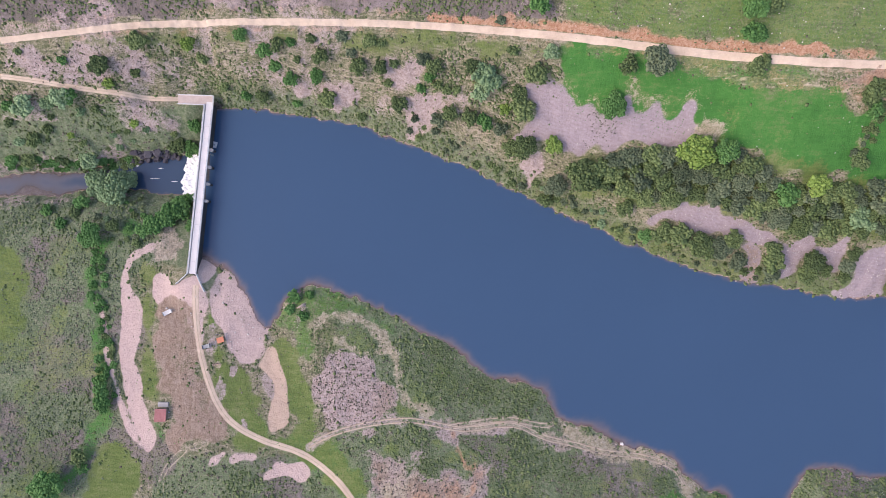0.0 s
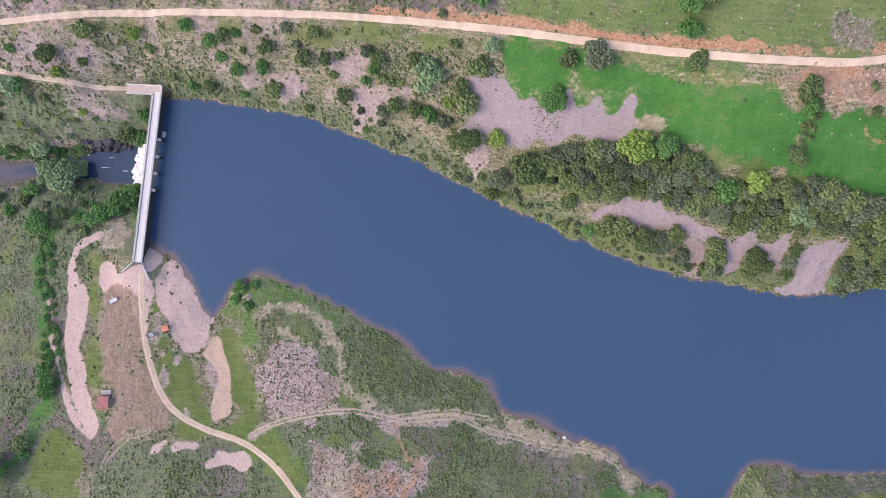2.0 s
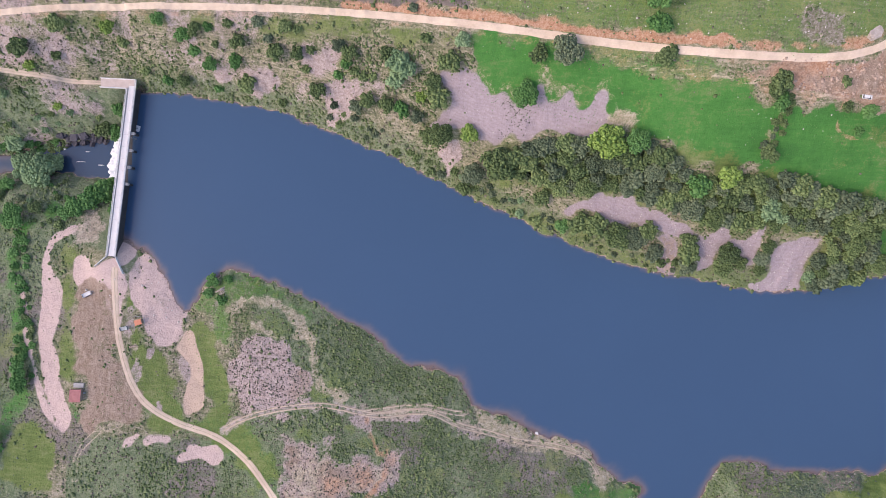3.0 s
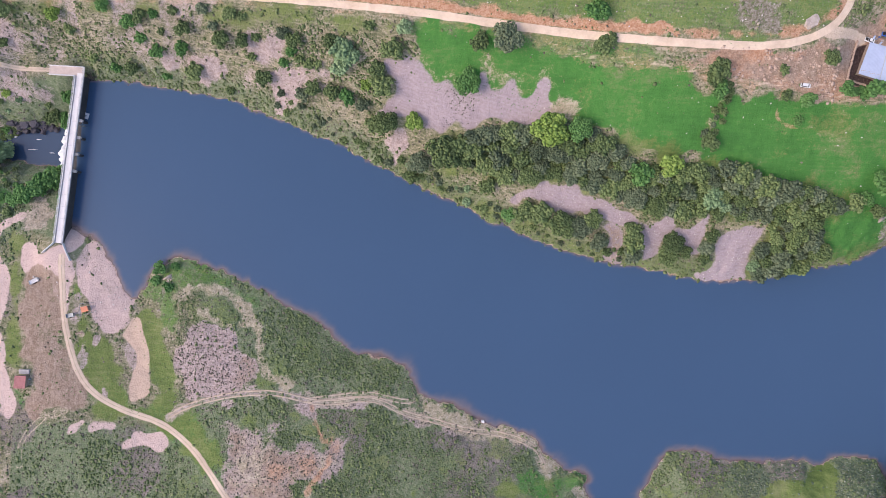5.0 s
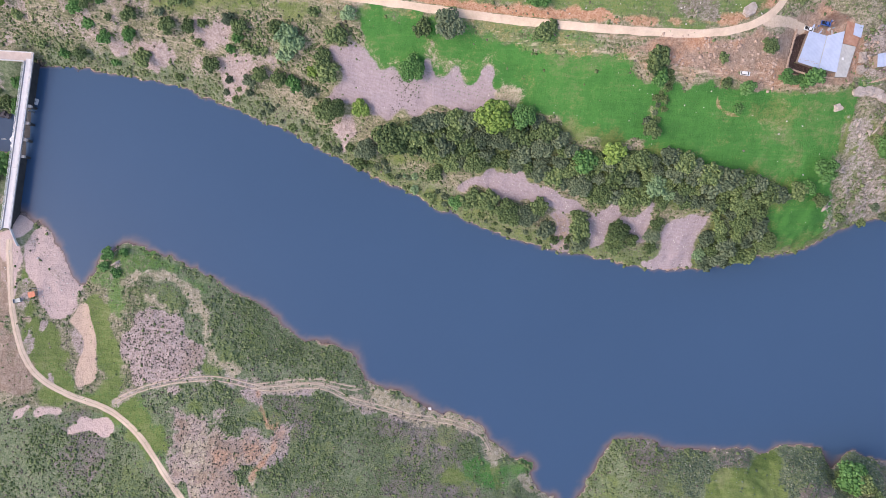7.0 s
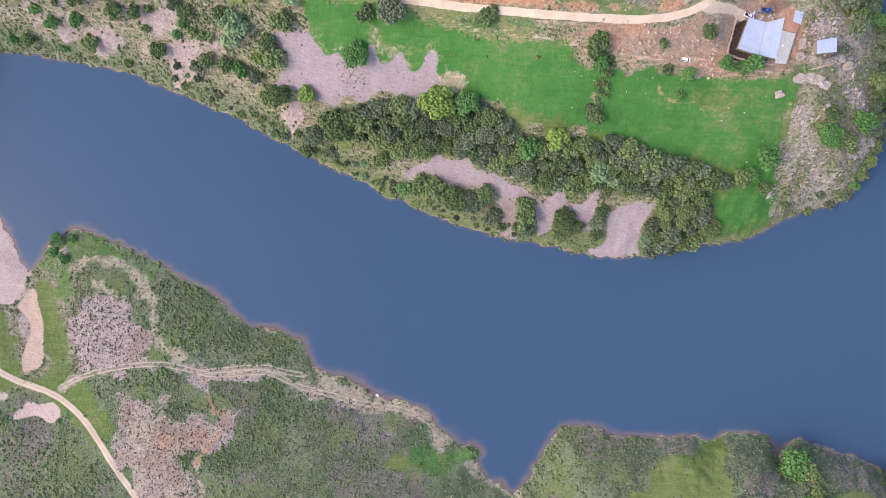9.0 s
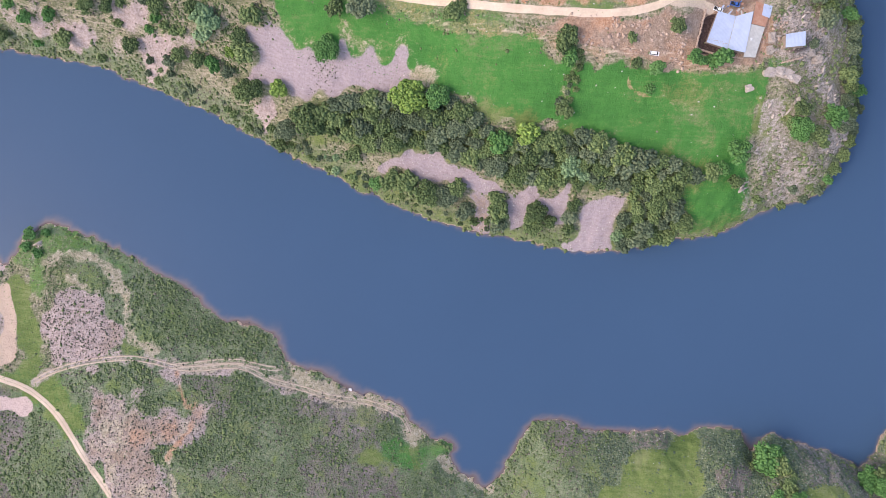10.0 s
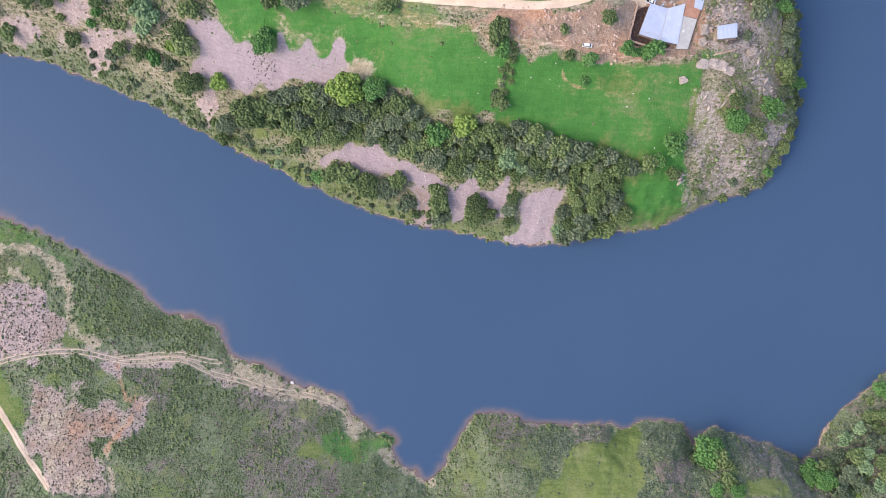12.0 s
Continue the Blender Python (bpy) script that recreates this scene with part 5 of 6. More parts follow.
def scrub_weights():
    f = FIELDS
    dry = np.where((LAKE_D > 0.6) & ((RIVER_D > 0.6) | (_x > -117)), 1.0, 0.0)
    for soil, keep in (("grass", 0.006), ("lush", 0.06), ("bare", 0.08), ("pale", 0.02), ("plough", 0.02), ("brown", 0.05), ("sand", 0.0), ("red", 0.15), ("rock", 0.95), ("ledge", 0.12), ("tan", 0.06), ("track", 0.0)):
        dry = dry * (1 - np.clip(1.25 * f[soil], 0, 1) * (1 - keep))
    dry = dry * np.where((_x > -130) & (_x < -110) & (_y > -20) & (_y < 78), 0, 1)
    for terrace in (TERRACE, TERRACE_B, TERRACE_C, TERRACE_D, TERRACE_E):
        dry = dry * (1 - 0.97 * area_mask(_x, _y, terrace))
    dry = dry * (1 - 0.9 * line_mask(_x, _y, TRACK_EAST, 2.2, 0.6, 1.0))
    for line, half in ((ROAD_MAIN, 2.6), (TRACK_SOUTH, 2.0), (TRACK_DAM, 1.6), (ROAD_SPUR, 3)):
        dry = dry * (1 - line_mask(_x, _y, line, half, 0.2, 0.3))
    dry = dry * (1 - 0.5 * ((_x < -124) & (_y < 30)))
    clumps = smooth(-0.15, 0.25, fbm(_x, _y, 16.0, 61))
    return dry, clumps


_dry, _clumps = scrub_weights()
SCRUB_GREEN = leaf_material("scrub_green", (0.1, 0.135, 0.06), (0.155, 0.2, 0.086), (0.25, 0.3, 0.138))
SCRUB_DRY = leaf_material("scrub_dry", (0.12, 0.105, 0.08), (0.2, 0.175, 0.14), (0.32, 0.28, 0.235))
SCRUB_HEATH = leaf_material("scrub_heath", (0.09, 0.12, 0.08), (0.145, 0.185, 0.12), (0.3, 0.33, 0.265))
_twiggy = np.clip(FIELDS["heath"], 0, 1) * (_y < 20) * (1 - np.clip(1.4 * sum(FIELDS[k] for k in ("pale", "sand", "brown", "grass", "lush")), 0, 1))
_dry = _dry * (1 - 0.72 * _twiggy)
_south_east = smooth(190, 215, _x) * (_y < -60)
_north = _y > 20
scatter("green_scrub", 31000, np.clip(_dry * (0.15 + 0.85 * _clumps) * (1 - 0.6 * _south_east), 0, 1), 0.2, 0.8, SCRUB_GREEN, "low dark green scrub scattered over the slopes", "scrub", 21, sprigs=2)
scatter("dry_scrub", 10000, np.clip(_dry * (1 - 0.7 * _clumps) * (1 - 0.8 * _south_east), 0, 1), 0.16, 0.55, SCRUB_DRY, "dry grey-brown scrub and dead twigs", "scrub", 22)
scatter("heath_scrub", 11000, np.clip(_dry * _south_east, 0, 1), 0.2, 0.65, SCRUB_HEATH, "dense dark green heath with pale tips", "scrub", 23, region=(188, 370, -148, -80))
scatter("shore_plants", 2600, np.where((LAKE_D > -0.2) & (LAKE_D < 2.0), 0.9, 0.0) * (1 - np.clip(FIELDS["pale"], 0, 1)), 0.3, 1.0, SCRUB_GREEN, "dark green plants along the waterline", "scrub", 24)
SCRUB_TWIGS = leaf_material("scrub_twigs", (0.13, 0.115, 0.093), (0.2, 0.18, 0.148), (0.32, 0.288, 0.25))
scatter("twiggy_heath", 11000, _twiggy * (LAKE_D > 2) * (1 - np.clip(FIELDS["track"], 0, 1)), 0.14, 0.45, SCRUB_TWIGS, "grey-purple leafless twigs of dry heath", "scrub", 29, 0.8, 0.95, 3, region=(-234, 370, -148, 22))
SCRUB_TIPS = leaf_material("scrub_tips", (0.105, 0.14, 0.07), (0.165, 0.215, 0.1), (0.31, 0.355, 0.205))
_south = _dry * (_y < -28) * (_x > -62) * smooth(-0.2, 0.1, fbm(_x, _y, 9.0, 171)) * (1 - 0.7 * _south_east)
scatter("low_heath", 18000, np.clip(_south, 0, 1), 0.15, 0.4, SCRUB_TIPS, "low green heath with pale tips on the south bank", "scrub", 27, 0.8, 0.95, 3, region=(-64, 300, -148, -28))
GRASS_TUFTS = leaf_material("grass_tufts", (0.07, 0.18, 0.05), (0.10, 0.24, 0.065), (0.21, 0.31, 0.11))
scatter("grass_tufts", 4500, np.clip(FIELDS["grass"], 0, 1) * (1 - np.clip(FIELDS["track"] + FIELDS["red"], 0, 1)) * (LAKE_D > 1), 0.1, 0.24, GRASS_TUFTS, "fresh green grass tufts in the pasture", "grass", 30, 0.6, 0.95, 2)
HEATH_FLECKS = leaf_material("heath_flecks", (0.28, 0.30, 0.25), (0.38, 0.40, 0.34), (0.52, 0.53, 0.48))
scatter("pale_heath_tips", 2600, np.clip(_dry * _south_east, 0, 1), 0.1, 0.3, HEATH_FLECKS, "pale dry tips standing out of dark heath", "scrub", 31, 0.9, 0.95, 2, region=(160, 345, -148, -90))
_west = _dry * (_x < -145) * (_y < 26) * smooth(-0.25, 0.1, fbm(_x, _y, 7.0, 173))
scatter("dark_heath", 8500, np.clip(_west, 0, 1), 0.14, 0.42, SCRUB_HEATH, "low dark heath on the western flat", "scrub", 28, 0.8, 0.95, 3, region=(-234, -143, -148, 28))
_stubble = np.clip(area_mask(_x, _y, STUBBLE) + 0.9 * area_mask(_x, _y, STUBBLE_RED, 7, 5, grow=2) + 0.9 * area_mask(_x, _y, FIELD_GAP, 3, 3) + 0.8 * area_mask(_x, _y, STUBBLE_NORTH, 3, 2) + 0.6 * area_mask(_x, _y, STUBBLE_EDGE, 3, 2) + 0.5 * area_mask(_x, _y, BARE_NW, 8, 4), 0, 1) * (1 - np.clip(FIELDS["track"], 0, 1)) * (LAKE_D > 1)
SCRUB_DARK = leaf_material("scrub_dark", (0.10, 0.092, 0.075), (0.15, 0.14, 0.11), (0.22, 0.205, 0.16))
scatter("stubble_tufts", 12000, _stubble * 0.8, 0.15, 0.42, SCRUB_DARK, "small dark tufts dotted over bare purple soil", "scrub", 25)


# ---- man-made materials ----
CONCRETE = plain("concrete", (0.34, 0.32, 0.32), (0.50, 0.47, 0.47), 0.5, 0.9)
CONCRETE_WHITE = plain("concrete_pale", (0.66, 0.63, 0.63), (0.82, 0.8, 0.8), 0.8, 0.85)
# near-black concrete for the dam's wall faces, weir crests and pier shafts
CONCRETE_DARK = plain("concrete_dark", (0.035, 0.035, 0.04), (0.09, 0.085, 0.085), 0.4, 0.6)
ROADWAY = plain("roadway_concrete", (0.70, 0.65, 0.64), (0.82, 0.78, 0.77), 0.35, 0.9)
GUTTER = plain("gutter_concrete", (0.30, 0.28, 0.28), (0.46, 0.43, 0.43), 0.8, 0.9)
DECK_DIRT = plain("deck_dirt", (0.50, 0.39, 0.34), (0.68, 0.57, 0.52), 0.4, 0.95)
STEEL_WHITE = plain("rail_paint", (0.62, 0.61, 0.62), (0.8, 0.79, 0.8), 2.0, 0.5)
IRON_BLUE = plain("roof_iron", (0.39, 0.45, 0.60), (0.51, 0.57, 0.71), 0.35, 0.5, 0.0)
IRON_PALE = plain("roof_iron_pale", (0.40, 0.39, 0.37), (0.58, 0.56, 0.54), 0.6, 0.7, 0.0)
IRON_RUST = plain("roof_iron_rust", (0.36, 0.17, 0.11), (0.52, 0.30, 0.21), 0.6, 0.8)
IRON_RED = plain("roof_iron_red", (0.33, 0.12, 0.12), (0.47, 0.21, 0.21), 0.8, 0.7)
ORANGE = plain("orange_paint", (0.58, 0.19, 0.11), (0.70, 0.29, 0.18), 1.0, 0.6)
GREY_METAL = plain("grey_metal", (0.24, 0.27, 0.30), (0.42, 0.45, 0.48), 1.0, 0.5, 0.4)
WALL_PLASTER = plain("wall_plaster", (0.24, 0.185, 0.15), (0.38, 0.30, 0.25), 0.8, 0.95)
CAR_WHITE = plain("car_white", (0.76, 0.76, 0.77), (0.83, 0.83, 0.84), 1.0, 0.25, relief=0.0)
CAR_BLUE = plain("car_blue", (0.03, 0.10, 0.38), (0.05, 0.15, 0.48), 1.0, 0.3, relief=0.0)
CAR_GLASS = plain("car_glass", (0.015, 0.018, 0.022), (0.03, 0.034, 0.04), 1.0, 0.08, relief=0.0)
RUBBER = plain("rubber", (0.015, 0.015, 0.016), (0.035, 0.035, 0.035), 4.0, 0.9)
DARK = plain("dark_gap", (0.015, 0.013, 0.012), (0.03, 0.027, 0.025), 2.0, 0.9)
STONE = plain("stone", (0.33, 0.27, 0.23), (0.58, 0.50, 0.46), 0.6, 0.95, relief=0.8, dist=0.15)
STONE_PALE = plain("stone_pale", (0.50, 0.44, 0.41), (0.74, 0.68, 0.65), 0.7, 0.95, relief=0.8, dist=0.15)
STONE_DARK = plain("stone_dark", (0.045, 0.043, 0.055), (0.15, 0.14, 0.165), 0.6, 0.8, relief=0.8, dist=0.15)
STONE_RED = plain("stone_red", (0.36, 0.24, 0.18), (0.62, 0.48, 0.40), 0.6, 0.95, relief=0.8, dist=0.15)
STONE_GREY = plain("stone_grey", (0.27, 0.22, 0.185), (0.50, 0.43, 0.38), 0.5, 0.95, relief=0.8, dist=0.15)
FOAM = plain("foam", (0.86, 0.87, 0.89), (0.95, 0.95, 0.96), 0.8, 0.7, relief=0.3, dist=0.2)

# ---- dam: local x to the lake, y along the crest from the south end ----
DAM_LENGTH = 81.0
_dam_turn = -math.degrees(math.atan2(7.19, 84.8))
dam = thing("dam_wall", pose(-121.1, -9.4, 5.0, 0, 0, _dam_turn), "long pale concrete dam wall with a narrow roadway on top", "dam")
PIERS = (35.1, 43.2, 51.3, 59.5)


def wall_profile(y0, y1, crest):
    """A gravity wall: upright to the lake, sloping to the river."""
    bm = bmesh.new()
    ring = [(1.9, -16), (1.9, crest), (-1.3, crest), (-1.3, min(crest, -3.0) - 0.5), (-9.0, -21), (1.9, -21)]
    a = [bm.verts.new((x, y0, z)) for x, z in ring]
    b = [bm.verts.new((x, y1, z)) for x, z in ring]
    bm.faces.new(a[::-1])
    bm.faces.new(b)
    for k in range(len(ring)):
        bm.faces.new((a[k], a[(k + 1) % len(ring)], b[(k + 1) % len(ring)], b[k]))
    bmesh.ops.recalc_face_normals(bm, faces=bm.faces)
    return bm


part("wall_body", wall_profile(-1.0, PIERS[0], -0.5), CONCRETE_DARK, dam, "near-black concrete face")
part("wall_body", wall_profile(PIERS[3], DAM_LENGTH, -0.5), CONCRETE_DARK, dam, "near-black concrete face")
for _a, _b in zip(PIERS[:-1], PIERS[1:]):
    part("weir_crest", wall_profile(_a, _b, -5.1), CONCRETE_DARK, dam)
part("deck", boxed(-2.1, 2.1, 0, DAM_LENGTH - 0.4, -0.5, 0.0, 0.04), GUTTER, dam)
ARM = Matrix.Translation((2.1, DAM_LENGTH - 0.396, 0)) @ pose(0, 0, 0, 0, 0, 3.4)
part("deck_arm", boxed(-17.0, 0, 0, 4.6, -0.5, 0.004, 0.04), DECK_DIRT, dam, "dusty concrete landing at the track", ARM)
_slab_bm = boxed(-1.35, 1.35, 0.04, 5.86, 0.004, 0.03, 0.01)
_slab_mesh = bpy.data.meshes.new("roadway_slab")
_slab_bm.to_mesh(_slab_mesh)
_slab_bm.free()
_slab_mesh.materials.append(ROADWAY)
for _k in range(14):
    part("roadway_slab", _slab_mesh, None, dam, "", Matrix.Translation((0, _k * 5.86, 0)))
for _x0 in (-2.1, 1.82):
    part("kerb", boxed(_x0, _x0 + 0.28, 0, DAM_LENGTH - (0.4 if _x0 < 0 else -4.2), 0.006, 0.42, 0.04), CONCRETE_WHITE, dam)
part("kerb", boxed(-17.0, -4.3, 0.0, 0.28, 0.01, 0.42, 0.04), CONCRETE_WHITE, dam, "", ARM)
part("kerb", boxed(-17.0, 0, 4.32, 4.6, 0.01, 0.42, 0.04), CONCRETE_WHITE, dam, "", ARM)


def pier_mesh(length, width, z0, z1, mat):
    bm = bmesh.new()
    n, ring = 8, []
    ring = [(0, -width / 2), (length - width / 2, -width / 2)]
    ring += [(length - width / 2 + math.sin(a) * width / 2, -math.cos(a) * width / 2) for a in (k * math.pi / n for k in range(1, n))]
    ring += [(length - width / 2, width / 2), (0, width / 2)]
    a = [bm.verts.new((x, y, z0)) for x, y in ring]
    b = [bm.verts.new((x, y, z1)) for x, y in ring]
    bm.faces.new(a[::-1])
    bm.faces.new(b)
    for k in range(len(ring)):
        bm.faces.new((a[k], a[(k + 1) % len(ring)], b[(k + 1) % len(ring)], b[k]))
    me = bpy.data.meshes.new("pier")
    bm.to_mesh(me)
    bm.free()
    me.materials.append(mat)
    return me


_pier, _shaft, _stub = pier_mesh(1.9, 1.4, -1.4, -0.3, CONCRETE), pier_mesh(1.6, 1.2, -16, -1.4, CONCRETE_DARK), pier_mesh(0.8, 1.0, -16, -0.3, CONCRETE)
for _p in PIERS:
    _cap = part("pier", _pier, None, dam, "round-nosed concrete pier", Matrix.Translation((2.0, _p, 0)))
    part("shaft", _shaft, None, _cap, "near-black concrete shaft")
    part("pier", _stub, None, dam, "", pose(-2.0, _p, 0, 0, 0, 180))
part("gauge_board", boxed(2.32, 2.6, 57.2, 57.9, -7, -0.8, 0.03), GREY_METAL, dam)
_post = bpy.data.meshes.new("rail_post")
_bm = boxed(-0.05, 0.05, -0.05, 0.05, 0.0, 1.05, 0.01)
_bm.to_mesh(_post)
_bm.free()
_post.materials.append(STEEL_WHITE)
for _side in (-1.96, 1.96):
    for _k in range(34):
        _py = 0.3 + _k * 2.5
        if _py < DAM_LENGTH + (4 if _side > 0 else -0.6):
            part("rail_post", _post, None, dam, "", Matrix.Translation((_side, _py, 0.42)))
    for _h in (0.9, 1.45):
        part("rail", tube(bmesh.new(), (_side, 0.2, _h), (_side, DAM_LENGTH + (4 if _side > 0 else -0.3), _h), 0.08, 0.08, 6), STEEL_WHITE, dam)
for _yy2, _x2 in ((0.14, -4.3), (4.46, -0.1)):
    for _h in (0.9, 1.45):
        part("rail", tube(bmesh.new(), (-16.9, _yy2, _h), (_x2, _yy2, _h), 0.06, 0.06, 6), STEEL_WHITE, dam, "", ARM)
    for _k in range(6 if _x2 < -1 else 8):
        part("rail_post", _post, None, dam, "", ARM @ Matrix.Translation((-16.8 + _k * 2.4, _yy2, 0.42)))
for _wx, _wy, _ex, _ey in ((-2.1, 0.0, -7.2, -5.6), (2.1, 0.0, 6.7, -7.8)):
    _l = math.hypot(_ex - _wx, _ey - _wy)
    part("wing_wall", boxed(0, _l, -0.17, 0.17, -5, 0.7, 0.04), CONCRETE_WHITE, dam, "splayed concrete wing wall", pose(_wx, _wy, 0, 0, 0, math.degrees(math.atan2(_ey - _wy, _ex - _wx))))


def spill(seed):
    """White water pouring through the bays and boiling at the foot."""
    r = np.random.default_rng(seed)
    ny, nx = 96, 44
    ys, us = np.linspace(PIERS[0] + 0.4, PIERS[3] - 0.3, ny), np.linspace(0, 1, nx)
    yy, uu = np.meshgrid(ys, us)
    reach = 18.2 + 3.2 * fbm(yy * 1.0, yy * 0.0, 5.0, seed) + 1.4 * fbm(yy, yy * 0 + 3, 1.7, seed + 5) - 1.2 * smooth(PIERS[2], PIERS[3], yy)
    x = -2.1 - uu * (reach - 2.1)
    z = -5.05 - 12.9 * smooth(0.05, 0.62, uu) + 0.9 * (uu > 0.35) * fbm(x, yy, 1.6, seed + 9) + 0.5 * (uu > 0.5) * fbm(x, yy, 0.7, seed + 11)
    z = np.where(uu > 0.9, z - 1.2 * (uu - 0.9) / 0.1, z)
    idx = np.arange(nx * ny).reshape(nx, ny)
    q = np.stack([idx[:-1, :-1], idx[1:, :-1], idx[1:, 1:], idx[:-1, 1:]], -1).reshape(-1, 4)
    return mesh_from("white_water", np.stack([x.ravel(), yy.ravel(), z.ravel()], 1), q, True)


_spill = spill(31)
_spill.materials.append(FOAM)
_o = new("white_water", _spill)
_o.matrix_basis = dam.matrix_basis.copy()
tagged(_o, "foaming white water spilling from the dam bays", "water", kind="structure")

# ---- raft at the dam ----
raft = thing("raft", pose(-113.4, 53.0, 0.0, 0, 0, -14), "small white square float moored beside the dam", "raft")
part("deck", boxed(-1.35, 1.35, -1.45, 1.45, 0.15, 0.42, 0.05), STEEL_WHITE, raft)
part("pontoon", boxed(-1.25, -0.75, -1.4, 1.4, -0.2, 0.148, 0.08), GREY_METAL, raft)
part("pontoon", boxed(0.75, 1.25, -1.4, 1.4, -0.2, 0.148, 0.08), GREY_METAL, raft)
part("hatch", boxed(-0.35, 0.35, -0.45, 0.4, 0.424, 0.7, 0.05), GREY_METAL, raft, "dark grey hatch cover")
for _rx in (-1.3, 1.3):
    part("rail", boxed(_rx - 0.04, _rx + 0.04, -1.4, 1.4, 0.85, 0.93), STEEL_WHITE, raft)
    for _ry in (-1.36, 0, 1.36):
        part("rail_post", boxed(_rx - 0.03, _rx + 0.03, _ry - 0.03, _ry + 0.03, 0.42, 0.848), STEEL_WHITE, raft)


# ---- buildings ----
def iron_sheet(corners, ribs, thick=0.06, amp=0.014):
    """Corrugated sheeting over four corners in order round the roof, with the ribs running from the first side to the third."""
    a, b, c, d = (Vector(p) for p in corners)
    n, k = ribs * 4, 2
    top, bottom = [], []
    bm = bmesh.new()
    for i in range(n + 1):
        u = i / n
        lift = amp * math.sin(2 * math.pi * u * ribs)
        p, q = a.lerp(b, u), d.lerp(c, u)
        top.append((bm.verts.new(p + Vector((0, 0, lift))), bm.verts.new(q + Vector((0, 0, lift)))))
        bottom.append((bm.verts.new(p + Vector((0, 0, lift - thick))), bm.verts.new(q + Vector((0, 0, lift - thick)))))
    for i in range(n):
        bm.faces.new((top[i][0], top[i][1], top[i + 1][1], top[i + 1][0]))
        bm.faces.new((bottom[i][0], bottom[i + 1][0], bottom[i + 1][1], bottom[i][1]))
        bm.faces.new((top[i][0], top[i + 1][0], bottom[i + 1][0], bottom[i][0]))
        bm.faces.new((top[i][1], bottom[i][1], bottom[i + 1][1], top[i + 1][1]))
    bmesh.ops.recalc_face_normals(bm, faces=bm.faces)
    return bm


def walls_under(corners, z0, inset=0.25, drop=0.12):
    """Walls that close in the space under a roof of four corners."""
    c = [Vector(p) for p in corners]
    mid = sum(c, Vector()) / 4
    bm = bmesh.new()
    ring = [p + (mid - p).normalized() * inset * 1.4 for p in c]
    a = [bm.verts.new((p.x, p.y, z0)) for p in ring]
    b = [bm.verts.new((p.x, p.y, p.z - drop)) for p in ring]
    bm.faces.new(b)
    bm.faces.new(a[::-1])
    for k in range(4):
        bm.faces.new((a[k], a[(k + 1) % 4], b[(k + 1) % 4], b[k]))
    bmesh.ops.recalc_face_normals(bm, faces=bm.faces)
    return bm


def lie(pts, origin, heights):
    return [(x - origin[0], y - origin[1], z - origin[2]) for (x, y), z in zip(pts, heights)]


_o = (244.0, 76.0, ground_z(244, 76))
farm = thing("farmhouse", Matrix.Translation(_o), "farm building with pale blue corrugated iron roofs and a rusty annex", "house")
_zt = _o[2] + 2.9
_west = lie([(238.3, 85.8), (246.0, 84.1), (243.1, 70.3), (234.0, 72.6)], _o, (_zt, _zt - 0.5, _zt - 0.9, _zt - 0.4))
_east = lie([(246.0, 84.1), (253.0, 86.1), (250.3, 68.7), (243.1, 70.3)], _o, (_zt - 0.45, _zt + 0.3, _zt - 0.3, _zt - 0.85))
_rust = lie([(254.1, 90.5), (261.3, 89.1), (258.5, 80.1), (252.5, 81.0)], _o, (_zt, _zt - 0.5, _zt - 0.6, _zt - 0.1))
_slab = lie([(252.4, 81.0), (258.5, 80.0), (255.0, 67.1), (249.8, 66.9)], _o, (_zt - 0.3, _zt - 0.8, _zt - 1.1, _zt - 0.6))
for _c, _m, _ribs, _lab in ((_west, IRON_BLUE, 16, "pale blue corrugated iron"), (_east, IRON_BLUE, 14, "pale blue corrugated iron"), (_rust, IRON_RUST, 12, "rust-brown corrugated iron"), (_slab, IRON_PALE, 9, "weathered whitish sheeting")):
    part("wall", walls_under(_c, -4.0), WALL_PLASTER, farm)
    part("roof", iron_sheet(_c, _ribs), _m, farm, _lab)
part("roof_panel", iron_sheet(lie([(257.4, 89.7), (261.2, 88.9), (260.2, 83.7), (256.7, 84.8)], _o, (_zt + 0.0, _zt - 0.28, _zt - 0.34, _zt - 0.06)), 6), IRON_BLUE, farm, "pale blue roof sheet")
part("ridge_cap", tube(bmesh.new(), Vector(_east[0]) + Vector((0, 0, 0.06)), Vector(_east[3]) + Vector((0, 0, 0.06)), 0.12, 0.12, 6), IRON_PALE, farm)
part("skylight", boxed(8.2, 9.0, -2.2, -1.0, 2.75, 2.98, 0.03), STEEL_WHITE, farm, "white roof hatch", pose(0, 0, 0, 0, 0, 0))
for _k in range(12):
    _u, _v = 0.08 + 0.075 * _k, 0.9 - 0.02 * (_k % 3)
    _p = Vector(_west[0]).lerp(Vector(_west[1]), _u).lerp(Vector(_west[3]).lerp(Vector(_west[2]), _u), _v)
    part("roof_stone", boxed(_p.x - 0.18, _p.x + 0.18, _p.y - 0.12, _p.y + 0.14, _p.z + 0.02, _p.z + 0.2, 0.05), STONE, farm)

_o = (270.8, 74.7, ground_z(270.8, 74.7))
shed = thing("shed", Matrix.Translation(_o), "small shed with a pale blue sheet-iron roof", "shed")
_zt = _o[2] + 3.0
_c = lie([(266.4, 76.7), (274.7, 78.3), (275.1, 72.5), (266.8, 71.3)], _o, (_zt + 0.3, _zt + 0.3, _zt - 0.3, _zt - 0.3))
part("wall", walls_under(_c, -4.0), WALL_PLASTER, shed)
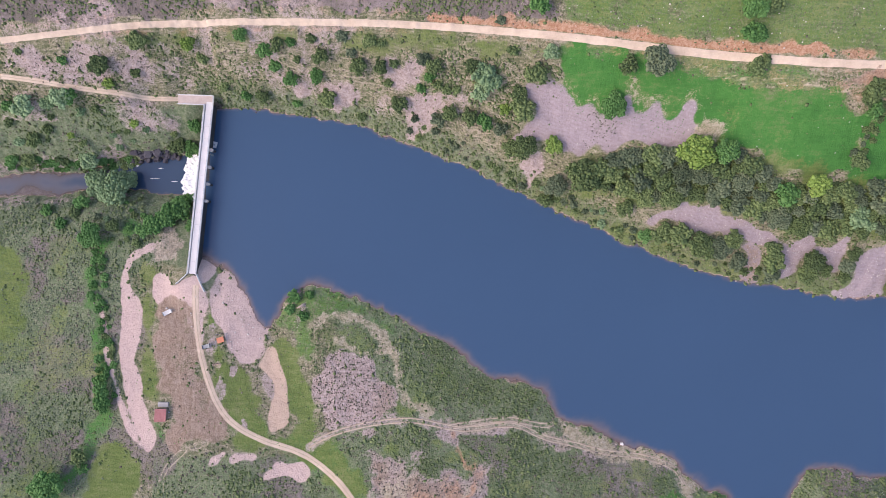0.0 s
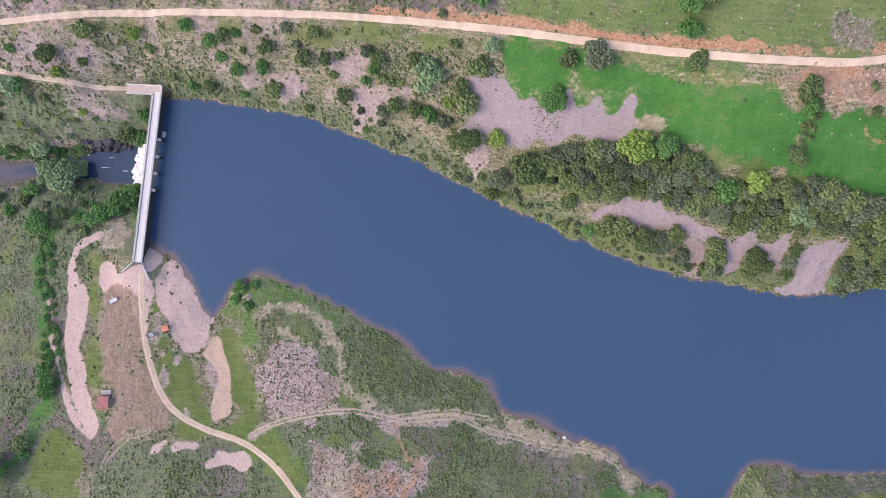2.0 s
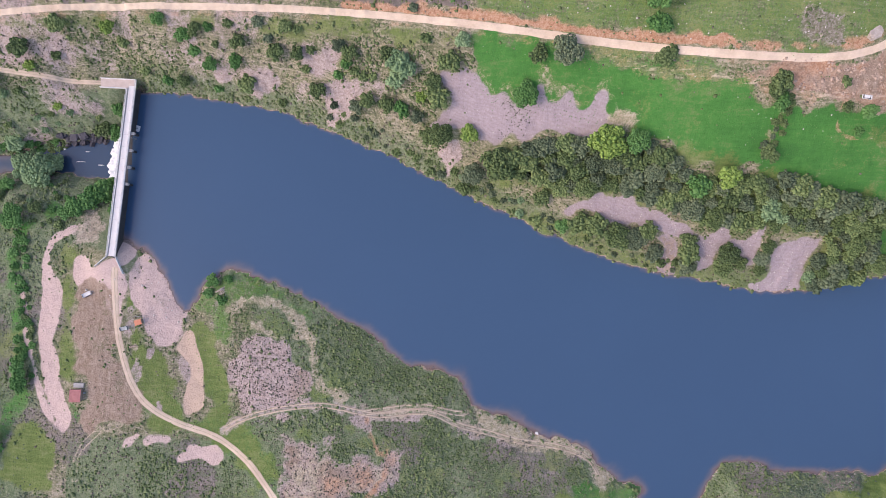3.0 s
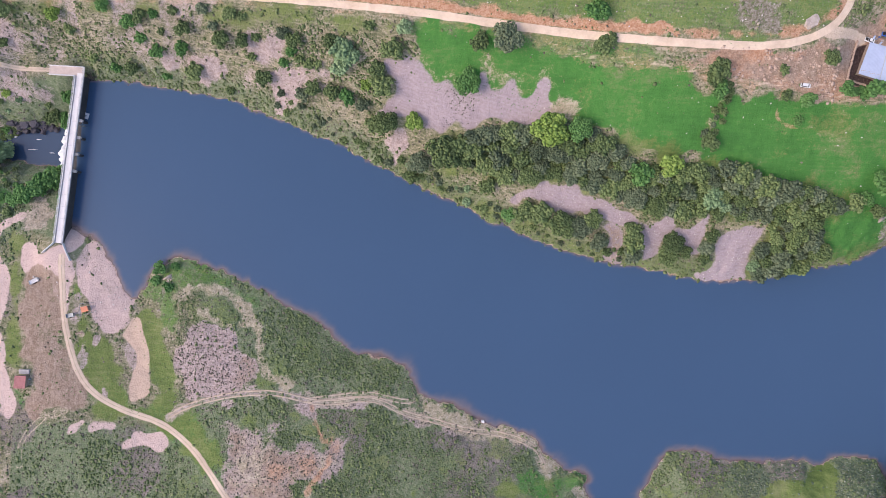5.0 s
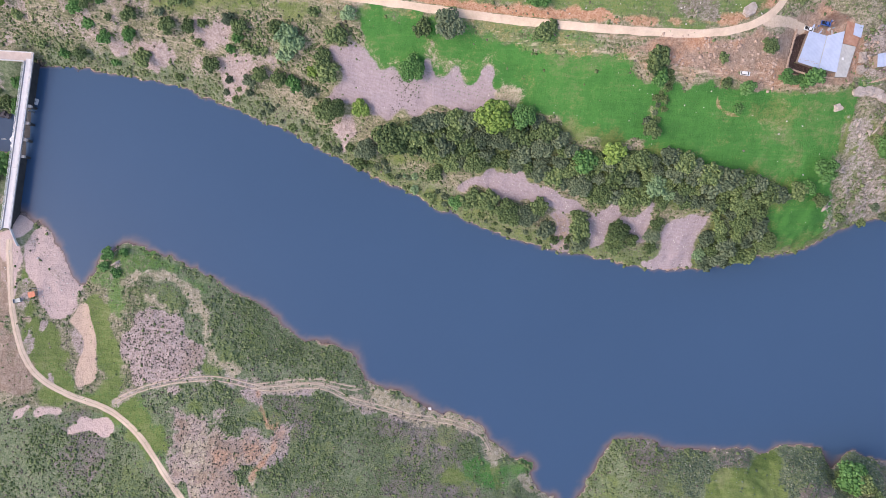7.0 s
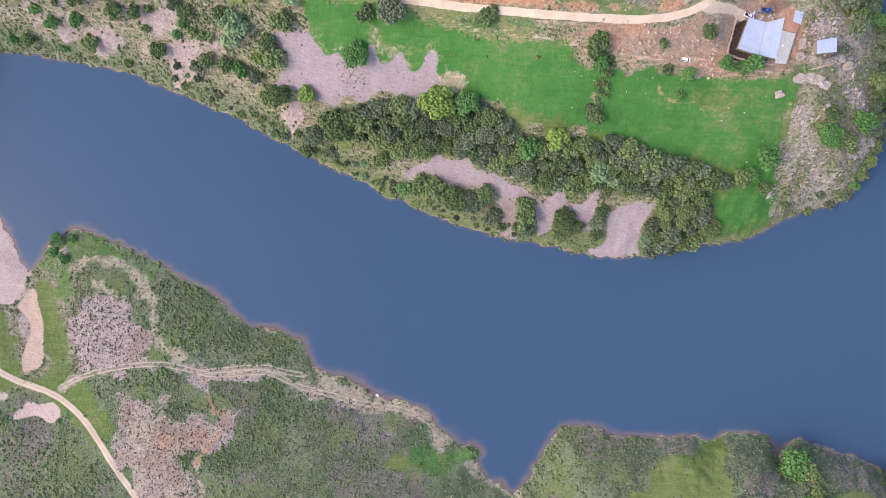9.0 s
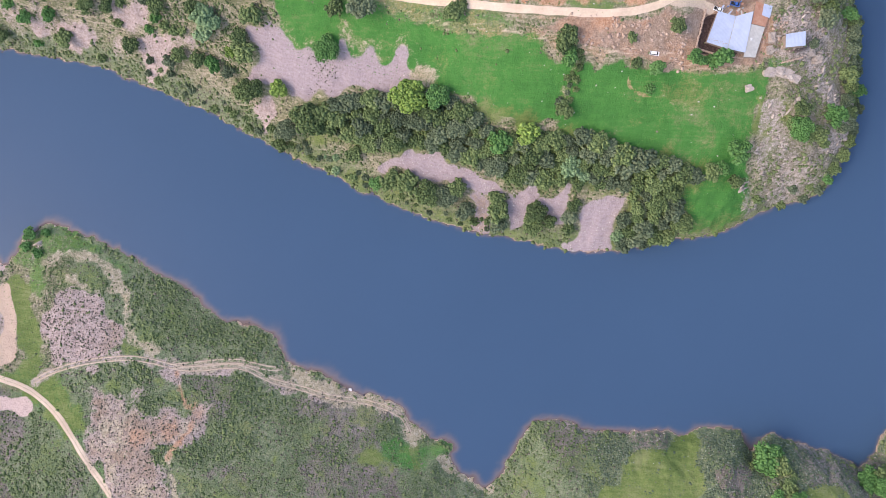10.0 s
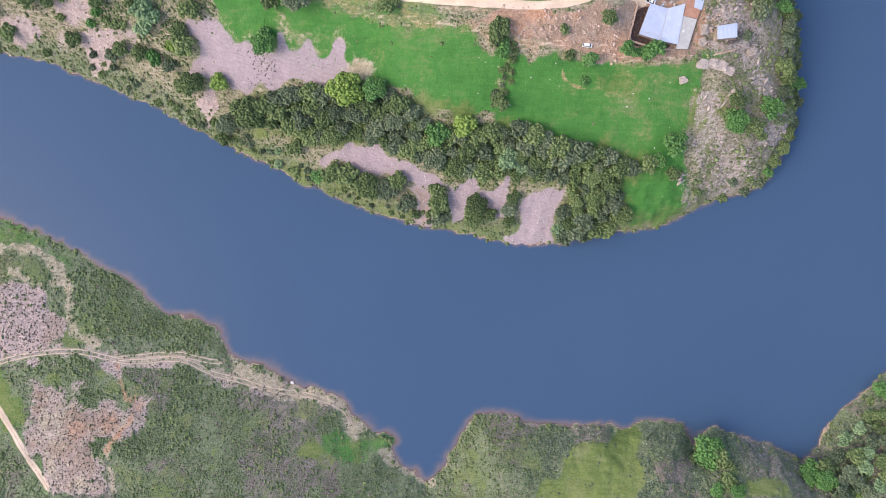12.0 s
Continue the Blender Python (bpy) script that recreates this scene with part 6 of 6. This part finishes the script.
part("roof", iron_sheet(_c, 15), IRON_BLUE, shed)

_o = (-131.8, -74.6, ground_z(-131.8, -74.6))
shack = thing("shack", Matrix.Translation(_o), "small shack with a faded red iron roof", "shed")
_zt = _o[2] + 2.5
_c = lie([(-134.4, -71.8), (-129.1, -71.7), (-129.2, -77.5), (-134.5, -77.6)], _o, (_zt - 0.2, _zt - 0.2, _zt + 0.2, _zt + 0.2))
part("wall", walls_under(_c, -2.0), WALL_PLASTER, shack)
part("roof", iron_sheet(_c, 10), IRON_RED, shack)
part("slab", boxed(-2.2, 2.6, 3.3, 5.4, -1.0, 0.35, 0.04), CONCRETE, shack, "pale concrete slab beside the wall")
part("water_drum", tube(bmesh.new(), (3.3, 1.0, -0.5), (3.3, 1.0, 1.0), 0.4, 0.4, 12), GREY_METAL, shack)

_o = (-107.0, -40.6, ground_z(-107.0, -40.6))
hut = thing("pump_hut", Matrix.Translation(_o), "little pump hut with a bright orange roof", "shed")
_zt = _o[2] + 2.1
_c = lie([(-108.7, -39.7), (-105.6, -38.7), (-104.9, -41.1), (-108.0, -42.2)], _o, (_zt, _zt, _zt - 0.25, _zt - 0.25))
part("wall", walls_under(_c, -1.5), WALL_PLASTER, hut)
part("roof", iron_sheet(_c, 7), ORANGE, hut)
for _k, (_ax, _ay) in enumerate(((-2.6, 2.6), (2.8, 3.2), (3.4, -1.4), (-2.2, -3.0))):
    part("fence_post", boxed(_ax - 0.07, _ax + 0.07, _ay - 0.07, _ay + 0.07, -0.8, 1.5), GREY_METAL, hut)
for _a, _b in (((-2.6, 2.6), (2.8, 3.2)), ((2.8, 3.2), (3.4, -1.4)), ((3.4, -1.4), (-2.2, -3.0)), ((-2.2, -3.0), (-2.6, 2.6))):
    part("fence_rail", tube(bmesh.new(), (*_a, 1.3), (*_b, 1.3), 0.06, 0.06, 5), GREY_METAL, hut)


def trailer(x, y, turn, label, skin, length=4.4):
    e = thing("trailer", pose(x, y, ground_z(x, y) + 0.05, 0, 0, turn), label, "trailer")
    h = length / 2
    part("bed", boxed(-h, h, -0.95, 0.95, 0.5, 0.68, 0.04), skin, e)
    for a in ((-h, h, -0.95, -0.87), (-h, h, 0.87, 0.95), (-h, -h + 0.08, -0.86, 0.86), (h - 0.08, h, -0.86, 0.86)):
        part("side_board", boxed(*a, 0.684, 1.35, 0.02), skin, e)
    part("drawbar", tube(bmesh.new(), (h, 0, 0.55), (h + 1.3, 0, 0.4), 0.06, 0.05, 6), GREY_METAL, e)
    for wx in (-0.5, 0.5):
        for wy in (-0.98, 0.98):
            part("wheel", tube(bmesh.new(), (wx * 1.1, wy - 0.11, 0.36), (wx * 1.1, wy + 0.11, 0.36), 0.38, 0.38, 14), RUBBER, e)
    return e


trailer(-113.6, -43.6, 14, "grey metal trailer parked beside the pump hut", GREY_METAL, 3.6)
trailer(-133.3, -28.0, 27, "pale grey open trailer on bare ground", CONCRETE_WHITE, 4.4)


# ---- vehicles ----
def car(x, y, turn, paint, label, pickup):
    e = thing("car", pose(x, y, ground_z(x, y) + 0.03, 0, 0, turn), label, "car", "parked vehicles")
    L, W = 4.1, 0.86

    def hull(rows):
        bm, prev = bmesh.new(), None
        for z, x0, x1, w in rows:
            ring = [bm.verts.new(p) for p in ((x0, -w * 0.94, z), (x0 + 0.18, -w, z), (x1 - 0.18, -w, z), (x1, -w * 0.9, z), (x1, w * 0.9, z), (x1 - 0.18, w, z), (x0 + 0.18, w, z), (x0, w * 0.94, z))]
            if prev:
                for k in range(8):
                    bm.faces.new((prev[k], prev[(k + 1) % 8], ring[(k + 1) % 8], ring[k]))
            else:
                bm.faces.new(ring[::-1])
            prev = ring
        bm.faces.new(prev)
        bmesh.ops.recalc_face_normals(bm, faces=bm.faces)
        return bm

    part("body", hull([(0.32, -L / 2 + 0.1, L / 2 - 0.1, W * 0.95), (0.55, -L / 2, L / 2, W), (0.86, -L / 2 + 0.03, L / 2 - 0.08, W * 0.98), (0.93, -L / 2 + 0.15, L / 2 - 0.35, W * 0.9)]), paint, e)
    a, b = (-0.35, 1.05) if pickup else (-1.75, 0.95)
    part("glasshouse", hull([(0.932, a - 0.12, b + 0.45, W * 0.88), (1.36, a + 0.12, b - 0.15, W * 0.74)]), CAR_GLASS, e, "dark car windows")
    part("roof", hull([(1.362, a + 0.1, b - 0.12, W * 0.76), (1.43, a + 0.25, b - 0.3, W * 0.68)]), paint, e)
    if pickup:
        part("load_bed", boxed(-L / 2 + 0.2, -0.65, -W * 0.78, W * 0.78, 0.934, 0.96), DARK, e, "dark open load bed")
    for wx in (-1.25, 1.3):
        for s in (-1, 1):
            w = part("wheel", tube(bmesh.new(), (wx, s * 0.7, 0.31), (wx, s * 0.88, 0.31), 0.31, 0.31, 16), RUBBER, e)
            part("rim", tube(bmesh.new(), (wx, s * 0.882, 0.31), (wx, s * 0.9, 0.31), 0.18, 0.16, 12), GREY_METAL, w)
    for s in (-1, 1):
        part("headlight", boxed(L / 2 - 0.1, L / 2 + 0.01, s * 0.62 - 0.14, s * 0.62 + 0.14, 0.62, 0.76, 0.02), STEEL_WHITE, e)
        part("mirror", boxed(b - 0.05, b + 0.1, s * 0.95 - 0.07, s * 0.95 + 0.07, 0.95, 1.08, 0.02), paint, e)
    return e


car(212.5, 67.1, -6, CAR_WHITE, "white car parked on the bare farmyard soil", False)
car(238.6, 86.9, -18, CAR_WHITE, "white pickup parked behind the farm building", True)
car(245.6, 89.4, -12, CAR_BLUE, "blue pickup parked beside the farm building", True)


# ---- rocks and stones ----
def boulder_mesh(seed, sx, sy, sz, crags=0.35):
    r = np.random.default_rng(seed)
    bm = bmesh.new()
    bmesh.ops.create_icosphere(bm, subdivisions=3, radius=1.0)
    off = r.uniform(0, 50, 3)
    for v in bm.verts:
        p = v.co.copy()
        n = noise.noise(p * 1.3 + Vector(off)) * crags + noise.noise(p * 3.1 + Vector(off)) * crags * 0.5
        q = p * (1 + n)
        q = Vector((max(min(q.x, 0.85), -0.85), max(min(q.y, 0.85), -0.85), max(min(q.z, 0.7), -0.6)))
        v.co = Vector((q.x * sx, q.y * sy, q.z * sz))
    return bm


def boulder(x, y, sx, sy, sz, turn, mat, label, seed, z=None, category="rock"):
    ob = part("boulder", boulder_mesh(seed, sx, sy, sz, 0.7), mat, None, label, pose(x, y, (ground_z(x, y) if z is None else z) + 0.1 * sz, 0, 0, turn))
    return tagged(ob, label, category)


boulder(255.9, 55.9, 2.0, 1.8, 1.6, 20, STONE, "large grey boulder lying in the pasture", 5)
boulder(209.7, 90.6, 3.4, 2.6, 2.0, 30, STONE, "large pale weathered boulder beside the road", 6)
boulder(84.6, -88.2, 0.9, 0.8, 0.9, 0, CONCRETE_WHITE, "white stone block at the waterline", 7)
for _k, (_sx, _sy, _a, _b, _t) in enumerate(((263.0, 62.6, 3.2, 2.6, 5), (267.5, 63.2, 3.6, 2.2, -8), (272.0, 62.6, 3.4, 2.3, -12), (275.8, 61.2, 2.8, 2.0, -18), (279.4, 51.5, 2.0, 2.6, 30), (282.0, 47.5, 1.8, 2.2, 40), (281.5, 72.0, 2.8, 2.0, 10), (286.0, 70.0, 2.6, 2.2, 15), (262.4, 76.0, 2.0, 2.6, 0), (261.5, 71.0, 1.7, 2.2, 20))):
    boulder(_sx, _sy, _a, _b, 1.7, _t, STONE if _k < 4 else STONE_GREY, "pale cracked rock slab on the rocky point", 20 + _k)
for _k, (_sx, _sy, _a) in enumerate(((-157.3, 50.4, 1.9), (-153.8, 49.3, 2.4), (-149.8, 50.0, 2.6), (-145.8, 50.7, 2.6), (-142.3, 49.6, 2.1), (-139.1, 49.1, 1.9), (-136.5, 48.3, 1.3), (-147.4, 47.8, 1.7), (-152.0, 47.1, 1.5), (-160.0, 46.6, 1.5), (-155.7, 46.1, 1.1), (-143.4, 47.0, 1.3), (-116.6, 34.1, 1.1))):
    boulder(_sx, _sy, _a * 1.15, _a * 0.9, 1.7, 40 * _k, STONE_DARK, "dark wet rock beside the river", 40 + _k, max(RIVER_LEVEL, ground_z(_sx, _sy)) + 0.4)

_r = random.Random(77)
for _k in range(16):
    _sx, _sy, _a = _r.uniform(-156, -138), _r.uniform(47.2, 51.2), _r.uniform(0.5, 1.2)
    boulder(_sx, _sy, _a, _a * 0.8, 1.1, _r.uniform(0, 180), STONE_DARK, "dark wet rock beside the river", 60 + _k, max(RIVER_LEVEL, ground_z(_sx, _sy)) + 0.5)
_rocky = np.clip(FIELDS["rock"] + 1.2 * FIELDS["ledge"], 0, 1) * (LAKE_D > 0) * (1 - 0.8 * np.clip(FIELDS["lush"], 0, 1))
_ledge = np.clip(FIELDS["ledge"], 0, 1) * (LAKE_D > 0)
_spots = lambda outline, ragged=3: area_mask(_x, _y, outline, ragged) * (LAKE_D > 0)
scatter("rock_outcrop", 4600, _rocky * (0.3 + 0.7 * np.clip(_ledge * 1.4, 0, 1)), 0.12, 0.85, STONE_GREY, "grey broken rock ledges on the point", "rock", 51, 0.6, 1.1, 0, stretch=0.9, heading=0.6)
scatter("pale_ledges", 1900, np.clip(_ledge * 1.2 + 0.25 * _rocky * (_x > 245) * smooth(0.0, 0.2, fbm(_x, _y, 14.0, 131)), 0, 1), 0.15, 1.0, STONE, "pale weathered rock ledges on the point", "rock", 57, 0.5, 1.1, 0, stretch=1.2, heading=0.6)
scatter("beach_stones", 900, np.clip(_spots(BEACH_ROCKY) + _spots(PATCH_ROCK) + 0.25 * _spots(APRON), 0, 1), 0.15, 0.6, STONE_PALE, "pale loose stones on the bare beach", "stones", 52, 0.6, 0.7, 0)
scatter("terrace_stones", 4500, sum(_spots(p, 2) for p in (TERRACE, TERRACE_B, TERRACE_C, TERRACE_D, TERRACE_E)) * 0.9 + _spots(FIELD_PLOUGHED) * 0.12, 0.09, 0.34, STONE_PALE, "pale loose stones on the bare terrace", "stones", 53, 0.6, 0.7, 0)
_yard = np.clip(_spots(FARMYARD) + _spots(RUBBLE_RED), 0, 1) * (1 - np.clip(FIELDS["track"], 0, 1)) * ((_x < 226) | (_x > 258))
scatter("yard_rubble", 380, np.clip(_yard * (0.25 + smooth(-0.1, 0.15, fbm(_x, _y, 11.0, 141))), 0, 1), 0.16, 0.75, STONE_RED, "reddish rubble stones between road and farmyard", "stones", 54, 0.6, 0.7, 0, region=(160, 272, 60, 98))
scatter("yard_boulders", 60, np.clip(_yard * (0.12 + smooth(0.0, 0.25, fbm(_x, _y, 9.0, 143))), 0, 1), 0.35, 1.0, STONE_RED, "large pale boulders heaped between road and farmyard", "stones", 60, 0.65, 0.8, 0, region=(164, 264, 60, 98))
scatter("field_stones", 500, np.clip(FIELDS["grass"], 0, 1) * (_y > 0) * 0.25 + _spots(GRASS_NORTH) * 0.7, 0.1, 0.42, STONE_PALE, "pale stones scattered in the grass", "stones", 55, 0.6, 0.7, 0)
scatter("shore_stones", 1600, np.where((LAKE_D > -0.3) & (LAKE_D < 1.2), 0.8, 0.0), 0.12, 0.55, STONE, "grey stones along the waterline", "stones", 56, 0.6, 0.7, 0)

scatter("wet_stones", 1100, np.where((LAKE_D > -0.6) & (LAKE_D < 0.7), 0.8, 0.0), 0.15, 0.55, STONE_DARK, "dark wet stones along the waterline", "stones", 59, 0.6, 0.8, 0)


def rubble_wall(name, a, b, label, seed):
    """A low dry-stone wall from a to b, stone by stone."""
    r = np.random.default_rng(seed)
    a, b = np.array(a, float), np.array(b, float)
    n = int(np.linalg.norm(b - a) / 0.45)
    e = thing(name, Matrix.Translation((*a, ground_z(*a))), label, "wall")
    for k in range(n):
        for lay in range(2):
            p = a + (b - a) * ((k + 0.5 * lay + r.uniform(-0.2, 0.2)) / n) + r.normal(0, 0.12, 2)
            part("stone", WALL_STONES[(k + lay) % 4], None, e, "", pose(p[0] - a[0], p[1] - a[1], ground_z(*p) - ground_z(*a) + 0.25 + 0.4 * lay, r.uniform(-20, 20), r.uniform(-20, 20), r.uniform(0, 360)))


WALL_STONES = []
for _k in range(4):
    _bm = bmesh.new()
    bmesh.ops.create_icosphere(_bm, subdivisions=1, radius=0.36)
    _r = random.Random(_k)
    for _v in _bm.verts:
        _v.co = Vector((_v.co.x * 1.2, _v.co.y, _v.co.z * 0.75)) * _r.uniform(0.75, 1.2)
    _me2 = bpy.data.meshes.new("stone")
    _bm.to_mesh(_me2)
    _bm.free()
    _me2.materials.append(STONE_RED)
    WALL_STONES.append(_me2)
KRAAL = [(233.2, 86.0), (230.1, 70.4), (240.5, 67.9), (250.8, 67.1)]
for _k in range(3):
    rubble_wall("stone_wall", KRAAL[_k], KRAAL[_k + 1], "low dry-stone wall round the muddy pen", 70 + _k)
rubble_wall("stone_wall", (268.0, 66.4), (277.5, 69.5), "low dry-stone wall below the shed", 75)
rubble_wall("stone_wall", (-110.4, -52.2), (-106.8, -51.6), "short heap of pale stones by the track", 76)


# ---- broken water in the river ----
def rapid(x, y, half_x, half_y, seed):
    n = 26
    u, v = np.meshgrid(np.linspace(-1, 1, n), np.linspace(-1, 1, n))
    rim = 1 + 0.5 * fbm(u * 3 + seed, v * 3, 1.0, seed)
    w = np.clip(1 - (u * u + v * v), 0, None)
    z = RIVER_LEVEL - 0.12 + 0.45 * w * rim + 0.25 * w * fbm(u * 9, v * 9 + seed, 1.0, seed + 3)
    idx = np.arange(n * n).reshape(n, n)
    q = np.stack([idx[:-1, :-1], idx[:-1, 1:], idx[1:, 1:], idx[1:, :-1]], -1).reshape(-1, 4)
    q = q[(w.ravel()[q] > 0.02).all(1)]
    me = mesh_from("white_water", np.stack([(x + u * half_x * rim).ravel(), (y + v * half_y * rim).ravel(), z.ravel()], 1), q, True)
    me.materials.append(FOAM)
    tagged(new("white_water", me), "white broken water between dark river rocks", "water", kind="structure")


rapid(-162.0, 45.5, 2.6, 1.3, 3)
rapid(-158.5, 44.2, 1.6, 0.6, 8)
rapid(-149.0, 38.0, 2.6, 0.22, 12)
rapid(-139.0, 36.6, 1.8, 0.25, 17)
rapid(-146.0, 43.2, 1.5, 0.25, 19)

scatter("point_scrub", 4200, _rocky * 0.8 * (1 - 0.9 * np.clip(_ledge * 1.4, 0, 1)), 0.2, 1.0, SCRUB_GREEN, "olive scrub between the rocks of the point", "scrub", 58)


# ---- roads, draped on the ground ----
def road_material(name, ruts, k=1.0):
    m, nodes, links, b = material(name, 0.95)
    b.inputs["Specular IOR Level"].default_value = 0.1
    a = nodes.new("ShaderNodeAttribute")
    a.attribute_name = "across"
    broad, fine, grit = noise_tex(nodes, links, 0.15, 4), noise_tex(nodes, links, 1.1, 4), noise_tex(nodes, links, 4.0, 3)
    f = calc(nodes, links, "ADD", calc(nodes, links, "MULTIPLY", broad, 0.5), calc(nodes, links, "ADD", calc(nodes, links, "MULTIPLY", fine, 0.3), calc(nodes, links, "MULTIPLY", grit, 0.2)))
    dust = ramp(nodes, links, f, [(0.36, (0.56 * k, 0.425 * k, 0.325 * k)), (0.5, (0.67 * k, 0.525 * k, 0.41 * k)), (0.64, (0.76 * k, 0.62 * k, 0.50 * k))])
    wear = calc(nodes, links, "ABSOLUTE", calc(nodes, links, "SUBTRACT", calc(nodes, links, "ABSOLUTE", a.outputs["Fac"]), 0.5))
    wear = calc(nodes, links, "ADD", wear, calc(nodes, links, "MULTIPLY", calc(nodes, links, "SUBTRACT", fine, 0.5), 0.7))
    verge = ramp(nodes, links, grit, [(0.4, (0.26, 0.22, 0.15)), (0.6, (0.42, 0.34, 0.27))])
    off = calc(nodes, links, "MULTIPLY", calc(nodes, links, "SUBTRACT", wear, 0.3 if ruts else 0.42), 4.0, True)
    links.new(blend(nodes, links, calc(nodes, links, "MULTIPLY", off, 0.75 if ruts else 0.3), dust, verge), b.inputs["Base Color"])
    bump(nodes, links, b, grit, 0.5, 0.08)
    return m


def ribbon(name, points, width, mat, label, seed):
    """A smooth strip of even width along a line, lying on the ground with slightly uneven edges."""
    p = rounded(points, False, 3)
    step = np.r_[0, np.cumsum(np.linalg.norm(np.diff(p, axis=0), axis=1))]
    s = np.arange(0, step[-1], 0.5)
    x, y = np.interp(s, step, p[:, 0]), np.interp(s, step, p[:, 1])
    k = np.ones(9) / 9
    for _ in range(3):
        x[4:-4], y[4:-4] = np.convolve(x, k, "valid"), np.convolve(y, k, "valid")
    tx, ty = np.gradient(x), np.gradient(y)
    n = np.hypot(tx, ty)
    nx, ny = -ty / n, tx / n
    u = np.linspace(-1, 1, 9)
    half = np.interp(x, (-60, 90), width) / 2
    edge = half[:, None] * u[None] * (1 + 0.16 * np.stack([fbm(s, s * 0 + side * 40, 5.0, seed) for side in (1, 2)], 1)[:, (u > 0).astype(int)])
    X, Y = x[:, None] + nx[:, None] * edge, y[:, None] + ny[:, None] * edge
    Z = ground_zs(X.ravel(), Y.ravel()) + np.tile(0.10 - 0.09 * np.abs(u) ** 3, len(s))
    idx = np.arange(len(s) * 9).reshape(-1, 9)
    q = np.stack([idx[:-1, :-1], idx[1:, :-1], idx[1:, 1:], idx[:-1, 1:]], -1).reshape(-1, 4)[:, ::-1]
    me = mesh_from(name, np.stack([X.ravel(), Y.ravel(), Z], 1), q, True)
    put_field(me, "across", np.tile(u, len(s)))
    me.materials.append(mat)
    return tagged(new(name, me), label, "road", kind="structure")


ROAD_DUST, TRACK_DUST = road_material("road_dust", False), road_material("track_dust", True, 0.93)
ribbon("road", ROAD_MAIN, (2.5, 3.1), ROAD_DUST, "pale dusty gravel road along the hillside", 161)
ribbon("road", TRACK_DAM, (2.2, 2.2), TRACK_DUST, "narrow dirt track leading to the dam", 163)
ribbon("road", TRACK_SOUTH, (3.0, 3.0), TRACK_DUST, "pale two-rut dirt track curving from the dam", 165)
TRACK_SOIL = road_material("track_soil", False, 0.76)
for _k, (_line, _s) in enumerate(((TRACK_EAST, 0.95), (TRACK_EAST, -0.95), (TRACK_LOOP, 0.9), (TRACK_LOOP, -0.9))):
    ribbon("wheel_rut", [(_px, _py + _s) for _px, _py in _line], (0.7, 0.7), TRACK_SOIL, "bare wheel rut of a dirt track through scrub", 167 + 2 * _k)


# ---- farmyard clutter ----
def drum(x, y, mat, label):
    e = thing("drum", Matrix.Translation((x, y, ground_z(x, y))), label, "drum", "drums in the farmyard")
    part("shell", tube(bmesh.new(), (0, 0, 0), (0, 0, 0.88), 0.3, 0.3, 14), mat, e)
    for h in (0.28, 0.58):
        part("hoop", tube(bmesh.new(), (0, 0, h), (0, 0, h + 0.04), 0.32, 0.32, 14), mat, e)
    part("lid", tube(bmesh.new(), (0, 0, 0.882), (0, 0, 0.91), 0.27, 0.27, 14), GREY_METAL, e)


for _dx, _dy, _m, _l in ((241.5, 87.6, GREY_METAL, "grey steel drum behind the farm building"), (243.0, 88.6, CAR_BLUE, "blue plastic drum behind the farm building"), (248.0, 90.5, CAR_BLUE, "blue plastic drum behind the farm building"), (249.2, 88.0, GREY_METAL, "grey steel drum behind the farm building")):
    drum(_dx, _dy, _m, _l)
_r = random.Random(9)
for _k in range(9):
    _px, _py = 240 + _r.uniform(0, 10), 85.8 + _r.uniform(0, 4.5)
    _e = thing("scrap_sheet", pose(_px, _py, ground_z(_px, _py) + 0.12, _r.uniform(-8, 8), _r.uniform(-8, 8), _r.uniform(0, 180)), "loose bent roofing sheet lying on the ground", "scrap", "scrap in the farmyard")
    _w, _h2 = _r.uniform(0.5, 1.0), _r.uniform(0.3, 0.5)
    part("sheet", iron_sheet([(-_w, _h2, 0.05), (_w, _h2, 0.0), (_w, -_h2, 0.04), (-_w, -_h2, 0.1)], 4), (IRON_PALE, IRON_BLUE, IRON_RUST)[_k % 3], _e)
